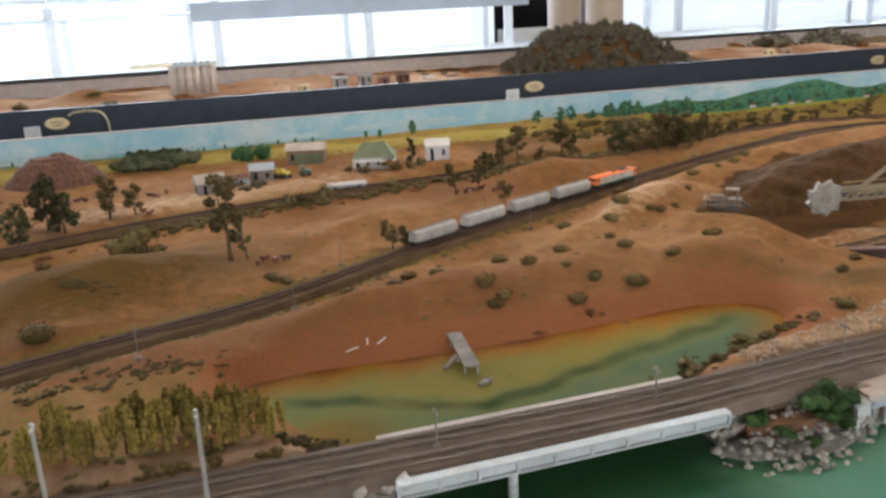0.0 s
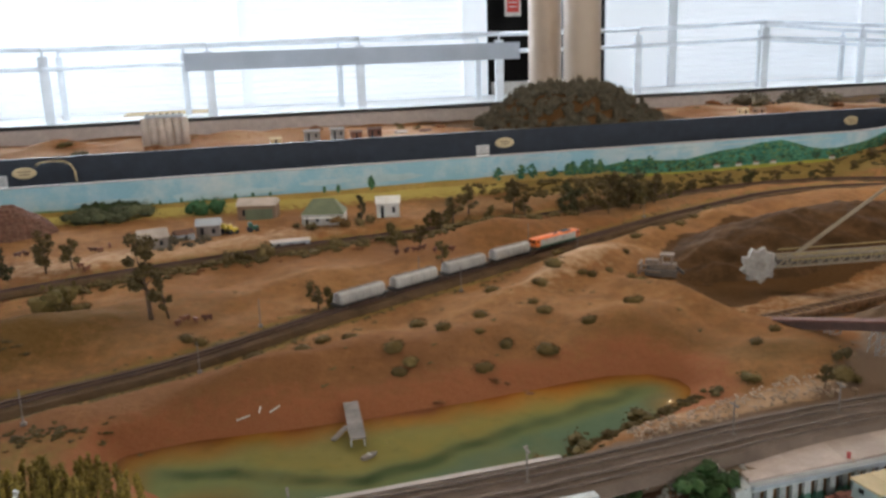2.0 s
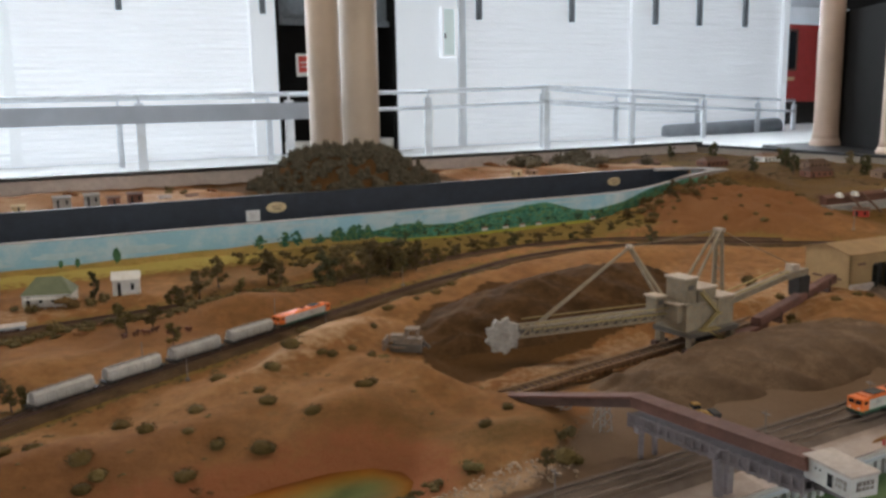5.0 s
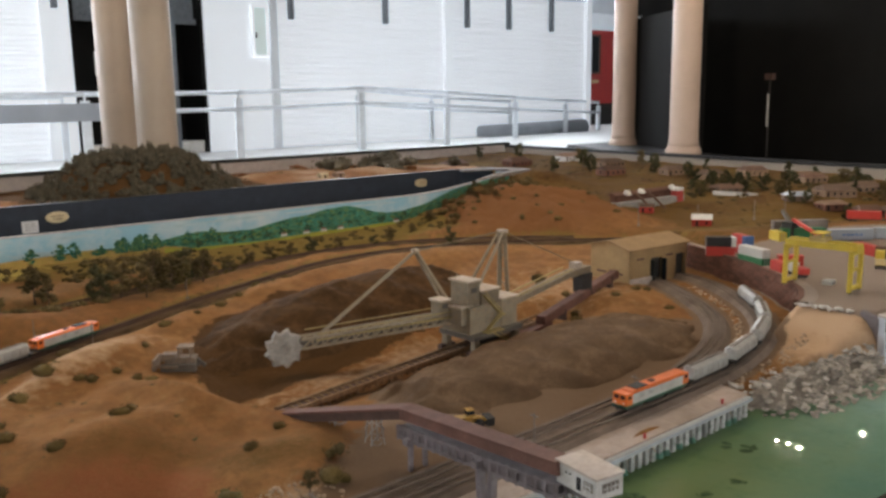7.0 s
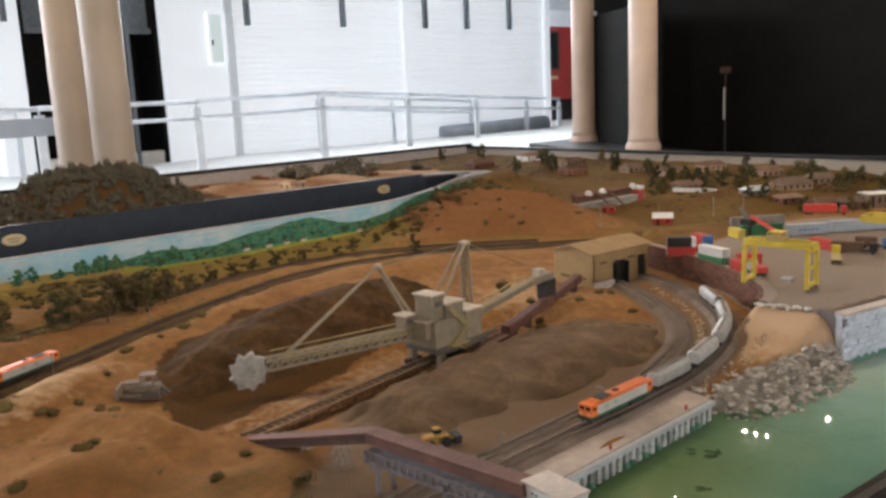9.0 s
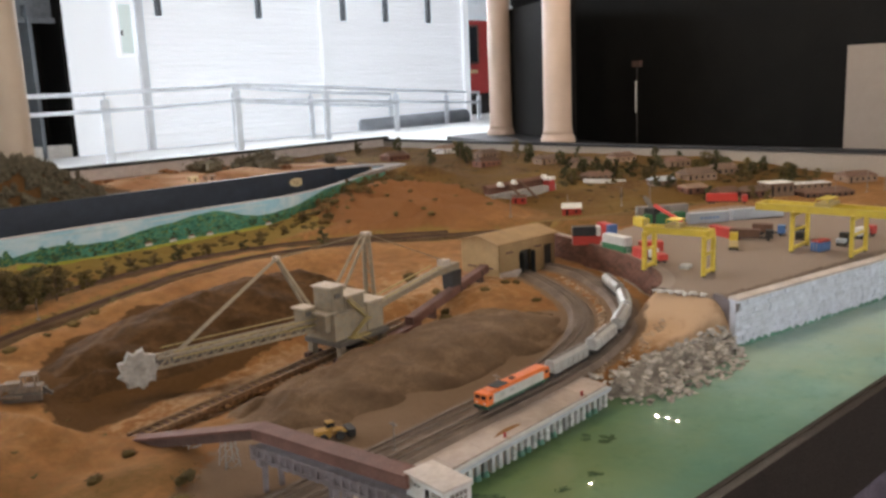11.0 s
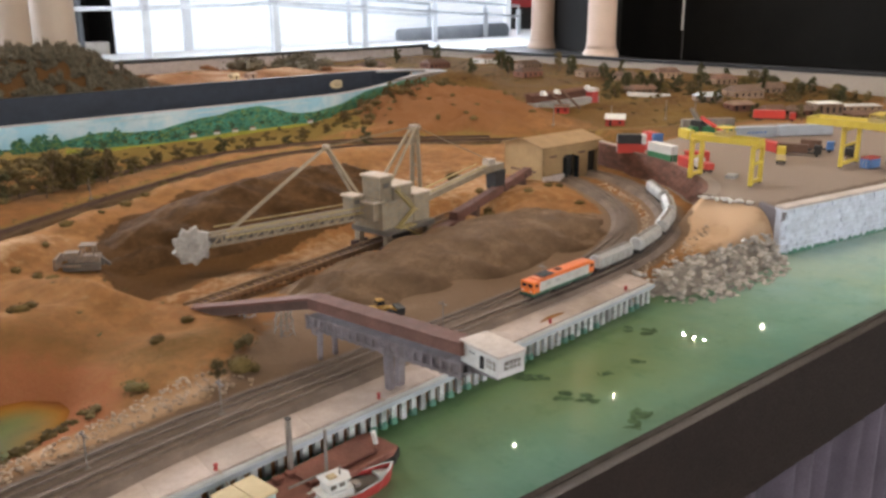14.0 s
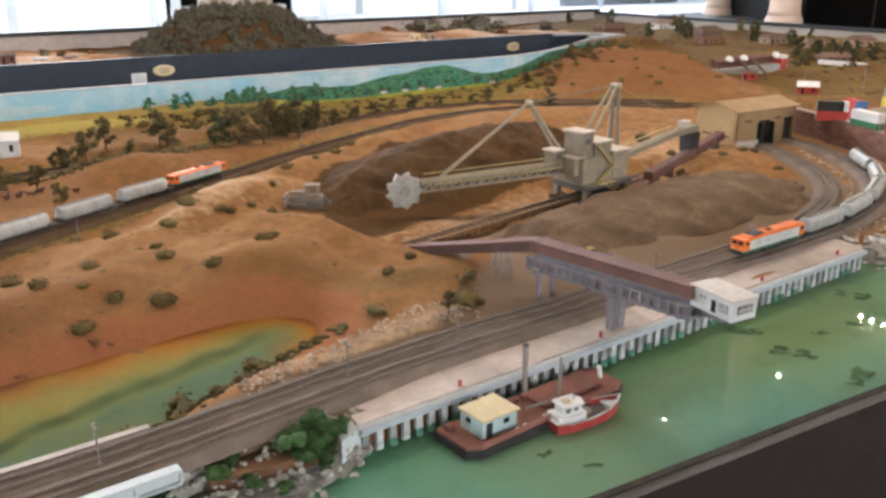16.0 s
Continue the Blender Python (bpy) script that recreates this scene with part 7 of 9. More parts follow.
# shrubs on the dunes
SH = "dusty olive shrub on the sand"
tree(1.165, 1.05, 0.036, GUMS, "small thin tree beside the railway rubble", group="trees by the gallery")
shrub(1.247, 1.112, 0.018, DARKS, "dark bush under the gallery", group="shrubs by the gallery", tall=1.3)
for x, y, s in ((0.854, 1.483, 0.020), (0.905, 1.385, 0.018), (1.03, 1.45, 0.017), (1.055, 1.475, 0.015), (0.67, 1.30, 0.021), (0.80, 1.335, 0.020), (0.735, 1.372, 0.018), (0.55, 1.35, 0.018), (0.525, 1.325, 0.018), (0.53, 1.395, 0.022), (0.64, 1.46, 0.022), (0.735, 1.525, 0.018), (0.61, 1.55, 0.024), (0.47, 1.50, 0.018), (0.81, 1.68, 0.018), (0.92, 1.67, 0.020), (0.985, 1.755, 0.019), (1.06, 1.71, 0.016), (1.13, 1.655, 0.018), (1.155, 1.655, 0.014), (1.51, 2.105, 0.018), (1.32, 2.0, 0.020), (1.69, 2.245, 0.018), (1.84, 2.36, 0.018), (0.372, 1.43, 0.022), (0.285, 1.405, 0.020), (0.30, 1.435, 0.012), (1.07, 1.93, 0.020), (1.16, 1.228, 0.017), (1.215, 1.07, 0.020), (1.23, 1.062, 0.014), (1.04, 1.72, 0.014), (0.98, 1.77, 0.016), (1.12, 1.745, 0.014), (1.25, 1.30, 0.014), (0.42, 1.545, 0.02), (0.70, 1.42, 0.012), (0.86, 1.56, 0.012), (1.22, 1.86, 0.013), (1.42, 2.04, 0.013), (1.60, 2.18, 0.013), (1.76, 2.31, 0.012),
                (2.43, 1.84, 0.028), (2.40, 1.80, 0.022), (2.44, 1.62, 0.018), (2.41, 1.52, 0.018), (2.56, 1.53, 0.016), (2.535, 1.55, 0.016), (2.45, 1.37, 0.016), (2.21, 1.48, 0.022), (2.36, 1.66, 0.016), (2.30, 1.57, 0.016), (-0.24, 1.47, 0.03), (-0.30, 1.90, 0.02), (-0.13, 2.03, 0.035), (-0.10, 1.91, 0.03), (-0.07, 1.90, 0.025), (0.165, 1.64, 0.02), (0.19, 1.63, 0.018)):
    shrub(x, y, s * 1.12, TUFTS, SH, tall=pr.uniform(0.7, 1.0))
for x, y, s in ((3.07, 2.37, 0.024), (3.10, 2.59, 0.03), (3.27, 2.9, 0.02), (3.48, 2.68, 0.025), (2.97, 2.85, 0.03), (3.3, 2.45, 0.02), (3.0, 2.5, 0.018), (2.85, 2.62, 0.018), (3.2, 2.62, 0.018), (3.4, 2.5, 0.016), (3.6, 2.75, 0.02), (3.35, 2.3, 0.02), (2.9, 2.36, 0.016)):
    shrub(x, y, s * 0.9, TUFTS, "dusty dark shrub on the orange hill", group="shrubs on the hill")
for k in range(22):
    a, q = pr.uniform(0, 6.28), math.sqrt(pr.random())
    shrub(3.28 + 0.42 * q * math.cos(a), 2.72 + 0.36 * q * math.sin(a), pr.uniform(0.008, 0.016), DARKS, "small dark tuft on the orange hill", group="shrubs on the hill")
for x, y, s in ((0.66, 1.0, 0.02), (0.72, 1.02, 0.022), (0.78, 1.035, 0.02), (0.69, 0.985, 0.016), (0.86, 1.075, 0.022), (0.90, 1.085, 0.02), (0.95, 1.12, 0.016), (1.0, 1.10, 0.014), (0.83, 1.06, 0.018), (1.06, 1.12, 0.016)):
    shrub(x, y - 0.008, s * pr.uniform(0.75, 1.15), DARKS, "olive shrub on the pond bank", z=max(land_at(x, y), POND_Z - 0.003), group="shrubs by the pond")
for x, y, z, s in ((0.80, 0.845, 1.062, 0.026), (0.83, 0.835, 1.055, 0.022), (0.84, 0.865, 1.066, 0.022), (0.74, 0.815, 1.045, 0.016), (0.71, 0.835, 1.058, 0.018), (0.77, 0.80, 1.035, 0.014), (0.87, 0.85, 1.062, 0.014), (0.82, 0.85, 1.06, 0.024), (0.85, 0.845, 1.058, 0.024), (0.81, 0.825, 1.05, 0.02), (0.835, 0.82, 1.045, 0.02), (0.73, 0.85, 1.06, 0.012)):
    shrub(x, y, s * 0.78, IVIES, "bright green moss bush on the rocks", z=z, group="moss on the rocks")
solid("bank_earth", Geo().prism([(0.70, 0.838), (0.76, 0.822), (0.84, 0.825), (0.88, 0.855), (0.88, 0.885), (0.72, 0.878)], 1.0, 1.056), M_REDEARTH, "reddish earth between the bank rocks", "earth", kind="structure")


shrub(-0.13, 1.92, 0.055, DARKS, "large round olive bush above the brown hill", tall=1.0)

for x, y, q in ((0.50, 2.47, 0.020), (0.60, 2.475, 0.024), (0.655, 2.47, 0.018), (0.69, 2.49, 0.020), (0.46, 2.50, 0.014), (0.30, 2.20, 0.024), (0.36, 2.215, 0.028), (0.26, 2.18, 0.022), (0.55, 2.27, 0.024), (0.62, 2.29, 0.02), (0.88, 2.33, 0.026), (0.95, 2.34, 0.03), (1.02, 2.36, 0.022)):
    shrub(x, y, q, BROWNS, "brown olive bush beside the rear track", group="bushes along the rear track", tall=1.1)

hr = random.Random(61)
for k in range(58):
    x = hr.uniform(2.75, 3.85) if k < 40 else hr.uniform(3.2, 3.7)
    y = float(backdrop_y(x)) - hr.uniform(0.04, 0.34)
    shrub(x, y, hr.uniform(0.014, 0.030), BROWNS, "dark brown bush on the hill flank by the backdrop", group="shrubs on the hill", tall=hr.uniform(0.9, 1.5))

# willows
def willow_mesh(seed):
    r = random.Random(seed)
    bm = bmesh.new()
    for k in range(16):
        a, w = r.uniform(0, 6.28), r.uniform(0.05, 0.30)
        x, y = math.cos(a) * w, math.sin(a) * w
        top = r.uniform(0.75, 1.0)
        for j in range(9):
            z = top - j * r.uniform(0.06, 0.095)
            if z < 0.05:
                break
            clump(bm, (x * (1 + 0.05 * j), y * (1 + 0.05 * j), z), 0.07, r, 0.055, 7, 1.4)
    return to_mesh(bm, "crown", M_WILLOW)


WILLOWS = [willow_mesh(k) for k in range(4)]
wt = Geo().rod((0, 0, -0.02), (0.02, 0, 0.8), 0.02, 6, 0.010).mesh("trunk", M_TRUNK, True)
for x, y, h in ((-0.30, 1.01, 0.055), (-0.26, 0.985, 0.06), (-0.22, 1.0, 0.062), (-0.175, 0.98, 0.058), (-0.135, 0.995, 0.064), (-0.10, 0.985, 0.058), (-0.065, 1.0, 0.066), (-0.02, 1.0, 0.068), (0.02, 1.01, 0.066), (0.05, 0.995, 0.06), (0.085, 1.005, 0.058), (0.115, 0.99, 0.05), (0.0, 1.05, 0.06), (-0.05, 1.05, 0.058), (0.06, 1.05, 0.055), (-0.15, 1.05, 0.055), (-0.36, 1.0, 0.06)):
    t = thing("willow", "drooping yellow green willow on the sandy bank", "tree", place(x, y, land_at(x, y), pr.uniform(0, 360), h), "willows on the bank")
    part("trunk", wt, None, t)
    part("crown", pr.choice(WILLOWS), None, t)


# ---- poles ----
def pole(x, y, h, label, thick=0.0022, arm=True, material=M_TIMBER, z=None):
    z = land_at(x, y) if z is None else z
    t = thing("line_pole", label, "pole", Matrix.Translation((x, y, z)), "poles beside the railway")
    part("pole", Geo().rod((0, 0, -0.01), (0, 0, h), thick, 8, thick * 0.8), material, t)
    part("foot", Geo().box((0, 0, 0.002), (0.008, 0.008, 0.006)), M_TIMBER, t)
    if arm:
        part("crossarm", Geo().box((0, 0, h - 0.006), (0.003, 0.018, 0.002)), material, t)
    return t


for x, y, h in ((-0.135, 0.905, 0.125), (0.033, 0.845, 0.14)):
    pole(x, y - 0.03, h, "pale grey power pole with a small crossarm", 0.0028, True, M_SILVER)
for x, y in ((0.30, 0.882), (0.60, 0.894), (0.93, 0.945), (1.12, 0.962), (1.55, 0.975), (1.83, 0.99)):
    pole(x, y, 0.055, "thin dark catenary pole between the tracks", 0.0013, True, M_TIMBER, z=float(track_z(x)) - 0.006)
for x, y in ((-0.07, 1.31), (0.19, 1.475), (0.77, 1.79), (0.70, 1.915), (0.31, 1.70), (1.15, 2.0), (1.05, 2.1), (1.5, 2.3)):
    pole(x, y, 0.06, "thin pale pole beside the main line", 0.0011, False, M_TIMBER)
for x, y in ((3.3, 2.15), (3.55, 2.05), (3.8, 1.95), (3.95, 1.9), (4.7, 1.25), (4.78, 1.2), (4.86, 1.3), (4.6, 1.35)):
    pole(x, y, 0.08, "thin grey pole by the town line", 0.0018, False, M_TIMBER)


# ---- trains ----
def bogie(parent, x, material=M_UNDER):
    b = part("bogie", Geo().box((x, 0, 0.0075), (0.030, 0.018, 0.006)).box((x, 0.0115, 0.007), (0.030, 0.002, 0.005)).box((x, -0.0115, 0.007), (0.030, 0.002, 0.005)), material, parent, "black bogie")
    for dx in (-0.0105, 0.0105):
        for sy in (-0.009, 0.009):
            part("wheel", Geo().rod((x + dx, sy - 0.001, 0.0055), (x + dx, sy + 0.001, 0.0055), 0.0055, 12), M_STEEL, b)


def hopper(at, group, size=0.93):
    t = thing("hopper_wagon", "weathered silver grey bulk hopper wagon", "wagon", at @ Matrix.Diagonal((size, size * 0.97, size * 0.84, 1)), group)
    L = 0.166
    body = [(-0.0165, 0.019), (-0.0170, 0.030), (-0.0150, 0.042), (-0.006, 0.0475), (0.006, 0.0475), (0.0150, 0.042), (0.0170, 0.030), (0.0165, 0.019), (0.010, 0.011), (-0.010, 0.011)]
    g = Geo()
    n = len(body)
    st = []
    for x, k, lift in ((-0.072, 0.80, 0.006), (-0.066, 1.0, 0.0), (0.066, 1.0, 0.0), (0.072, 0.80, 0.006)):
        st.append([(x, y * k, z + (lift if z < 0.02 else 0)) for y, z in body])
    g.add([p for s in st for p in s], [(j * n + k, j * n + (k + 1) % n, (j + 1) * n + (k + 1) % n, (j + 1) * n + k) for j in range(3) for k in range(n)] + [tuple(range(n))[::-1], tuple(range(3 * n, 4 * n))])
    part("body", g, M_SILVER, t)
    for x in (-0.044, -0.022, 0.0, 0.022, 0.044):
        for s in (-1, 1):
            part("rib", Geo().box((x, s * 0.0172, 0.0275), (0.0016, 0.0016, 0.020)), M_SILVER, t)
    part("roof_walk", Geo().box((0, 0, 0.0495), (0.136, 0.009, 0.0014)), M_TIMBER, t, "brown roof walkway")
    for x in (-0.05, -0.025, 0.0, 0.025, 0.05):
        part("hatch", Geo().box((x, 0, 0.0505), (0.012, 0.007, 0.0025)), M_TIMBER, t)
    part("underframe", Geo().box((0, 0, 0.0125), (0.162, 0.020, 0.003)), M_UNDER, t)
    for s in (-1, 1):
        part("end_platform", Geo().box((s * 0.078, 0, 0.015), (0.012, 0.030, 0.002)), M_UNDER, t)
        part("end_ladder", Geo().beam((s * 0.074, 0.012, 0.016), (s * 0.072, 0.010, 0.042), 0.0022), M_WHITE, t, "pale end ladder")
        part("coupler", Geo().box((s * 0.086, 0, 0.011), (0.010, 0.004, 0.003)), M_UNDER, t)
    for x in (-0.035, 0.0, 0.035):
        part("discharge_chute", Geo().box((x, 0, 0.009), (0.020, 0.016, 0.008), taper=1.3), M_UNDER, t)
    bogie(t, -0.060)
    bogie(t, 0.060)
    return t


def loco(at, group, size=0.93):
    t = thing("diesel_locomotive", "orange and grey diesel locomotive with a green sill", "locomotive", at @ Matrix.Diagonal((size, size * 0.97, size * 0.84, 1)), group)
    part("body", Geo().box((-0.006, 0, 0.030), (0.172, 0.0325, 0.024)), M_LOCOGREY, t, "pale grey body side")
    part("sill", Geo().box((0, 0, 0.0155), (0.204, 0.0335, 0.006)), M_GREEN, t, "dark green sill")
    part("roof", Geo().profile([(-0.0165, 0.042), (0.0165, 0.042), (0.013, 0.0485), (-0.013, 0.0485)], -0.094, 0.080), M_ORANGE, t, "orange roof")
    for s, x in ((1, 0.089), (-1, -0.098)):
        c = part("cab", Geo().prism([(x - 0.010, -0.0165), (x + 0.010, -0.0165), (x + 0.010, 0.0165), (x - 0.010, 0.0165)], 0.0185, 0.046), M_ORANGE, t, "orange cab")
        part("windscreen", Geo().box((x + s * 0.0105, -0.0075, 0.0375), (0.001, 0.011, 0.008)), M_GLASS, c, "dark windscreen")
        part("windscreen", Geo().box((x + s * 0.0105, 0.0075, 0.0375), (0.001, 0.011, 0.008)), M_GLASS, c, "dark windscreen")
        for sy in (-1, 1):
            part("side_window", Geo().box((x, sy * 0.0168, 0.0365), (0.009, 0.001, 0.007)), M_GLASS, c, "dark side window")
            part("headlight", Geo().box((x + s * 0.0107, sy * 0.010, 0.024), (0.001, 0.004, 0.003)), M_WHITE, c, "pale headlight")
        part("buffer_beam", Geo().box((x + s * 0.0115, 0, 0.014), (0.003, 0.030, 0.007)), M_UNDER, c)
        part("coupler", Geo().box((x + s * 0.015, 0, 0.011), (0.008, 0.004, 0.003)), M_UNDER, t)
    part("radiator", Geo().box((0.045, 0, 0.0495), (0.036, 0.024, 0.003)), M_UNDER, t, "dark roof radiator")
    part("exhaust", Geo().box((0.0, 0, 0.050), (0.012, 0.010, 0.004)), M_RUSTDARK, t)
    for x in (-0.05, -0.02, 0.02, 0.05):
        for sy in (-1, 1):
            part("grille", Geo().box((x, sy * 0.0166, 0.033), (0.014, 0.0008, 0.010)), M_SILVER, t, "grey side grille")
    part("fuel_tank", Geo().box((0, 0, 0.009), (0.052, 0.026, 0.010)), M_UNDER, t)
    for x in (-0.066, 0.066):
        b = part("bogie", Geo().box((x, 0, 0.0075), (0.046, 0.018, 0.006)).box((x, 0.0125, 0.007), (0.048, 0.002, 0.006)).box((x, -0.0125, 0.007), (0.048, 0.002, 0.006)), M_UNDER, t, "black three axle bogie")
        for dx in (-0.016, 0.0, 0.016):
            for sy in (-0.009, 0.009):
                part("wheel", Geo().rod((x + dx, sy - 0.001, 0.006), (x + dx, sy + 0.001, 0.006), 0.006, 12), M_STEEL, b)
    return t


def on_track(line, level, where, length):
    """The pose of a vehicle whose middle is so far along the line."""
    run = [0.0]
    for a, b in zip(line, line[1:]):
        run.append(run[-1] + (b - a).length)
    def at(s):
        k = int(np.searchsorted(run, s)) - 1
        k = max(0, min(k, len(line) - 2))
        return line[k].lerp(line[k + 1], (s - run[k]) / max(1e-6, run[k + 1] - run[k]))
    a, b = at(where - length * 0.35), at(where + length * 0.35)
    m = (a + b) / 2
    return Matrix.Translation((m.x, m.y, float(level(m.x)) + 0.003)) @ Matrix.Rotation(math.atan2(b.y - a.y, b.x - a.x), 4, "Z")


def arc_at(line, x):
    s = 0.0
    for a, b in zip(line, line[1:]):
        if b.x >= x:
            return s
        s += (b - a).length
    return s


s0 = arc_at(TRACK_A, 1.76)
loco(on_track(TRACK_A, track_z, s0 + 0.105, 0.2) @ Matrix.Rotation(math.pi, 4, "Z"), "train on the harbour line")
for k in range(5):
    hopper(on_track(TRACK_A, track_z, s0 + 0.105 + 0.192 + 0.170 * k, 0.166), "train on the harbour line")
s1 = arc_at(TRACK_C, 1.19)
loco(on_track(TRACK_C, back_z, s1 - 0.092, 0.18), "train on the main line", 0.84)
for k in range(4):
    hopper(on_track(TRACK_C, back_z, s1 - 0.092 - 0.173 - 0.157 * k, 0.155), "train on the main line", 0.87)

# ---- barge and fishing boat ----
barge = thing("work_barge", "flat red decked work barge moored at the quay", "barge", place(1.130, 0.795, WATER_Z, 4))
part("hull", Geo().prism([(-0.145, -0.030), (-0.125, -0.042), (0.125, -0.040), (0.145, -0.028), (0.145, 0.030), (0.13, 0.036), (-0.145, 0.034)], -0.004, 0.012), M_UNDER, barge, "dark hull")
part("deck", Geo().prism([(-0.143, -0.029), (-0.124, -0.040), (0.124, -0.038), (0.143, -0.027), (0.143, 0.029), (0.128, 0.034), (-0.143, 0.032)], 0.012, 0.015), M_DECKRED, barge, "faded red deck")
part("bulwark", Geo().beam((-0.125, -0.0405, 0.018), (0.125, -0.0385, 0.018), 0.002, 0.007), M_DECKRED, barge)
part("cargo_coaming", Geo().box((0.055, 0.004, 0.018), (0.11, 0.045, 0.005)), M_DECKRED, barge)
for x in (-0.02, 0.0, -0.13):
    part("deck_block", Geo().box((x, 0.02, 0.019), (0.012, 0.01, 0.006)), M_DECKRED, barge)
part("vent_post", Geo().rod((0.128, 0.0, 0.015), (0.124, 0.0, 0.034), 0.0035, 8), M_WHITE, barge, "white vent post")
for x in (-0.062, -0.048):
    part("life_ring", Geo().lathe([(0.0045, 0.0), (0.0045, 0.0016)], 12, (x, -0.034, 0.015)), M_WHITE, barge, "white life ring")
hut = thing("deck_hut", "pale blue barge hut with a straw coloured roof", "hut", place(1.045, 0.785, WATER_Z + 0.015, 4))
part("wall", Geo().box((0, 0, 0.012), (0.056, 0.044, 0.024)), M_HUTBLUE, hut)
part("roof", Geo().box((-0.015, 0, 0.0255), (0.030, 0.050, 0.003)), M_STRAW, hut, "faded straw roof")
part("roof", Geo().box((0.0155, 0, 0.0255), (0.029, 0.050, 0.003)), M_STRAW, hut, "faded straw roof")
part("door", Geo().box((-0.018, -0.0225, 0.010), (0.009, 0.002, 0.019)), M_TIMBERSHADE, hut)
part("window", Geo().box((0.010, -0.0225, 0.015), (0.008, 0.002, 0.006)), M_GLASS, hut)
part("window", Geo().box((-0.0285, 0.006, 0.016), (0.002, 0.008, 0.006)), M_GLASS, hut)
t = thing("mooring_mast", "dark square mast standing on the barge beside the quay", "mast", place(1.132, 0.8195, WATER_Z + 0.015, 4))
part("pole", Geo().box((0, 0, 0.038), (0.0055, 0.0055, 0.076)), M_TIMBER, t)
part("cap", Geo().box((0, 0, 0.077), (0.0065, 0.0065, 0.002)), M_UNDER, t)
t = thing("derrick", "thin grey derrick post on the barge", "derrick", place(1.155, 0.775, WATER_Z + 0.015, 0))
part("post", Geo().rod((0, 0, 0), (0, 0, 0.07), 0.0022, 8), M_TIMBER, t)
part("boom", Geo().rod((0, 0, 0.012), (-0.05, 0.01, 0.006), 0.0018, 6), M_TIMBER, t)
boat = thing("fishing_boat", "small red hulled fishing boat with a white wheelhouse", "boat", place(1.172, 0.745, WATER_Z, -5))
outline = [(-0.055, -0.017), (-0.035, -0.0215), (0.0, -0.022), (0.03, -0.018), (0.05, -0.009), (0.062, 0.0), (0.05, 0.009), (0.03, 0.018), (0.0, 0.022), (-0.035, 0.0215), (-0.055, 0.017)]
n = len(outline)
sheer = [0.016, 0.0145, 0.0145, 0.017, 0.021, 0.024, 0.021, 0.017, 0.0145, 0.0145, 0.016]
g = Geo().add([(x * 0.9, y * 0.72, -0.006) for x, y in outline] + [(x, y, z) for (x, y), z in zip(outline, sheer)] + [(x * 0.94, y * 0.88, z) for (x, y), z in zip(outline, sheer)] + [(x * 0.94, y * 0.88, 0.010) for x, y in outline],
              [f for k in range(n) for f in ((k, (k + 1) % n, n + (k + 1) % n, n + k), (n + k, n + (k + 1) % n, 2 * n + (k + 1) % n, 2 * n + k), (2 * n + k, 2 * n + (k + 1) % n, 3 * n + (k + 1) % n, 3 * n + k))] + [tuple(range(n))[::-1]])
part("hull", g, M_HULLRED, boat, "red hull")
part("gunwale", Geo().add([(x * 1.01, y * 1.02, z + 0.0006) for (x, y), z in zip(outline, sheer)] + [(x * 0.93, y * 0.86, z + 0.0006) for (x, y), z in zip(outline, sheer)], [(k, (k + 1) % n, n + (k + 1) % n, n + k) for k in range(n)]), M_PILE, boat, "pale worn gunwale")
part("deck", Geo().prism([(x * 0.93, y * 0.86) for x, y in outline], 0.0095, 0.0105), M_TIMBER, boat, "grey deck")
h = part("wheelhouse", Geo().prism([(-0.050, -0.014), (-0.008, -0.0155), (-0.004, 0.0), (-0.008, 0.0155), (-0.050, 0.014)], 0.010, 0.022), M_WHITE, boat, "white wheelhouse")
part("upper_house", Geo().prism([(-0.040, -0.0105), (-0.014, -0.0115), (-0.010, 0.0), (-0.014, 0.0115), (-0.040, 0.0105)], 0.022, 0.034), M_WHITE, h)
part("roof", Geo().prism([(-0.043, -0.0135), (-0.011, -0.0145), (-0.006, 0.0), (-0.011, 0.0145), (-0.043, 0.0135)], 0.034, 0.0365), M_WHITE, h)
for y in (-0.0058, 0.0058):
    part("window", Geo().box((-0.0112, y, 0.0295), (0.003, 0.006, 0.005)), M_TIMBER, h, "dull front window")
for x in (-0.034, -0.022):
    part("window", Geo().box((x, -0.0115, 0.0295), (0.007, 0.0016, 0.005)), M_TIMBER, h, "dull side window")
part("hatch", Geo().box((-0.030, 0.0, 0.0378), (0.010, 0.009, 0.003)), M_STRAW, h)
part("hold", Geo().prism([(0.0, -0.0125), (0.028, -0.0105), (0.034, 0.0), (0.028, 0.0105), (0.0, 0.0125)], 0.0105, 0.0125), M_RECLAIMDARK, boat, "dark fish hold")
part("foredeck", Geo().prism([(0.036, -0.011), (0.048, -0.007), (0.057, 0.0), (0.048, 0.007), (0.036, 0.011)], 0.012, 0.0165), M_PILE, boat)
part("winch", Geo().box((0.004, 0, 0.014), (0.008, 0.012, 0.007)), M_TIMBER, boat)
part("mast", Geo().rod((-0.018, 0, 0.036), (-0.018, 0, 0.048), 0.001, 6), M_TIMBER, boat)
part("cleat", Geo().box((-0.05, 0.0, 0.014), (0.006, 0.016, 0.005)), M_WHITE, boat)
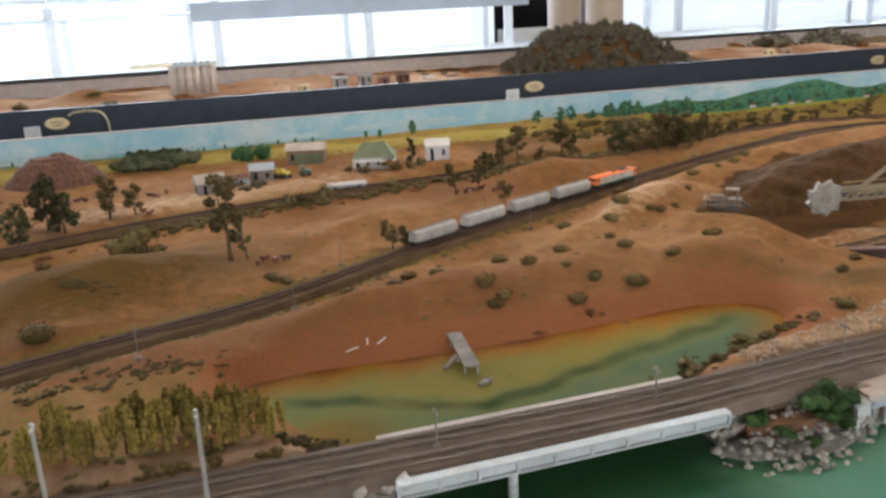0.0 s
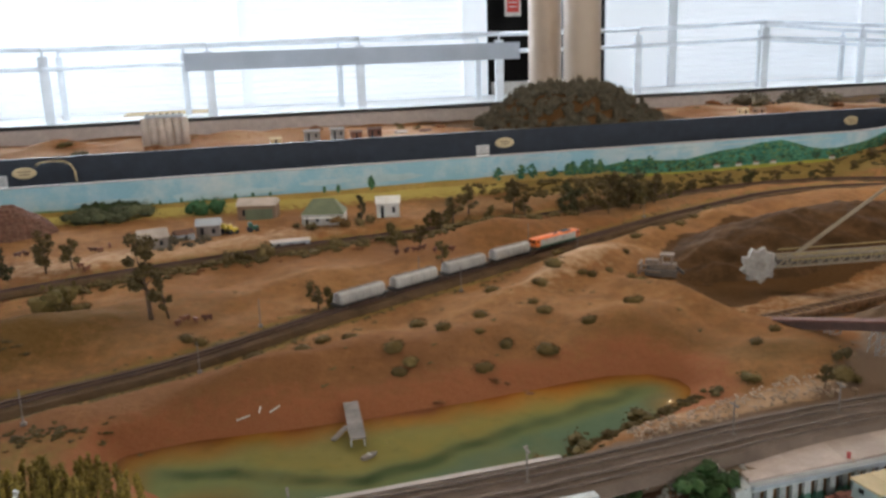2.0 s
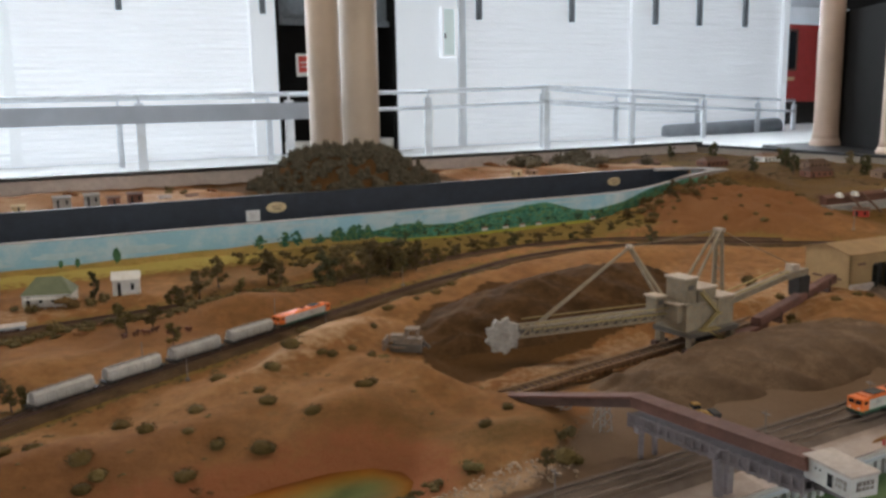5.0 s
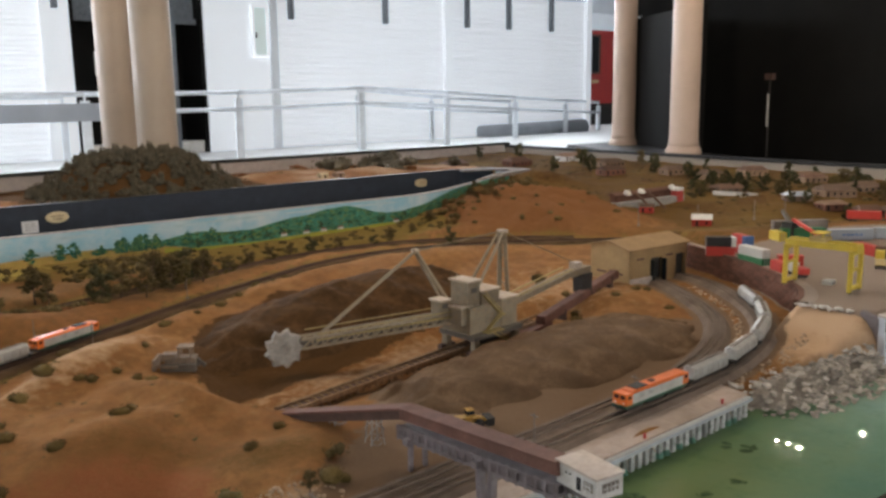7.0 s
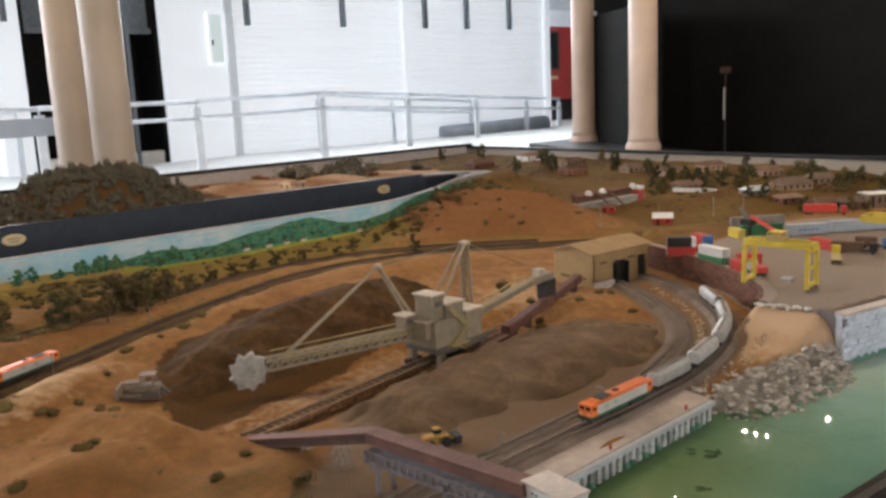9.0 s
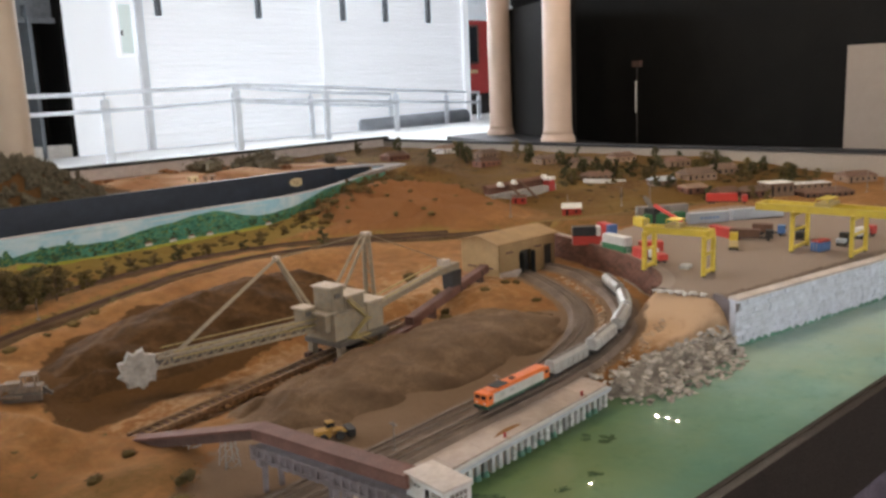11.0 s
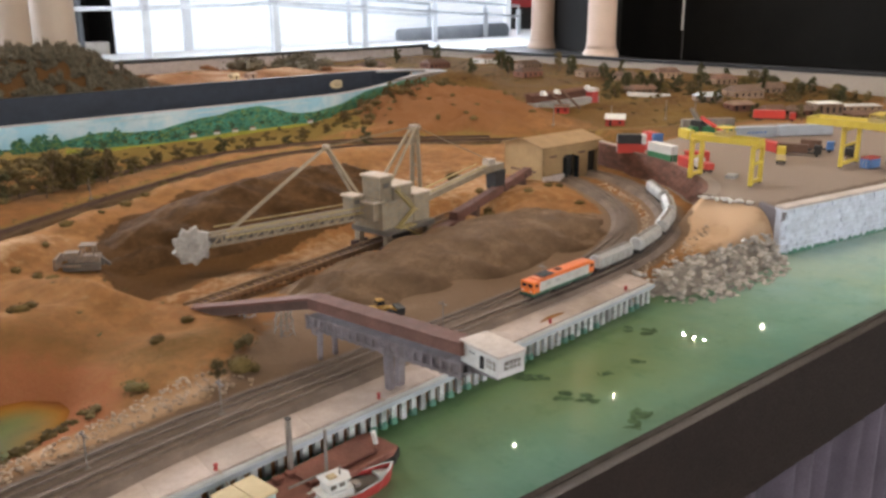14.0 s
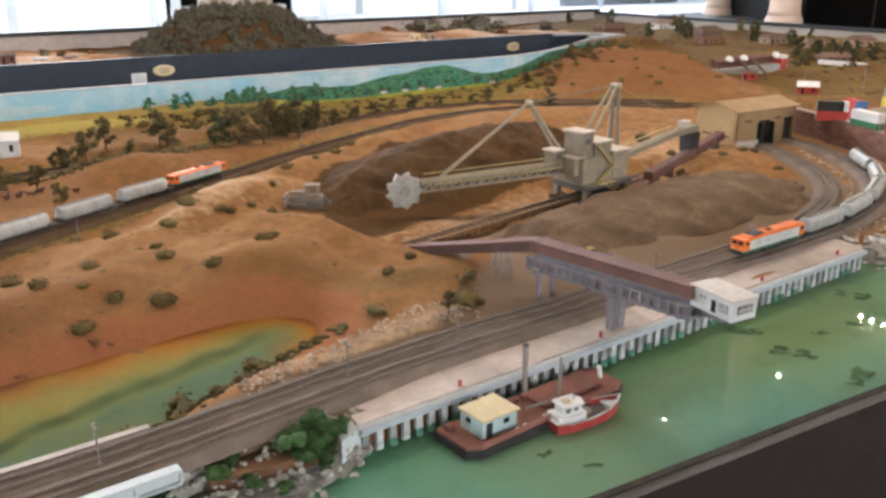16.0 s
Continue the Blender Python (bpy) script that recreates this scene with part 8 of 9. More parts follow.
# weed on the water
for k, (x, y, size, turn) in enumerate(((1.888, 0.805, 0.042, -50), (1.588, 0.812, 0.040, -62), (1.582, 0.718, 0.046, -56), (1.688, 0.737, 0.018, -30), (1.765, 0.724, 0.020, -40), (1.592, 0.612, 0.044, 20), (1.078, 0.712, 0.014, 0), (1.108, 0.659, 0.016, -30), (1.74, 0.872, 0.016, 3))):
    rr = random.Random(900 + k)
    weed = thing("weed_patch", "dark ragged weed patch in the green water", "weed", place(x, y, WATER_Z, turn), "weed patches")
    for j in range(9):
        u = rr.uniform(-1, 1)
        a, b, lean = u * size * 0.75, rr.gauss(0, 0.16) * size, rr.uniform(-0.7, 0.7)
        l, w = size * rr.uniform(0.30, 0.62) * (1.15 - abs(u)), size * rr.uniform(0.12, 0.24)
        q = []
        for i in range(22):
            h = i * math.tau / 22
            e = rr.uniform(0.72, 1.12)
            qx, qy = math.cos(h) * l * e, math.sin(h) * w * e
            q.append((a + qx * math.cos(lean) - qy * math.sin(lean), b + qx * math.sin(lean) + qy * math.cos(lean), 0.0004 + 0.00012 * j))
        part("frond", Geo().add(q, [tuple(range(22))]), M_WEED, weed)


# ---- pond side things ----
jetty = thing("jetty", "small grey timber jetty on the pond shore", "jetty", place(0.424, 1.19, POND_Z, -4))
for k in range(14):
    part("plank", Geo().box((0, 0.072 - k * 0.0105, 0.017), (0.024, 0.0092, 0.002)), M_TIMBER, jetty)
for y in (-0.06, -0.01, 0.04):
    for x in (-0.010, 0.010):
        part("stilt", Geo().rod((x, y, -0.012), (x, y, 0.016), 0.0013, 6), M_PILE, jetty)
part("gangway", Geo().beam((-0.012, -0.012, 0.012), (-0.036, -0.034, 0.002), 0.009, 0.002), M_TIMBER, jetty, "small side gangway")
row = thing("rowing_boat", "tiny grey rowing boat on the pond", "boat", place(0.43, 1.092, POND_Z, 32))
part("hull", Geo().prism([(-0.014, -0.003), (-0.004, -0.0055), (0.008, -0.004), (0.015, 0), (0.008, 0.004), (-0.004, 0.0055), (-0.014, 0.003)], -0.001, 0.004), M_TIMBER, row)
part("thwart", Geo().box((0, 0, 0.0044), (0.003, 0.009, 0.001)), M_WHITE, row)
for x, y, a, b in ((0.258, 1.252, 15, 0), (0.285, 1.262, 80, 30), (0.308, 1.258, 40, 0)):
    solid("driftwood", Geo().rod((-0.011, 0, 0.001), (0.011, 0, 0.004), 0.0012, 6), M_WHITE, "bleached driftwood stick on the red shore", "driftwood", place(x, y, land_at(x, y), a), "driftwood on the shore")
for x, y, s in ((0.68, 1.27, 0.010), (0.73, 1.235, 0.012), (0.57, 1.235, 0.009), (0.70, 1.262, 0.007)):
    shrub(x, y, s, REDS, "rust red tussock on the pond shore", group="tussocks on the shore", tall=0.5)


# ---- farm ----
def house(name, x, y, turn, l, w, h, roof, wall_m, roof_m, label, group, hip=0.0, z=None, door=True):
    """A small building: walls, two or four roof slopes, door and windows."""
    z = land_at(x, y) if z is None else z
    t = thing(name, label, "building", place(x, y, z - 0.002, turn), group)
    part("wall", Geo().box((0, 0, h / 2), (l, w, h)), wall_m, t)
    e = 0.004
    hx = hip * l / 2
    top = h + roof
    v = [(-l / 2 - e, -w / 2 - e, h), (l / 2 + e, -w / 2 - e, h), (l / 2 + e, w / 2 + e, h), (-l / 2 - e, w / 2 + e, h), (-l / 2 - e + hx, 0, top), (l / 2 + e - hx, 0, top)]
    part("roof", Geo().add(v, [(0, 1, 5, 4), (2, 3, 4, 5), (1, 2, 5), (3, 0, 4), (3, 2, 1, 0)]), roof_m, t)
    n = max(1, int(l / 0.03))
    for k in range(n):
        px = -l / 2 + l * (k + 0.5) / n
        part("window" if k or not door else "door", Geo().box((px, -w / 2 - 0.0006, h * (0.55 if k or not door else 0.42)), (0.009, 0.0016, h * (0.4 if k or not door else 0.8))), M_GLASS, t)
    part("window", Geo().box((-l / 2 - 0.0006, 0, h * 0.55), (0.0016, 0.010, h * 0.4)), M_GLASS, t)
    return t


G = "farm buildings"
fs = house("farm_shed", 0.365, 2.71, -14, 0.118, 0.08, 0.048, 0.020, M_TANHOUSE, M_CONC, "open fronted farm shed with a dusty roof, paled for light from above", G, door=False)
# flat panel whose dark green stands for the shade inside the open front
part("opening", Geo().box((0.008, -0.0405, 0.019), (0.086, 0.003, 0.036)), M_GREENROOF, fs, "dark green panel coloured as the shaded opening")
house("farmhouse", 0.555, 2.56, -16, 0.125, 0.085, 0.034, 0.042, M_WHITE, M_GREENROOF, "white farmhouse under a grey green hipped roof", G, 0.55)
part_v = thing("verandah", "white verandah along the farmhouse front", "verandah", place(0.54, 2.512, land_at(0.54, 2.512), -16))
part("canopy", Geo().box((0, 0, 0.026), (0.11, 0.022, 0.002)), M_WHITE, part_v)
for k in range(5):
    part("post", Geo().box((-0.052 + 0.026 * k, -0.009, 0.013), (0.002, 0.002, 0.026)), M_WHITE, part_v)
house("church", 0.752, 2.545, -12, 0.070, 0.05, 0.046, 0.020, M_WHITE, M_WHITE, "small white gabled chapel beside a cypress", G)
house("low_shed", 0.43, 2.345, 3, 0.105, 0.036, 0.026, 0.004, M_PALEBLUE, M_CONC, "long low grey shed with a tan roof", G)
house("cart_shed", 0.06, 2.40, 12, 0.075, 0.055, 0.034, 0.022, M_TIMBER, M_CONC, "weathered timber cart shed with a pale roof", G)
house("barn", 0.21, 2.52, -6, 0.065, 0.05, 0.036, 0.018, M_TIMBER, M_PALEBLUE, "brown timber barn among scrub", G)
house("barn", 0.14, 2.48, 20, 0.05, 0.04, 0.020, 0.012, M_PALEBLUE, M_BROWN, "small grey barn among scrub", G)


def tractor(x, y, turn, body, label):
    t = thing("tractor", label, "tractor", place(x, y, land_at(x, y), turn), "farm machines")
    part("body", Geo().box((0.004, 0, 0.013), (0.026, 0.013, 0.012)), body, t)
    part("cab", Geo().box((-0.006, 0, 0.024), (0.013, 0.013, 0.011), taper=0.85), body, t)
    for dx, r_ in ((-0.008, 0.008), (0.012, 0.006)):
        for s in (-1, 1):
            part("wheel", Geo().rod((dx, s * 0.0075 - 0.002, r_), (dx, s * 0.0075 + 0.002, r_), r_, 12), M_UNDER, t)


tractor(0.258, 2.53, -20, M_YELLOW, "yellow harvester parked on the farm yard")
tractor(0.335, 2.515, 10, M_GREEN, "green tractor parked on the farm yard")
tractor(0.275, 2.515, 30, M_YELLOW, "yellow harvester parked on the farm yard")
cow_g = Geo().box((0, 0, 0.0085), (0.017, 0.006, 0.007)).box((0.0105, 0, 0.0115), (0.006, 0.004, 0.005))
for dx in (-0.006, 0.006):
    for dy in (-0.002, 0.002):
        cow_g.box((dx, dy, 0.0025), (0.0018, 0.0016, 0.005))
cow = cow_g.mesh("model_cow", M_CATTLE)
cr_ = random.Random(12)
for x, y in ((-0.10, 2.43), (-0.08, 2.42), (-0.11, 2.26), (-0.095, 2.245), (-0.29, 2.42), (-0.27, 2.43), (-0.06, 2.46), (0.18, 1.755), (0.145, 1.745), (0.16, 1.765), (0.205, 1.76), (0.69, 2.125), (0.715, 2.12), (0.74, 2.118), (0.79, 2.11), (0.81, 2.12), (0.76, 2.135), (0.835, 2.11)):
    ob = new("model_cow", cow)
    ob.matrix_basis = place(x, y, land_at(x, y), cr_.uniform(0, 360))
    tagged(ob, "tiny red brown model cow on bare paddock", "model cow", "model cattle")
# quarry mound
bm = bmesh.new()
bmesh.ops.create_grid(bm, x_segments=44, y_segments=30, size=1)
for v in bm.verts:
    d = math.hypot(v.co.x, v.co.y)
    h = max(0, 1 - d ** 2.2)
    h *= 1 + 0.10 * noise.noise((v.co.x * 3, v.co.y * 3, 0)) + 0.06 * noise.noise((v.co.x * 9, v.co.y * 9, 3))
    st_ = math.floor(h * 9) / 9
    v.co = Vector((v.co.x * 0.155, v.co.y * 0.11, (0.55 * st_ + 0.45 * h) * 0.095 - 0.002))
mo = new("rock_mound", to_mesh(bm, "rock_mound", paint("layered_red_rock", (0.13, 0.058, 0.038), 0.95, var=0.45, scale=45, fine=250, bump=0.8, dirt=(0.26, 0.17, 0.12), dirt_amount=0.5)))
mo.matrix_basis = place(-0.385, 2.74, 1.10, 8)
tagged(mo, "layered dark red rock mound by the farm", "mound")


# ---- machines in the pit and on the quay road ----
M_DOZER = paint("dusty_dozer_paint", (0.22, 0.17, 0.13), 0.8, var=0.3, scale=80, dirt=(0.40, 0.24, 0.12), dirt_amount=0.6)
dz = thing("bulldozer", "dusty grey tracked bulldozer at the coal edge", "bulldozer", place(1.25, 1.735, land_at(1.25, 1.735), -35))
for s in (-1, 1):
    part("crawler_track", Geo().profile([(s * 0.020 - 0.006, 0.0), (s * 0.020 + 0.006, 0.0), (s * 0.020 + 0.006, 0.015), (s * 0.020 - 0.006, 0.015)], -0.036, 0.036), M_RECLAIMDARK, dz)
part("hull", Geo().box((0.004, 0, 0.020), (0.060, 0.028, 0.014)), M_DOZER, dz)
part("engine_hood", Geo().box((-0.022, 0, 0.030), (0.030, 0.022, 0.010)), M_DOZER, dz)
for sx in (0.0, 0.024):
    for sy in (-0.012, 0.012):
        part("cab_post", Geo().box((sx, sy, 0.037), (0.003, 0.003, 0.022)), M_DOZER, dz)
part("cab_roof", Geo().box((0.012, 0, 0.049), (0.032, 0.030, 0.003)), M_DOZER, dz)
part("blade", Geo().box((-0.050, 0, 0.014), (0.006, 0.056, 0.026), taper=0.95), M_DOZER, dz)
for s in (-1, 1):
    part("push_arm", Geo().beam((-0.048, s * 0.022, 0.012), (0.0, s * 0.028, 0.012), 0.005), M_DOZER, dz)
part("ripper", Geo().beam((0.034, 0, 0.02), (0.052, 0, 0.004), 0.006), M_RECLAIMDARK, dz)
ld = thing("wheel_loader", "small yellow wheel loader beside the coal heap", "loader", place(1.515, 1.10, land_at(1.515, 1.10), -20))
part("rear_body", Geo().box((-0.012, 0, 0.014), (0.026, 0.018, 0.014)), M_LOADER, ld)
part("front_frame", Geo().box((0.014, 0, 0.012), (0.018, 0.012, 0.010)), M_LOADER, ld)
part("cab", Geo().box((0.0, 0, 0.027), (0.013, 0.014, 0.013)), M_LOADER, ld)
part("cab_glass", Geo().box((0.0, 0, 0.028), (0.0136, 0.0146, 0.007)), M_GLASS, ld)
part("bucket", Geo().box((0.036, 0, 0.009), (0.012, 0.026, 0.014), taper=1.15), M_UNDER, ld)
part("lift_arm", Geo().beam((0.012, 0.006, 0.018), (0.032, 0.006, 0.010), 0.003), M_LOADER, ld)
part("lift_arm", Geo().beam((0.012, -0.006, 0.018), (0.032, -0.006, 0.010), 0.003), M_LOADER, ld)
for dx in (-0.015, 0.015):
    for s in (-1, 1):
        part("wheel", Geo().rod((dx, s * 0.011 - 0.003, 0.008), (dx, s * 0.011 + 0.003, 0.008), 0.008, 12), M_UNDER, ld)


# ---- container yard ----
def container(x, y, z, turn, material, label, l=0.07, h=0.029):
    t = thing("container", label, "container", place(x, y, z, turn), "containers in the yard")
    part("box", Geo().box((0, 0, h / 2), (l, 0.028, h)), material, t)
    n = int(l / 0.007)
    for s in (-1, 1):
        xs_ = [-l / 2 + l * 0.98 * k / (4 * n) + l * 0.01 for k in range(4 * n + 1)]
        row = [s * (0.0142 + (0.0008 if k % 4 in (1, 2) else 0.0)) for k in range(4 * n + 1)]
        m_ = len(xs_)
        g = Geo().add([(x, y, z) for z in (h * 0.06, h * 0.94) for x, y in zip(xs_, row)], [(k, k + 1, m_ + k + 1, m_ + k) for k in range(m_ - 1)])
        part("corrugated_side", g, material, t)
    for y_ in (-0.005, 0.005):
        part("locking_bar", Geo().box((-l / 2 - 0.0006, y_, h / 2), (0.0012, 0.0015, h * 0.85)), M_SILVER, t)
    return t


Y = YARD_Z
container(2.908, 1.523, Y, -48, M_RED, "red shipping container at the foot of a stack", 0.085)
black = container(2.908, 1.523, Y + 0.029, -48, M_UNDER, "black and white shipping container on a red one", 0.085)
part("end_panel", Geo().box((0.0385, 0, 0.0145), (0.014, 0.0308, 0.0295)), M_WHITE, black, "white end panel")
container(2.872, 1.385, Y, 72, M_DKGREEN, "green shipping container under a white one", 0.105, 0.022)
container(2.872, 1.385, Y + 0.022, 72, M_WHITE, "white shipping container stacked on a green one", 0.105, 0.026)
container(2.99, 1.50, Y, 62, M_RED, "red shipping container beside the stack")
tall = container(2.99, 1.50, Y + 0.029, 62, M_RED, "red shipping container stacked near the wall")
part("end_panel", Geo().box((-0.036, 0, 0.0145), (0.016, 0.0308, 0.0295)), M_BLUE, tall, "blue end panel")
container(2.925, 1.30, Y, -48, M_RED, "red open shipping container in the yard")
container(2.82, 1.27, Y, 60, M_RED, "red shipping container near the brick wall", 0.06)
container(3.29, 1.55, Y, 60, M_YELLOW, "yellow shipping container behind the yard", 0.065, 0.03)
container(3.25, 1.22, Y, 65, M_RED, "long dark red container in the yard", 0.12, 0.030)
container(3.185, 0.895, Y, -12, M_BLUE, "blue skip container under the big crane", 0.055, 0.026)
container(3.185, 0.895, Y + 0.026, -12, M_RED, "red load on the blue skip", 0.05, 0.005)
for x, y, m, l, lab in ((3.36, 1.50, M_DKGREEN, 0.15, "dark green rail wagon behind the yard"), (3.45, 1.38, M_PALEBLUE, 0.15, "pale grey covered rail wagon behind the yard"), (3.62, 1.28, M_PALEBLUE, 0.2, "long grey rail wagon behind the yard"), (3.52, 1.60, M_TIMBER, 0.2, "brown open rail wagon behind the yard")):
    container(x, y, Y + 0.004, -35, m, lab, l, 0.036)
b = Geo()
for k in range(5):
    b.box((-0.03 + 0.015 * k, -0.0155, 0.018), (0.010, 0.0012, 0.006))
solid("wagon_lettering", b, M_BLUE, "dark blue lettering bars on the grey wagon", "lettering", place(3.45, 1.38, Y + 0.004, -35))


def truck(x, y, turn, cab_m, load_m, label, l=0.09, load_h=0.024):
    t = thing("truck", label, "truck", place(x, y, land_at(x, y), turn), "trucks in the yard")
    part("chassis", Geo().box((0, 0, 0.009), (l + 0.03, 0.016, 0.004)), M_UNDER, t)
    part("load", Geo().box((-0.014, 0, 0.011 + load_h / 2), (l, 0.026, load_h)), load_m, t)
    c = part("cab", Geo().box((l / 2 + 0.014, 0, 0.021), (0.022, 0.025, 0.026)), cab_m, t)
    part("windscreen", Geo().box((l / 2 + 0.0255, 0, 0.027), (0.001, 0.021, 0.009)), M_GLASS, c)
    for dx in (l / 2 + 0.012, -l / 2, -l / 2 + 0.014):
        for s in (-1, 1):
            part("wheel", Geo().rod((dx, s * 0.0105 - 0.002, 0.0055), (dx, s * 0.0105 + 0.002, 0.0055), 0.0055, 10), M_UNDER, t)


truck(3.23, 1.13, -70, M_UNDER, M_BROWN, "dark semi trailer truck in the yard")
truck(3.34, 1.12, -75, M_BLUE, M_BROWN, "blue cabbed truck in the yard", 0.06)
truck(3.10, 1.12, 25, M_YELLOW, M_OCHRE, "yellow flat trailer in the yard", 0.10, 0.003)
truck(3.29, 0.87, 8, M_UNDER, M_PALEBLUE, "dark car carrier by the harbour wall", 0.03, 0.010)
truck(3.44, 0.86, -15, M_RED, M_WHITE, "white tanker truck with a red cab", 0.05, 0.022)
truck(3.33, 1.01, 20, M_UNDER, M_UNDER, "black reach stacker in the yard", 0.04, 0.016)
truck(2.795, 1.20, 55, M_WHITE, M_RED, "small red truck with a white cab", 0.04, 0.016)
truck(3.94, 1.55, -60, M_RED, M_RED, "long red lorry on the upper road", 0.12, 0.030)
pal = thing("crate_stack", "grey crate stack under the small crane", "crates", place(2.765, 1.10, Y, 10))
for k in range(3):
    part("crate", Geo().box((-0.012 + 0.012 * k, 0, 0.005), (0.011, 0.026, 0.010)), M_SILVER, pal)


def gantry(x, y, turn, span, depth, h, over, label, beam_h=0.016):
    """A rubber tyred gantry: four legs, side frames, two girders and a trolley."""
    t = thing("gantry_crane", label, "crane", place(x, y, Y, turn), "gantry cranes in the yard")
    for sx in (-1, 1):
        for sy in (-1, 1):
            part("leg", Geo().box((sx * depth / 2, sy * span / 2, h / 2 + 0.004), (0.012, 0.009, h)), M_YELLOW, t)
            part("wheel", Geo().rod((sx * depth / 2, sy * span / 2 - 0.003, 0.006), (sx * depth / 2, sy * span / 2 + 0.003, 0.006), 0.006, 12), M_UNDER, t)
        part("girder", Geo().box((sx * depth * 0.32, 0, h + beam_h / 2), (0.011, span + 2 * over, beam_h)), M_YELLOW, t)
    for sy in (-1, 1):
        part("sill_beam", Geo().box((0, sy * span / 2, 0.012), (depth, 0.008, 0.008)), M_YELLOW, t)
        part("head_beam", Geo().box((0, sy * span / 2, h - 0.004), (depth + 0.012, 0.008, 0.009)), M_YELLOW, t)
        part("tie_beam", Geo().box((0, sy * span / 2, h * 0.55), (depth, 0.005, 0.006)), M_YELLOW, t)
    for sy in (-1, 1):
        part("end_beam", Geo().box((0, sy * (span / 2 + over), h + beam_h / 2), (depth * 0.7, 0.008, beam_h)), M_YELLOW, t)
    tr = part("trolley", Geo().box((0, span * 0.05, h + beam_h + 0.006), (depth * 0.75, 0.04, 0.010)), M_OCHRE, t, "ochre hoist trolley")
    part("trolley_rail", Geo().box((0, span * 0.05, h + beam_h + 0.022), (depth * 0.7, 0.036, 0.002)), M_YELLOW, tr)
    for sx in (-1, 1):
        for sy in (-0.3, 0.4):
            part("trolley_post", Geo().box((sx * depth * 0.33, span * 0.05 + sy * 0.045, h + beam_h + 0.016), (0.002, 0.002, 0.014)), M_YELLOW, tr)
    return t


gantry(2.715, 1.095, 6, 0.165, 0.065, 0.105, 0.004, "yellow gantry crane on wheels over the yard")
gantry(3.17, 0.868, 0, 0.165, 0.115, 0.115, 0.115, "large yellow gantry crane with long girders by the harbour", 0.020)
jib = thing("red_crane", "red lattice jib crane behind the containers", "crane", place(3.33, 1.50, Y, 0))
part("jib", Geo().beam((0.0, 0.02, 0.07), (-0.04, -0.12, 0.02), 0.010), M_RED, jib)
part("body", Geo().box((0, 0.03, 0.03), (0.04, 0.04, 0.06)), M_UNDER, jib)
part("jib", Geo().beam((0.01, 0.03, 0.05), (0.07, 0.10, 0.085), 0.012), M_RECLAIMDARK, jib)

# ---- town ----
T = "houses in the town"
for x, y, tn, l, w, h, ro, wm, rm, lab in (
        (4.33, 2.42, -25, 0.14, 0.10, 0.035, 0.028, M_TANHOUSE, M_BROWN, "low brown roofed house behind a white wall"),
        (4.68, 2.76, -25, 0.12, 0.10, 0.040, 0.035, M_TANHOUSE, M_TOWNROOF, "tan roofed house in the town"),
        (4.26, 2.02, -30, 0.11, 0.08, 0.035, 0.025, M_TANHOUSE, M_PALEBLUE, "house with a grey blue roof in the town"),
        (4.52, 1.98, -30, 0.16, 0.11, 0.045, 0.040, M_TANHOUSE, M_TOWNROOF, "tall tan house in the town"),
        (4.24, 1.85, -30, 0.11, 0.08, 0.040, 0.022, M_BRICK, M_TOWNROOF, "red brick house in the town"),
        (4.28, 1.71, -35, 0.10, 0.08, 0.040, 0.030, M_TANHOUSE, M_BROWN, "brown house in the town"),
        (4.33, 1.62, -35, 0.10, 0.09, 0.045, 0.026, M_BRICK, M_TOWNROOF, "dark red house in the town"),
        (4.48, 1.57, -35, 0.12, 0.10, 0.085, 0.006, M_TANHOUSE, M_WHITE, "tan two storey flat roofed building"),
        (4.62, 1.42, -38, 0.24, 0.14, 0.040, 0.022, M_BROWN, M_BROWN, "long dark low shed in the town"),
        (4.72, 1.52, -38, 0.20, 0.08, 0.045, 0.010, M_TANHOUSE, M_WHITE, "low shed with a pale roof in the town"),
        (4.9, 2.3, -28, 0.13, 0.10, 0.045, 0.035, M_TANHOUSE, M_BROWN, "brown house on the far street"),
        (4.85, 2.0, -30, 0.13, 0.10, 0.045, 0.035, M_TANHOUSE, M_TOWNROOF, "tan house on the far street"),
        (4.75, 3.05, -20, 0.14, 0.10, 0.045, 0.032, M_TANHOUSE, M_TOWNROOF, "tan house on the far street"),
        (4.55, 3.35, -15, 0.14, 0.10, 0.045, 0.035, M_BRICK, M_BROWN, "brick house with a brown roof"),
        (4.9, 3.65, -10, 0.15, 0.10, 0.045, 0.035, M_TANHOUSE, M_TOWNROOF, "tan house near the table edge"),
        (4.6, 4.2, -10, 0.16, 0.12, 0.045, 0.040, M_BRICK, M_BROWN, "reddish house at the table corner"),
        (4.3, 4.5, -5, 0.16, 0.12, 0.045, 0.035, M_TANHOUSE, M_BROWN, "brown house at the table corner"),
        (5.1, 4.2, -5, 0.16, 0.12, 0.050, 0.035, M_WHITE, M_TOWNROOF, "pale house at the table corner"),
        (5.0, 2.7, -25, 0.14, 0.10, 0.045, 0.035, M_TANHOUSE, M_BROWN, "brown house by the edge board"),
        (5.15, 1.45, -35, 0.16, 0.12, 0.045, 0.03, M_TANHOUSE, M_BROWN, "brown shed by the edge board")):
    house("house", x, y, tn, l, w, h * 0.72, ro * 0.7, wm, rm, lab, T, 0.25)
solid("garden_wall", Geo().beam((4.22, 2.43, land_at(4.25, 2.35) + 0.008), (4.27, 2.22, land_at(4.25, 2.35) + 0.008), 0.006, 0.020), M_WHITE, "low white garden wall in the town", "wall")
sta = thing("station", "long red and grey model station platform with white gables", "station", place(3.80, 2.50, land_at(3.80, 2.50), 1, 1.12))
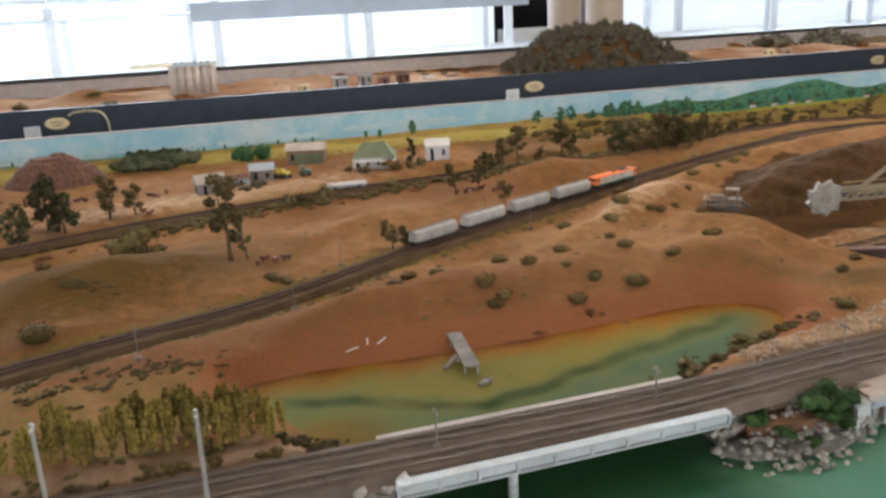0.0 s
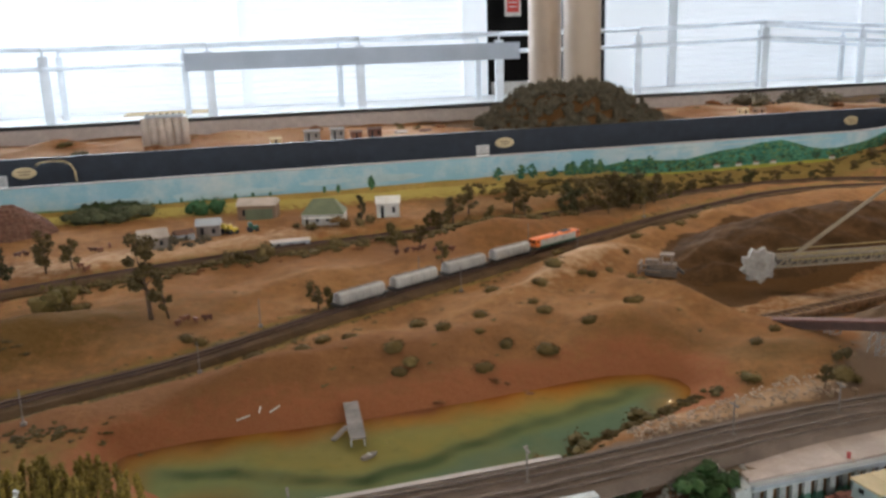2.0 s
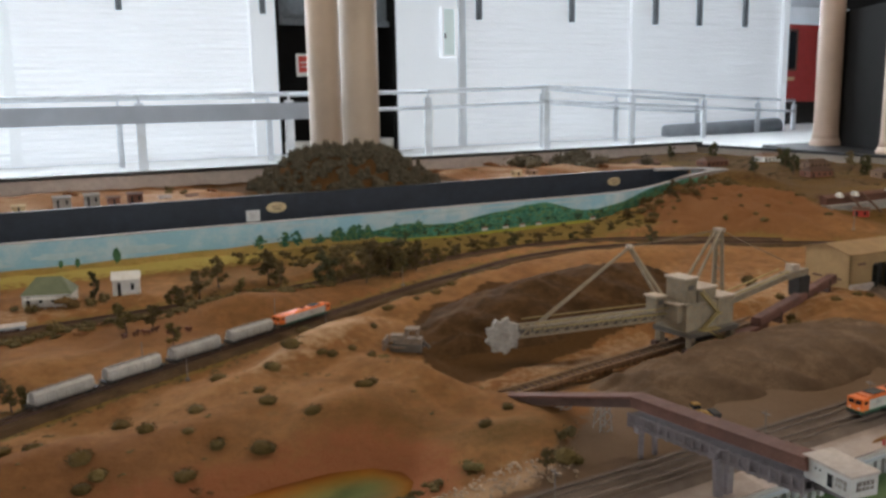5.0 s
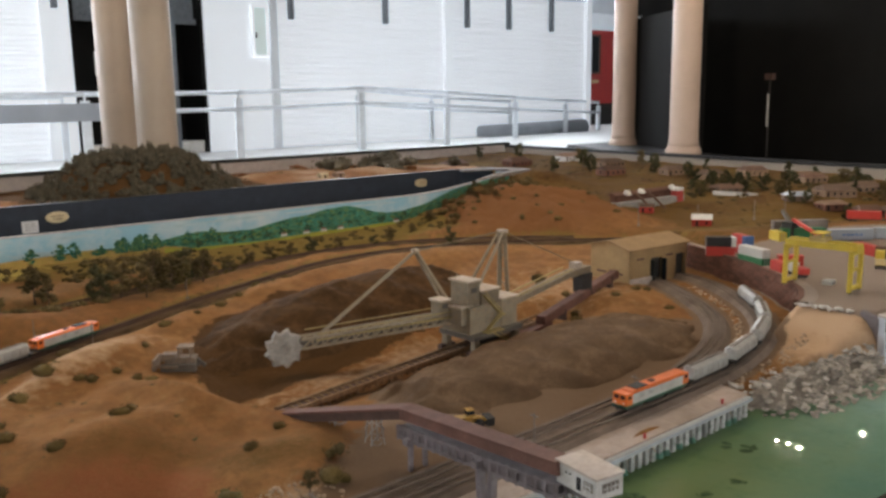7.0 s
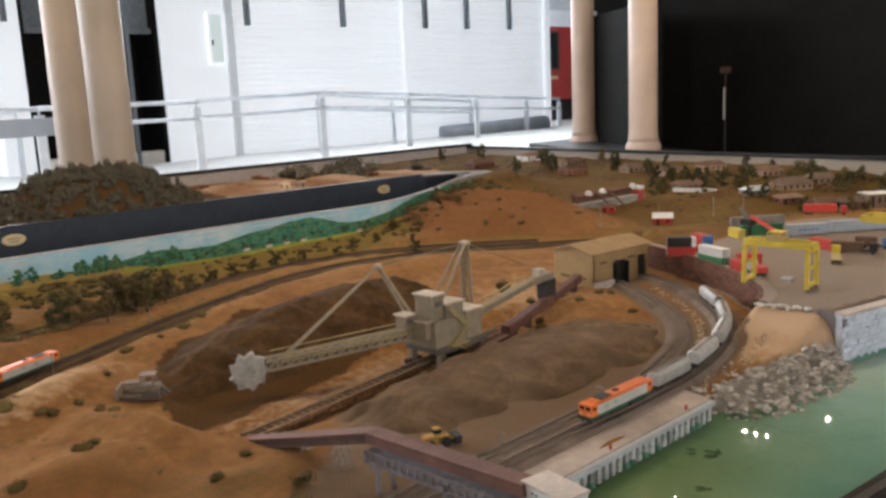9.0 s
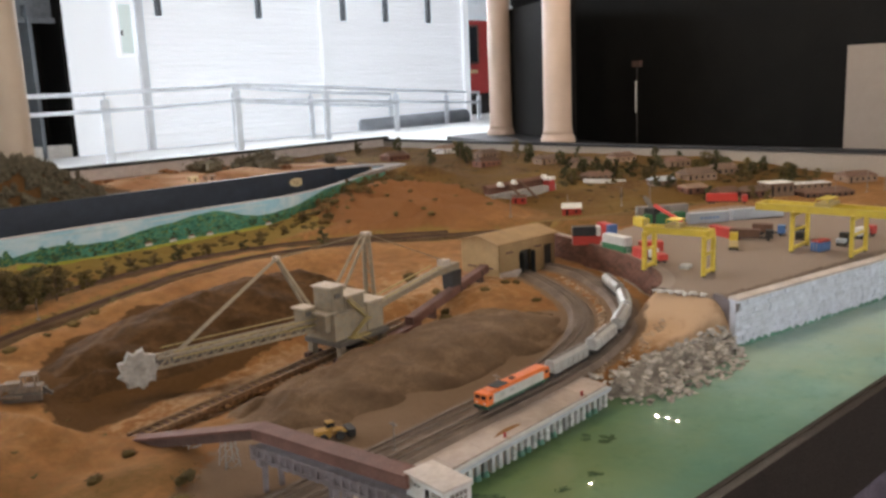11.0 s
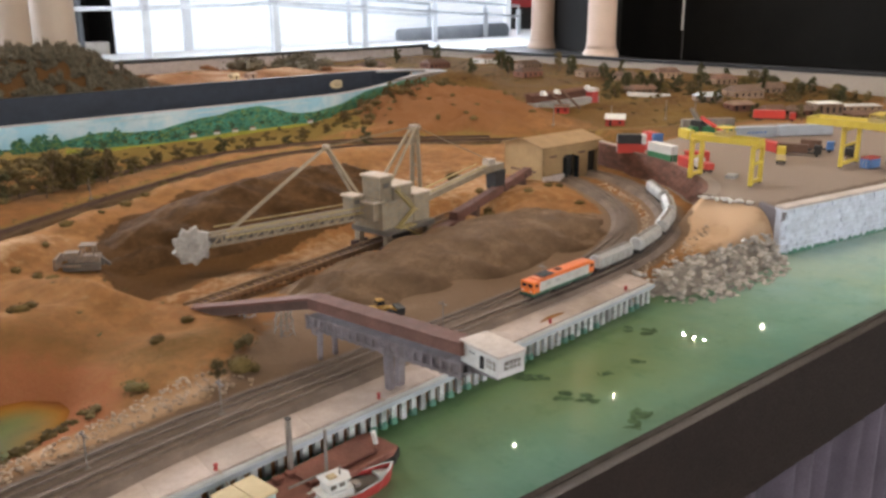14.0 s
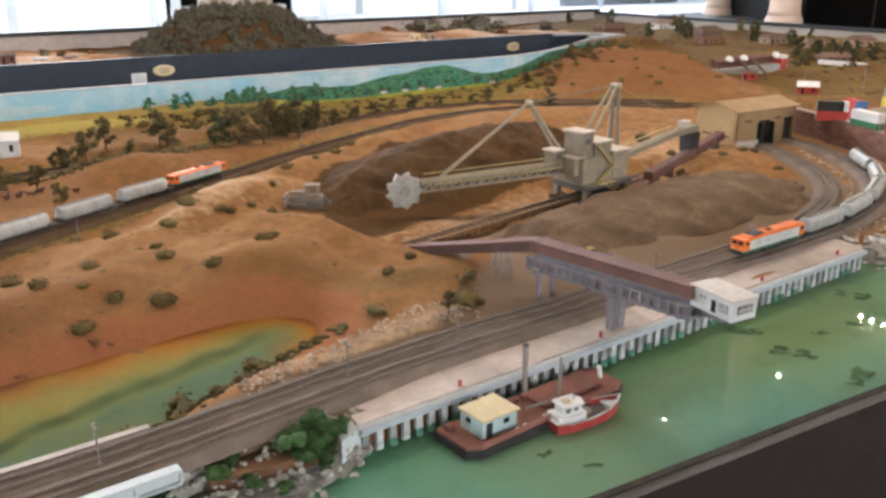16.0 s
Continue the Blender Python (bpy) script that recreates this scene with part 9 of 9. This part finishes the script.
part("platform", Geo().box((0, 0, 0.015), (0.42, 0.07, 0.03)), M_TRESTLE, sta)
part("building", Geo().box((0, 0.015, 0.044), (0.40, 0.03, 0.028)), M_BRICK, sta)
part("roof", Geo().profile([(-0.008, 0.058), (0.038, 0.058), (0.015, 0.068)], -0.21, 0.21), M_BRICK, sta, "faded red roof")
for x in (-0.14, -0.05, 0.16):
    part("gable", Geo().box((x, -0.008, 0.066), (0.022, 0.03, 0.018), taper=0.5), M_WHITE, sta, "white gable")
part("signal_box", Geo().box((0.18, -0.02, 0.025), (0.04, 0.035, 0.05)), M_HULLRED, sta, "red and white signal box")
part("signal_box_band", Geo().box((0.18, -0.02, 0.057), (0.041, 0.036, 0.014)), M_WHITE, sta, "white upper storey")
for x in (-0.12, -0.04):
    part("footbridge_stair", Geo().beam((x, -0.03, 0.07), (x + 0.03, -0.10, 0.0), 0.014, 0.006), M_BROWN, sta)
house("red_hut", 3.55, 2.03, -55, 0.075, 0.05, 0.028, 0.020, M_RED, M_WHITE, "small red hut with a white roof by the line", T)
house("red_hut", 3.62, 2.36, -55, 0.06, 0.04, 0.026, 0.014, M_RED, M_BROWN, "small red hut by the line", T)

# ---- rear deck things ----
silo = thing("grain_silo", "pale concrete silo block with a railed top on the rear deck", "silo", place(0.03, 4.12, 1.195, 0))
for k in range(6):
    part("silo_tube", Geo().lathe([(0.0175, 0.0), (0.0175, 0.135)], 14, (-0.0875 + 0.035 * k, 0, 0)), M_CONC, silo, smooth=True)
part("body", Geo().box((0, 0.012, 0.067), (0.195, 0.03, 0.134)), M_CONC, silo)
part("head_house", Geo().box((0, 0.0, 0.142), (0.17, 0.034, 0.014)), M_PALEBLUE, silo, "grey head house")
for k in range(6):
    part("vent", Geo().box((-0.07 + 0.028 * k, 0, 0.152), (0.01, 0.012, 0.006)), M_UNDER, silo)
for x, m, w, h in ((0.69, M_TRESTLE, 0.07, 0.045), (0.81, M_TRESTLE, 0.06, 0.05), (0.90, M_BRICK, 0.05, 0.03), (0.99, M_BRICK, 0.06, 0.04), (1.12, M_CONC, 0.05, 0.018), (1.24, M_BRICK, 0.05, 0.016), (0.52, M_STRAW, 0.05, 0.02), (3.0, M_STRAW, 0.04, 0.03), (3.1, M_TANHOUSE, 0.05, 0.028)):
    house("rear_building", x, 4.05, 0, w, 0.05, h, 0.008, m, m if m is not M_BRICK else M_BROWN, "small far building on the rear deck", "buildings on the rear deck", z=1.195)
for k in range(26):
    x = cr_.choice((cr_.uniform(-0.9, 1.5), cr_.uniform(2.8, 3.9)))
    y = cr_.uniform(3.95, 4.9)
    shrub(x, y, cr_.uniform(0.02, 0.035), DARKS if k % 2 else REDS, "dark shrub on the pinkish rear deck", z=float(rear_land(np.array([[x]]), np.array([[y]]))[0, 0]), group="shrubs on the rear deck")
for k in range(12):
    x, y = cr_.uniform(3.3, 4.1), cr_.uniform(4.2, 5.0)
    shrub(x, y, cr_.uniform(0.05, 0.08), BRUSHES, "brown brush near the table corner", z=1.19, group="brush at the corner")


# ---- low scrub too small to pick apart ----
def scatter(name, label, spots, meshes):
    """Many small tussocks joined into one covering."""
    v, f = [], []
    data = []
    for me in meshes:
        co = np.empty(len(me.vertices) * 3)
        me.vertices.foreach_get("co", co)
        data.append((co.reshape(-1, 3), [tuple(p.vertices) for p in me.polygons]))
    r = random.Random(len(spots))
    for x, y, z, s, tall in spots:
        co, fs = r.choice(data)
        a = r.uniform(0, 6.28)
        c, q = math.cos(a), math.sin(a)
        k = len(v)
        pts = np.stack([(co[:, 0] * c - co[:, 1] * q) * s + x, (co[:, 0] * q + co[:, 1] * c) * s + y, co[:, 2] * s * tall + z - 0.001], 1)
        v += pts.tolist()
        f += [tuple(i + k for i in face) for face in fs]
    me = bpy.data.meshes.new(name)
    me.from_pydata(v, [], f)
    me.materials.append(meshes[0].materials[0])
    return tagged(new(name, me), label, "scrub", kind="stuff")


def strip(line, n, lo, hi, offs, size, seed, tall):
    r = random.Random(seed)
    out = []
    pts = [q for q in line if lo < q.x < hi]
    for _ in range(n):
        p = r.choice(pts)
        x, y = p.x + r.uniform(-0.01, 0.01), p.y + r.choice(offs) + r.uniform(-0.022, 0.022)
        out.append((x, y, land_at(x, y), r.uniform(*size), tall))
    return out


br, spots = random.Random(29), []
for k in range(560):
    a, q = br.uniform(0, 6.28), math.sqrt(br.random())
    x, y = 2.02 + 0.50 * q * math.cos(a), 4.10 + 0.29 * q * math.sin(a)
    z = float(rear_land(np.array([[x]]), np.array([[y]]))[0, 0])
    spots.append((x, y, z - 0.003, br.uniform(0.026, 0.046) * (1.15 - 0.35 * q), br.uniform(0.9, 1.5)))
    if k % 3 == 0:
        spots.append((x, y, z + 0.012, br.uniform(0.014, 0.024), br.uniform(2.4, 3.6)))
scatter("dry_brush", "grey brown dry brush covering the bushy hill", spots, BRUSHES)
scatter("scrub_cover", "low tangled olive scrub along the rear track", strip(TRACK_D, 330, -0.1, 1.3, (-0.055, -0.075, -0.095, -0.115), (0.010, 0.028), 1, 0.7), SCRUBS)
scatter("scrub_cover", "dark scrub along the rear track", strip(TRACK_D, 120, -0.1, 1.3, (-0.06, -0.09, -0.12), (0.012, 0.032), 2, 0.85), DARKS)
scatter("scrub_cover", "rust red scrub along the rear track", strip(TRACK_D, 45, -0.4, 1.25, (-0.10, -0.13), (0.010, 0.022), 3, 0.6), REDS)
scatter("scrub_cover", "yellow green scrub along the main line", strip(TRACK_C, 520, -0.4, 1.9, (-0.075, 0.062, -0.065, -0.085), (0.006, 0.015), 4, 0.4), SCRUBS)
r = random.Random(31)
spots = []
for k in range(400):
    x = r.uniform(1.15, 3.4)
    if x > 1.8 and r.random() < 0.35:
        continue
    y = float(backdrop_y(x)) - r.uniform(0.03, 0.36)
    spots.append((x, y, land_at(x, y), r.uniform(0.014, 0.036) * (0.75 if x > 1.8 else 1.0), 0.9))
scatter("scrub_cover", "dark scrub at the backdrop's foot", spots[::2], DARKS[:1])
scatter("scrub_cover", "olive yellow scrub at the backdrop's foot", spots[1::2], DARKS[1:2])
spots = [(x, y, land_at(x, y), r.uniform(0.010, 0.026), 0.5) for x, y in ((r.uniform(3.6, 5.3), r.uniform(1.75, 4.9)) for _ in range(420))]
scatter("scrub_cover", "dusty brown scrub over the town hillside", spots, BROWNS)
spots = [(x, y, land_at(x, y), r.uniform(0.016, 0.042), 0.9) for x, y in ((u + 0.42 * w, float(np.interp(u, [4.06, 4.27, 4.55, 4.74, 4.92], [2.46, 2.22, 1.93, 1.75, 1.54])) + 0.30 * w) for u, w in ((r.uniform(4.06, 4.92), r.uniform(0, 1.1)) for _ in range(170)))]
scatter("scrub_cover", "dark garden scrub between the houses", spots, DARKS)
spots = [(x, y, land_at(x, y), r.uniform(0.008, 0.02), 0.6) for x, y in ((r.uniform(-0.4, 0.26), r.uniform(0.94, 1.0) if r.random() < 0.6 else r.uniform(1.1, 1.24)) for _ in range(70))]
scatter("scrub_cover", "low scrub on the sandy bank by the willows", spots, SCRUBS)
spots = [(x, y, land_at(x, y), r.uniform(0.006, 0.013), 0.6) for x, y in ((r.triangular(-0.40, 0.08, 0.0), 1.255 + r.gauss(0, 0.022)) for _ in range(110))]
scatter("scrub_cover", "olive scrub band behind the willows", spots, SCRUBS)
spots = [(x, y, max(land_at(x, y), POND_Z - 0.002), r.uniform(0.008, 0.018), 0.9) for x, y in ((0.155 + r.gauss(0, 0.028), 0.972 + r.gauss(0, 0.014)) for _ in range(34))]
scatter("scrub_cover", "olive scrub at the pond's near corner", spots, DARKS)
spots = [(x, y, land_at(x, y), r.uniform(0.006, 0.013), 0.4) for x, y in ((r.uniform(0.2, 1.3), r.uniform(1.28, 1.95)) for _ in range(60))]
scatter("scrub_cover", "small dry tufts over the dunes", spots, SCRUBS)
spots = [(x, y, land_at(x, y), r.uniform(0.012, 0.024), 1.2) for x, y in ((r.uniform(0.08, 0.21), r.uniform(2.36, 2.47)) for _ in range(26))]
scatter("scrub_cover", "brown tangled scrub between the farm sheds", spots, BRUSHES)
spots = [(x, y, land_at(x, y), r.uniform(0.008, 0.015), 0.5) for x, y in ((-0.19 + r.gauss(0, 0.022), 1.64 + r.gauss(0, 0.012)) for _ in range(36))]
scatter("scrub_cover", "low olive moss patch on the brown hill", spots, SCRUBS)
spots = []
for _ in range(80):
    u = r.random()
    x, y = 0.68 + 0.31 * u + r.gauss(0, 0.006), float(np.interp(u, [0, 0.4, 0.75, 1], [0.985, 1.035, 1.075, 1.125])) + r.gauss(0, 0.008)
    spots.append((x, y, max(land_at(x, y), POND_Z - 0.002), r.uniform(0.006, 0.015), 0.9))
scatter("scrub_cover", "tangled olive scrub along the pond bank", spots, SCRUBS)
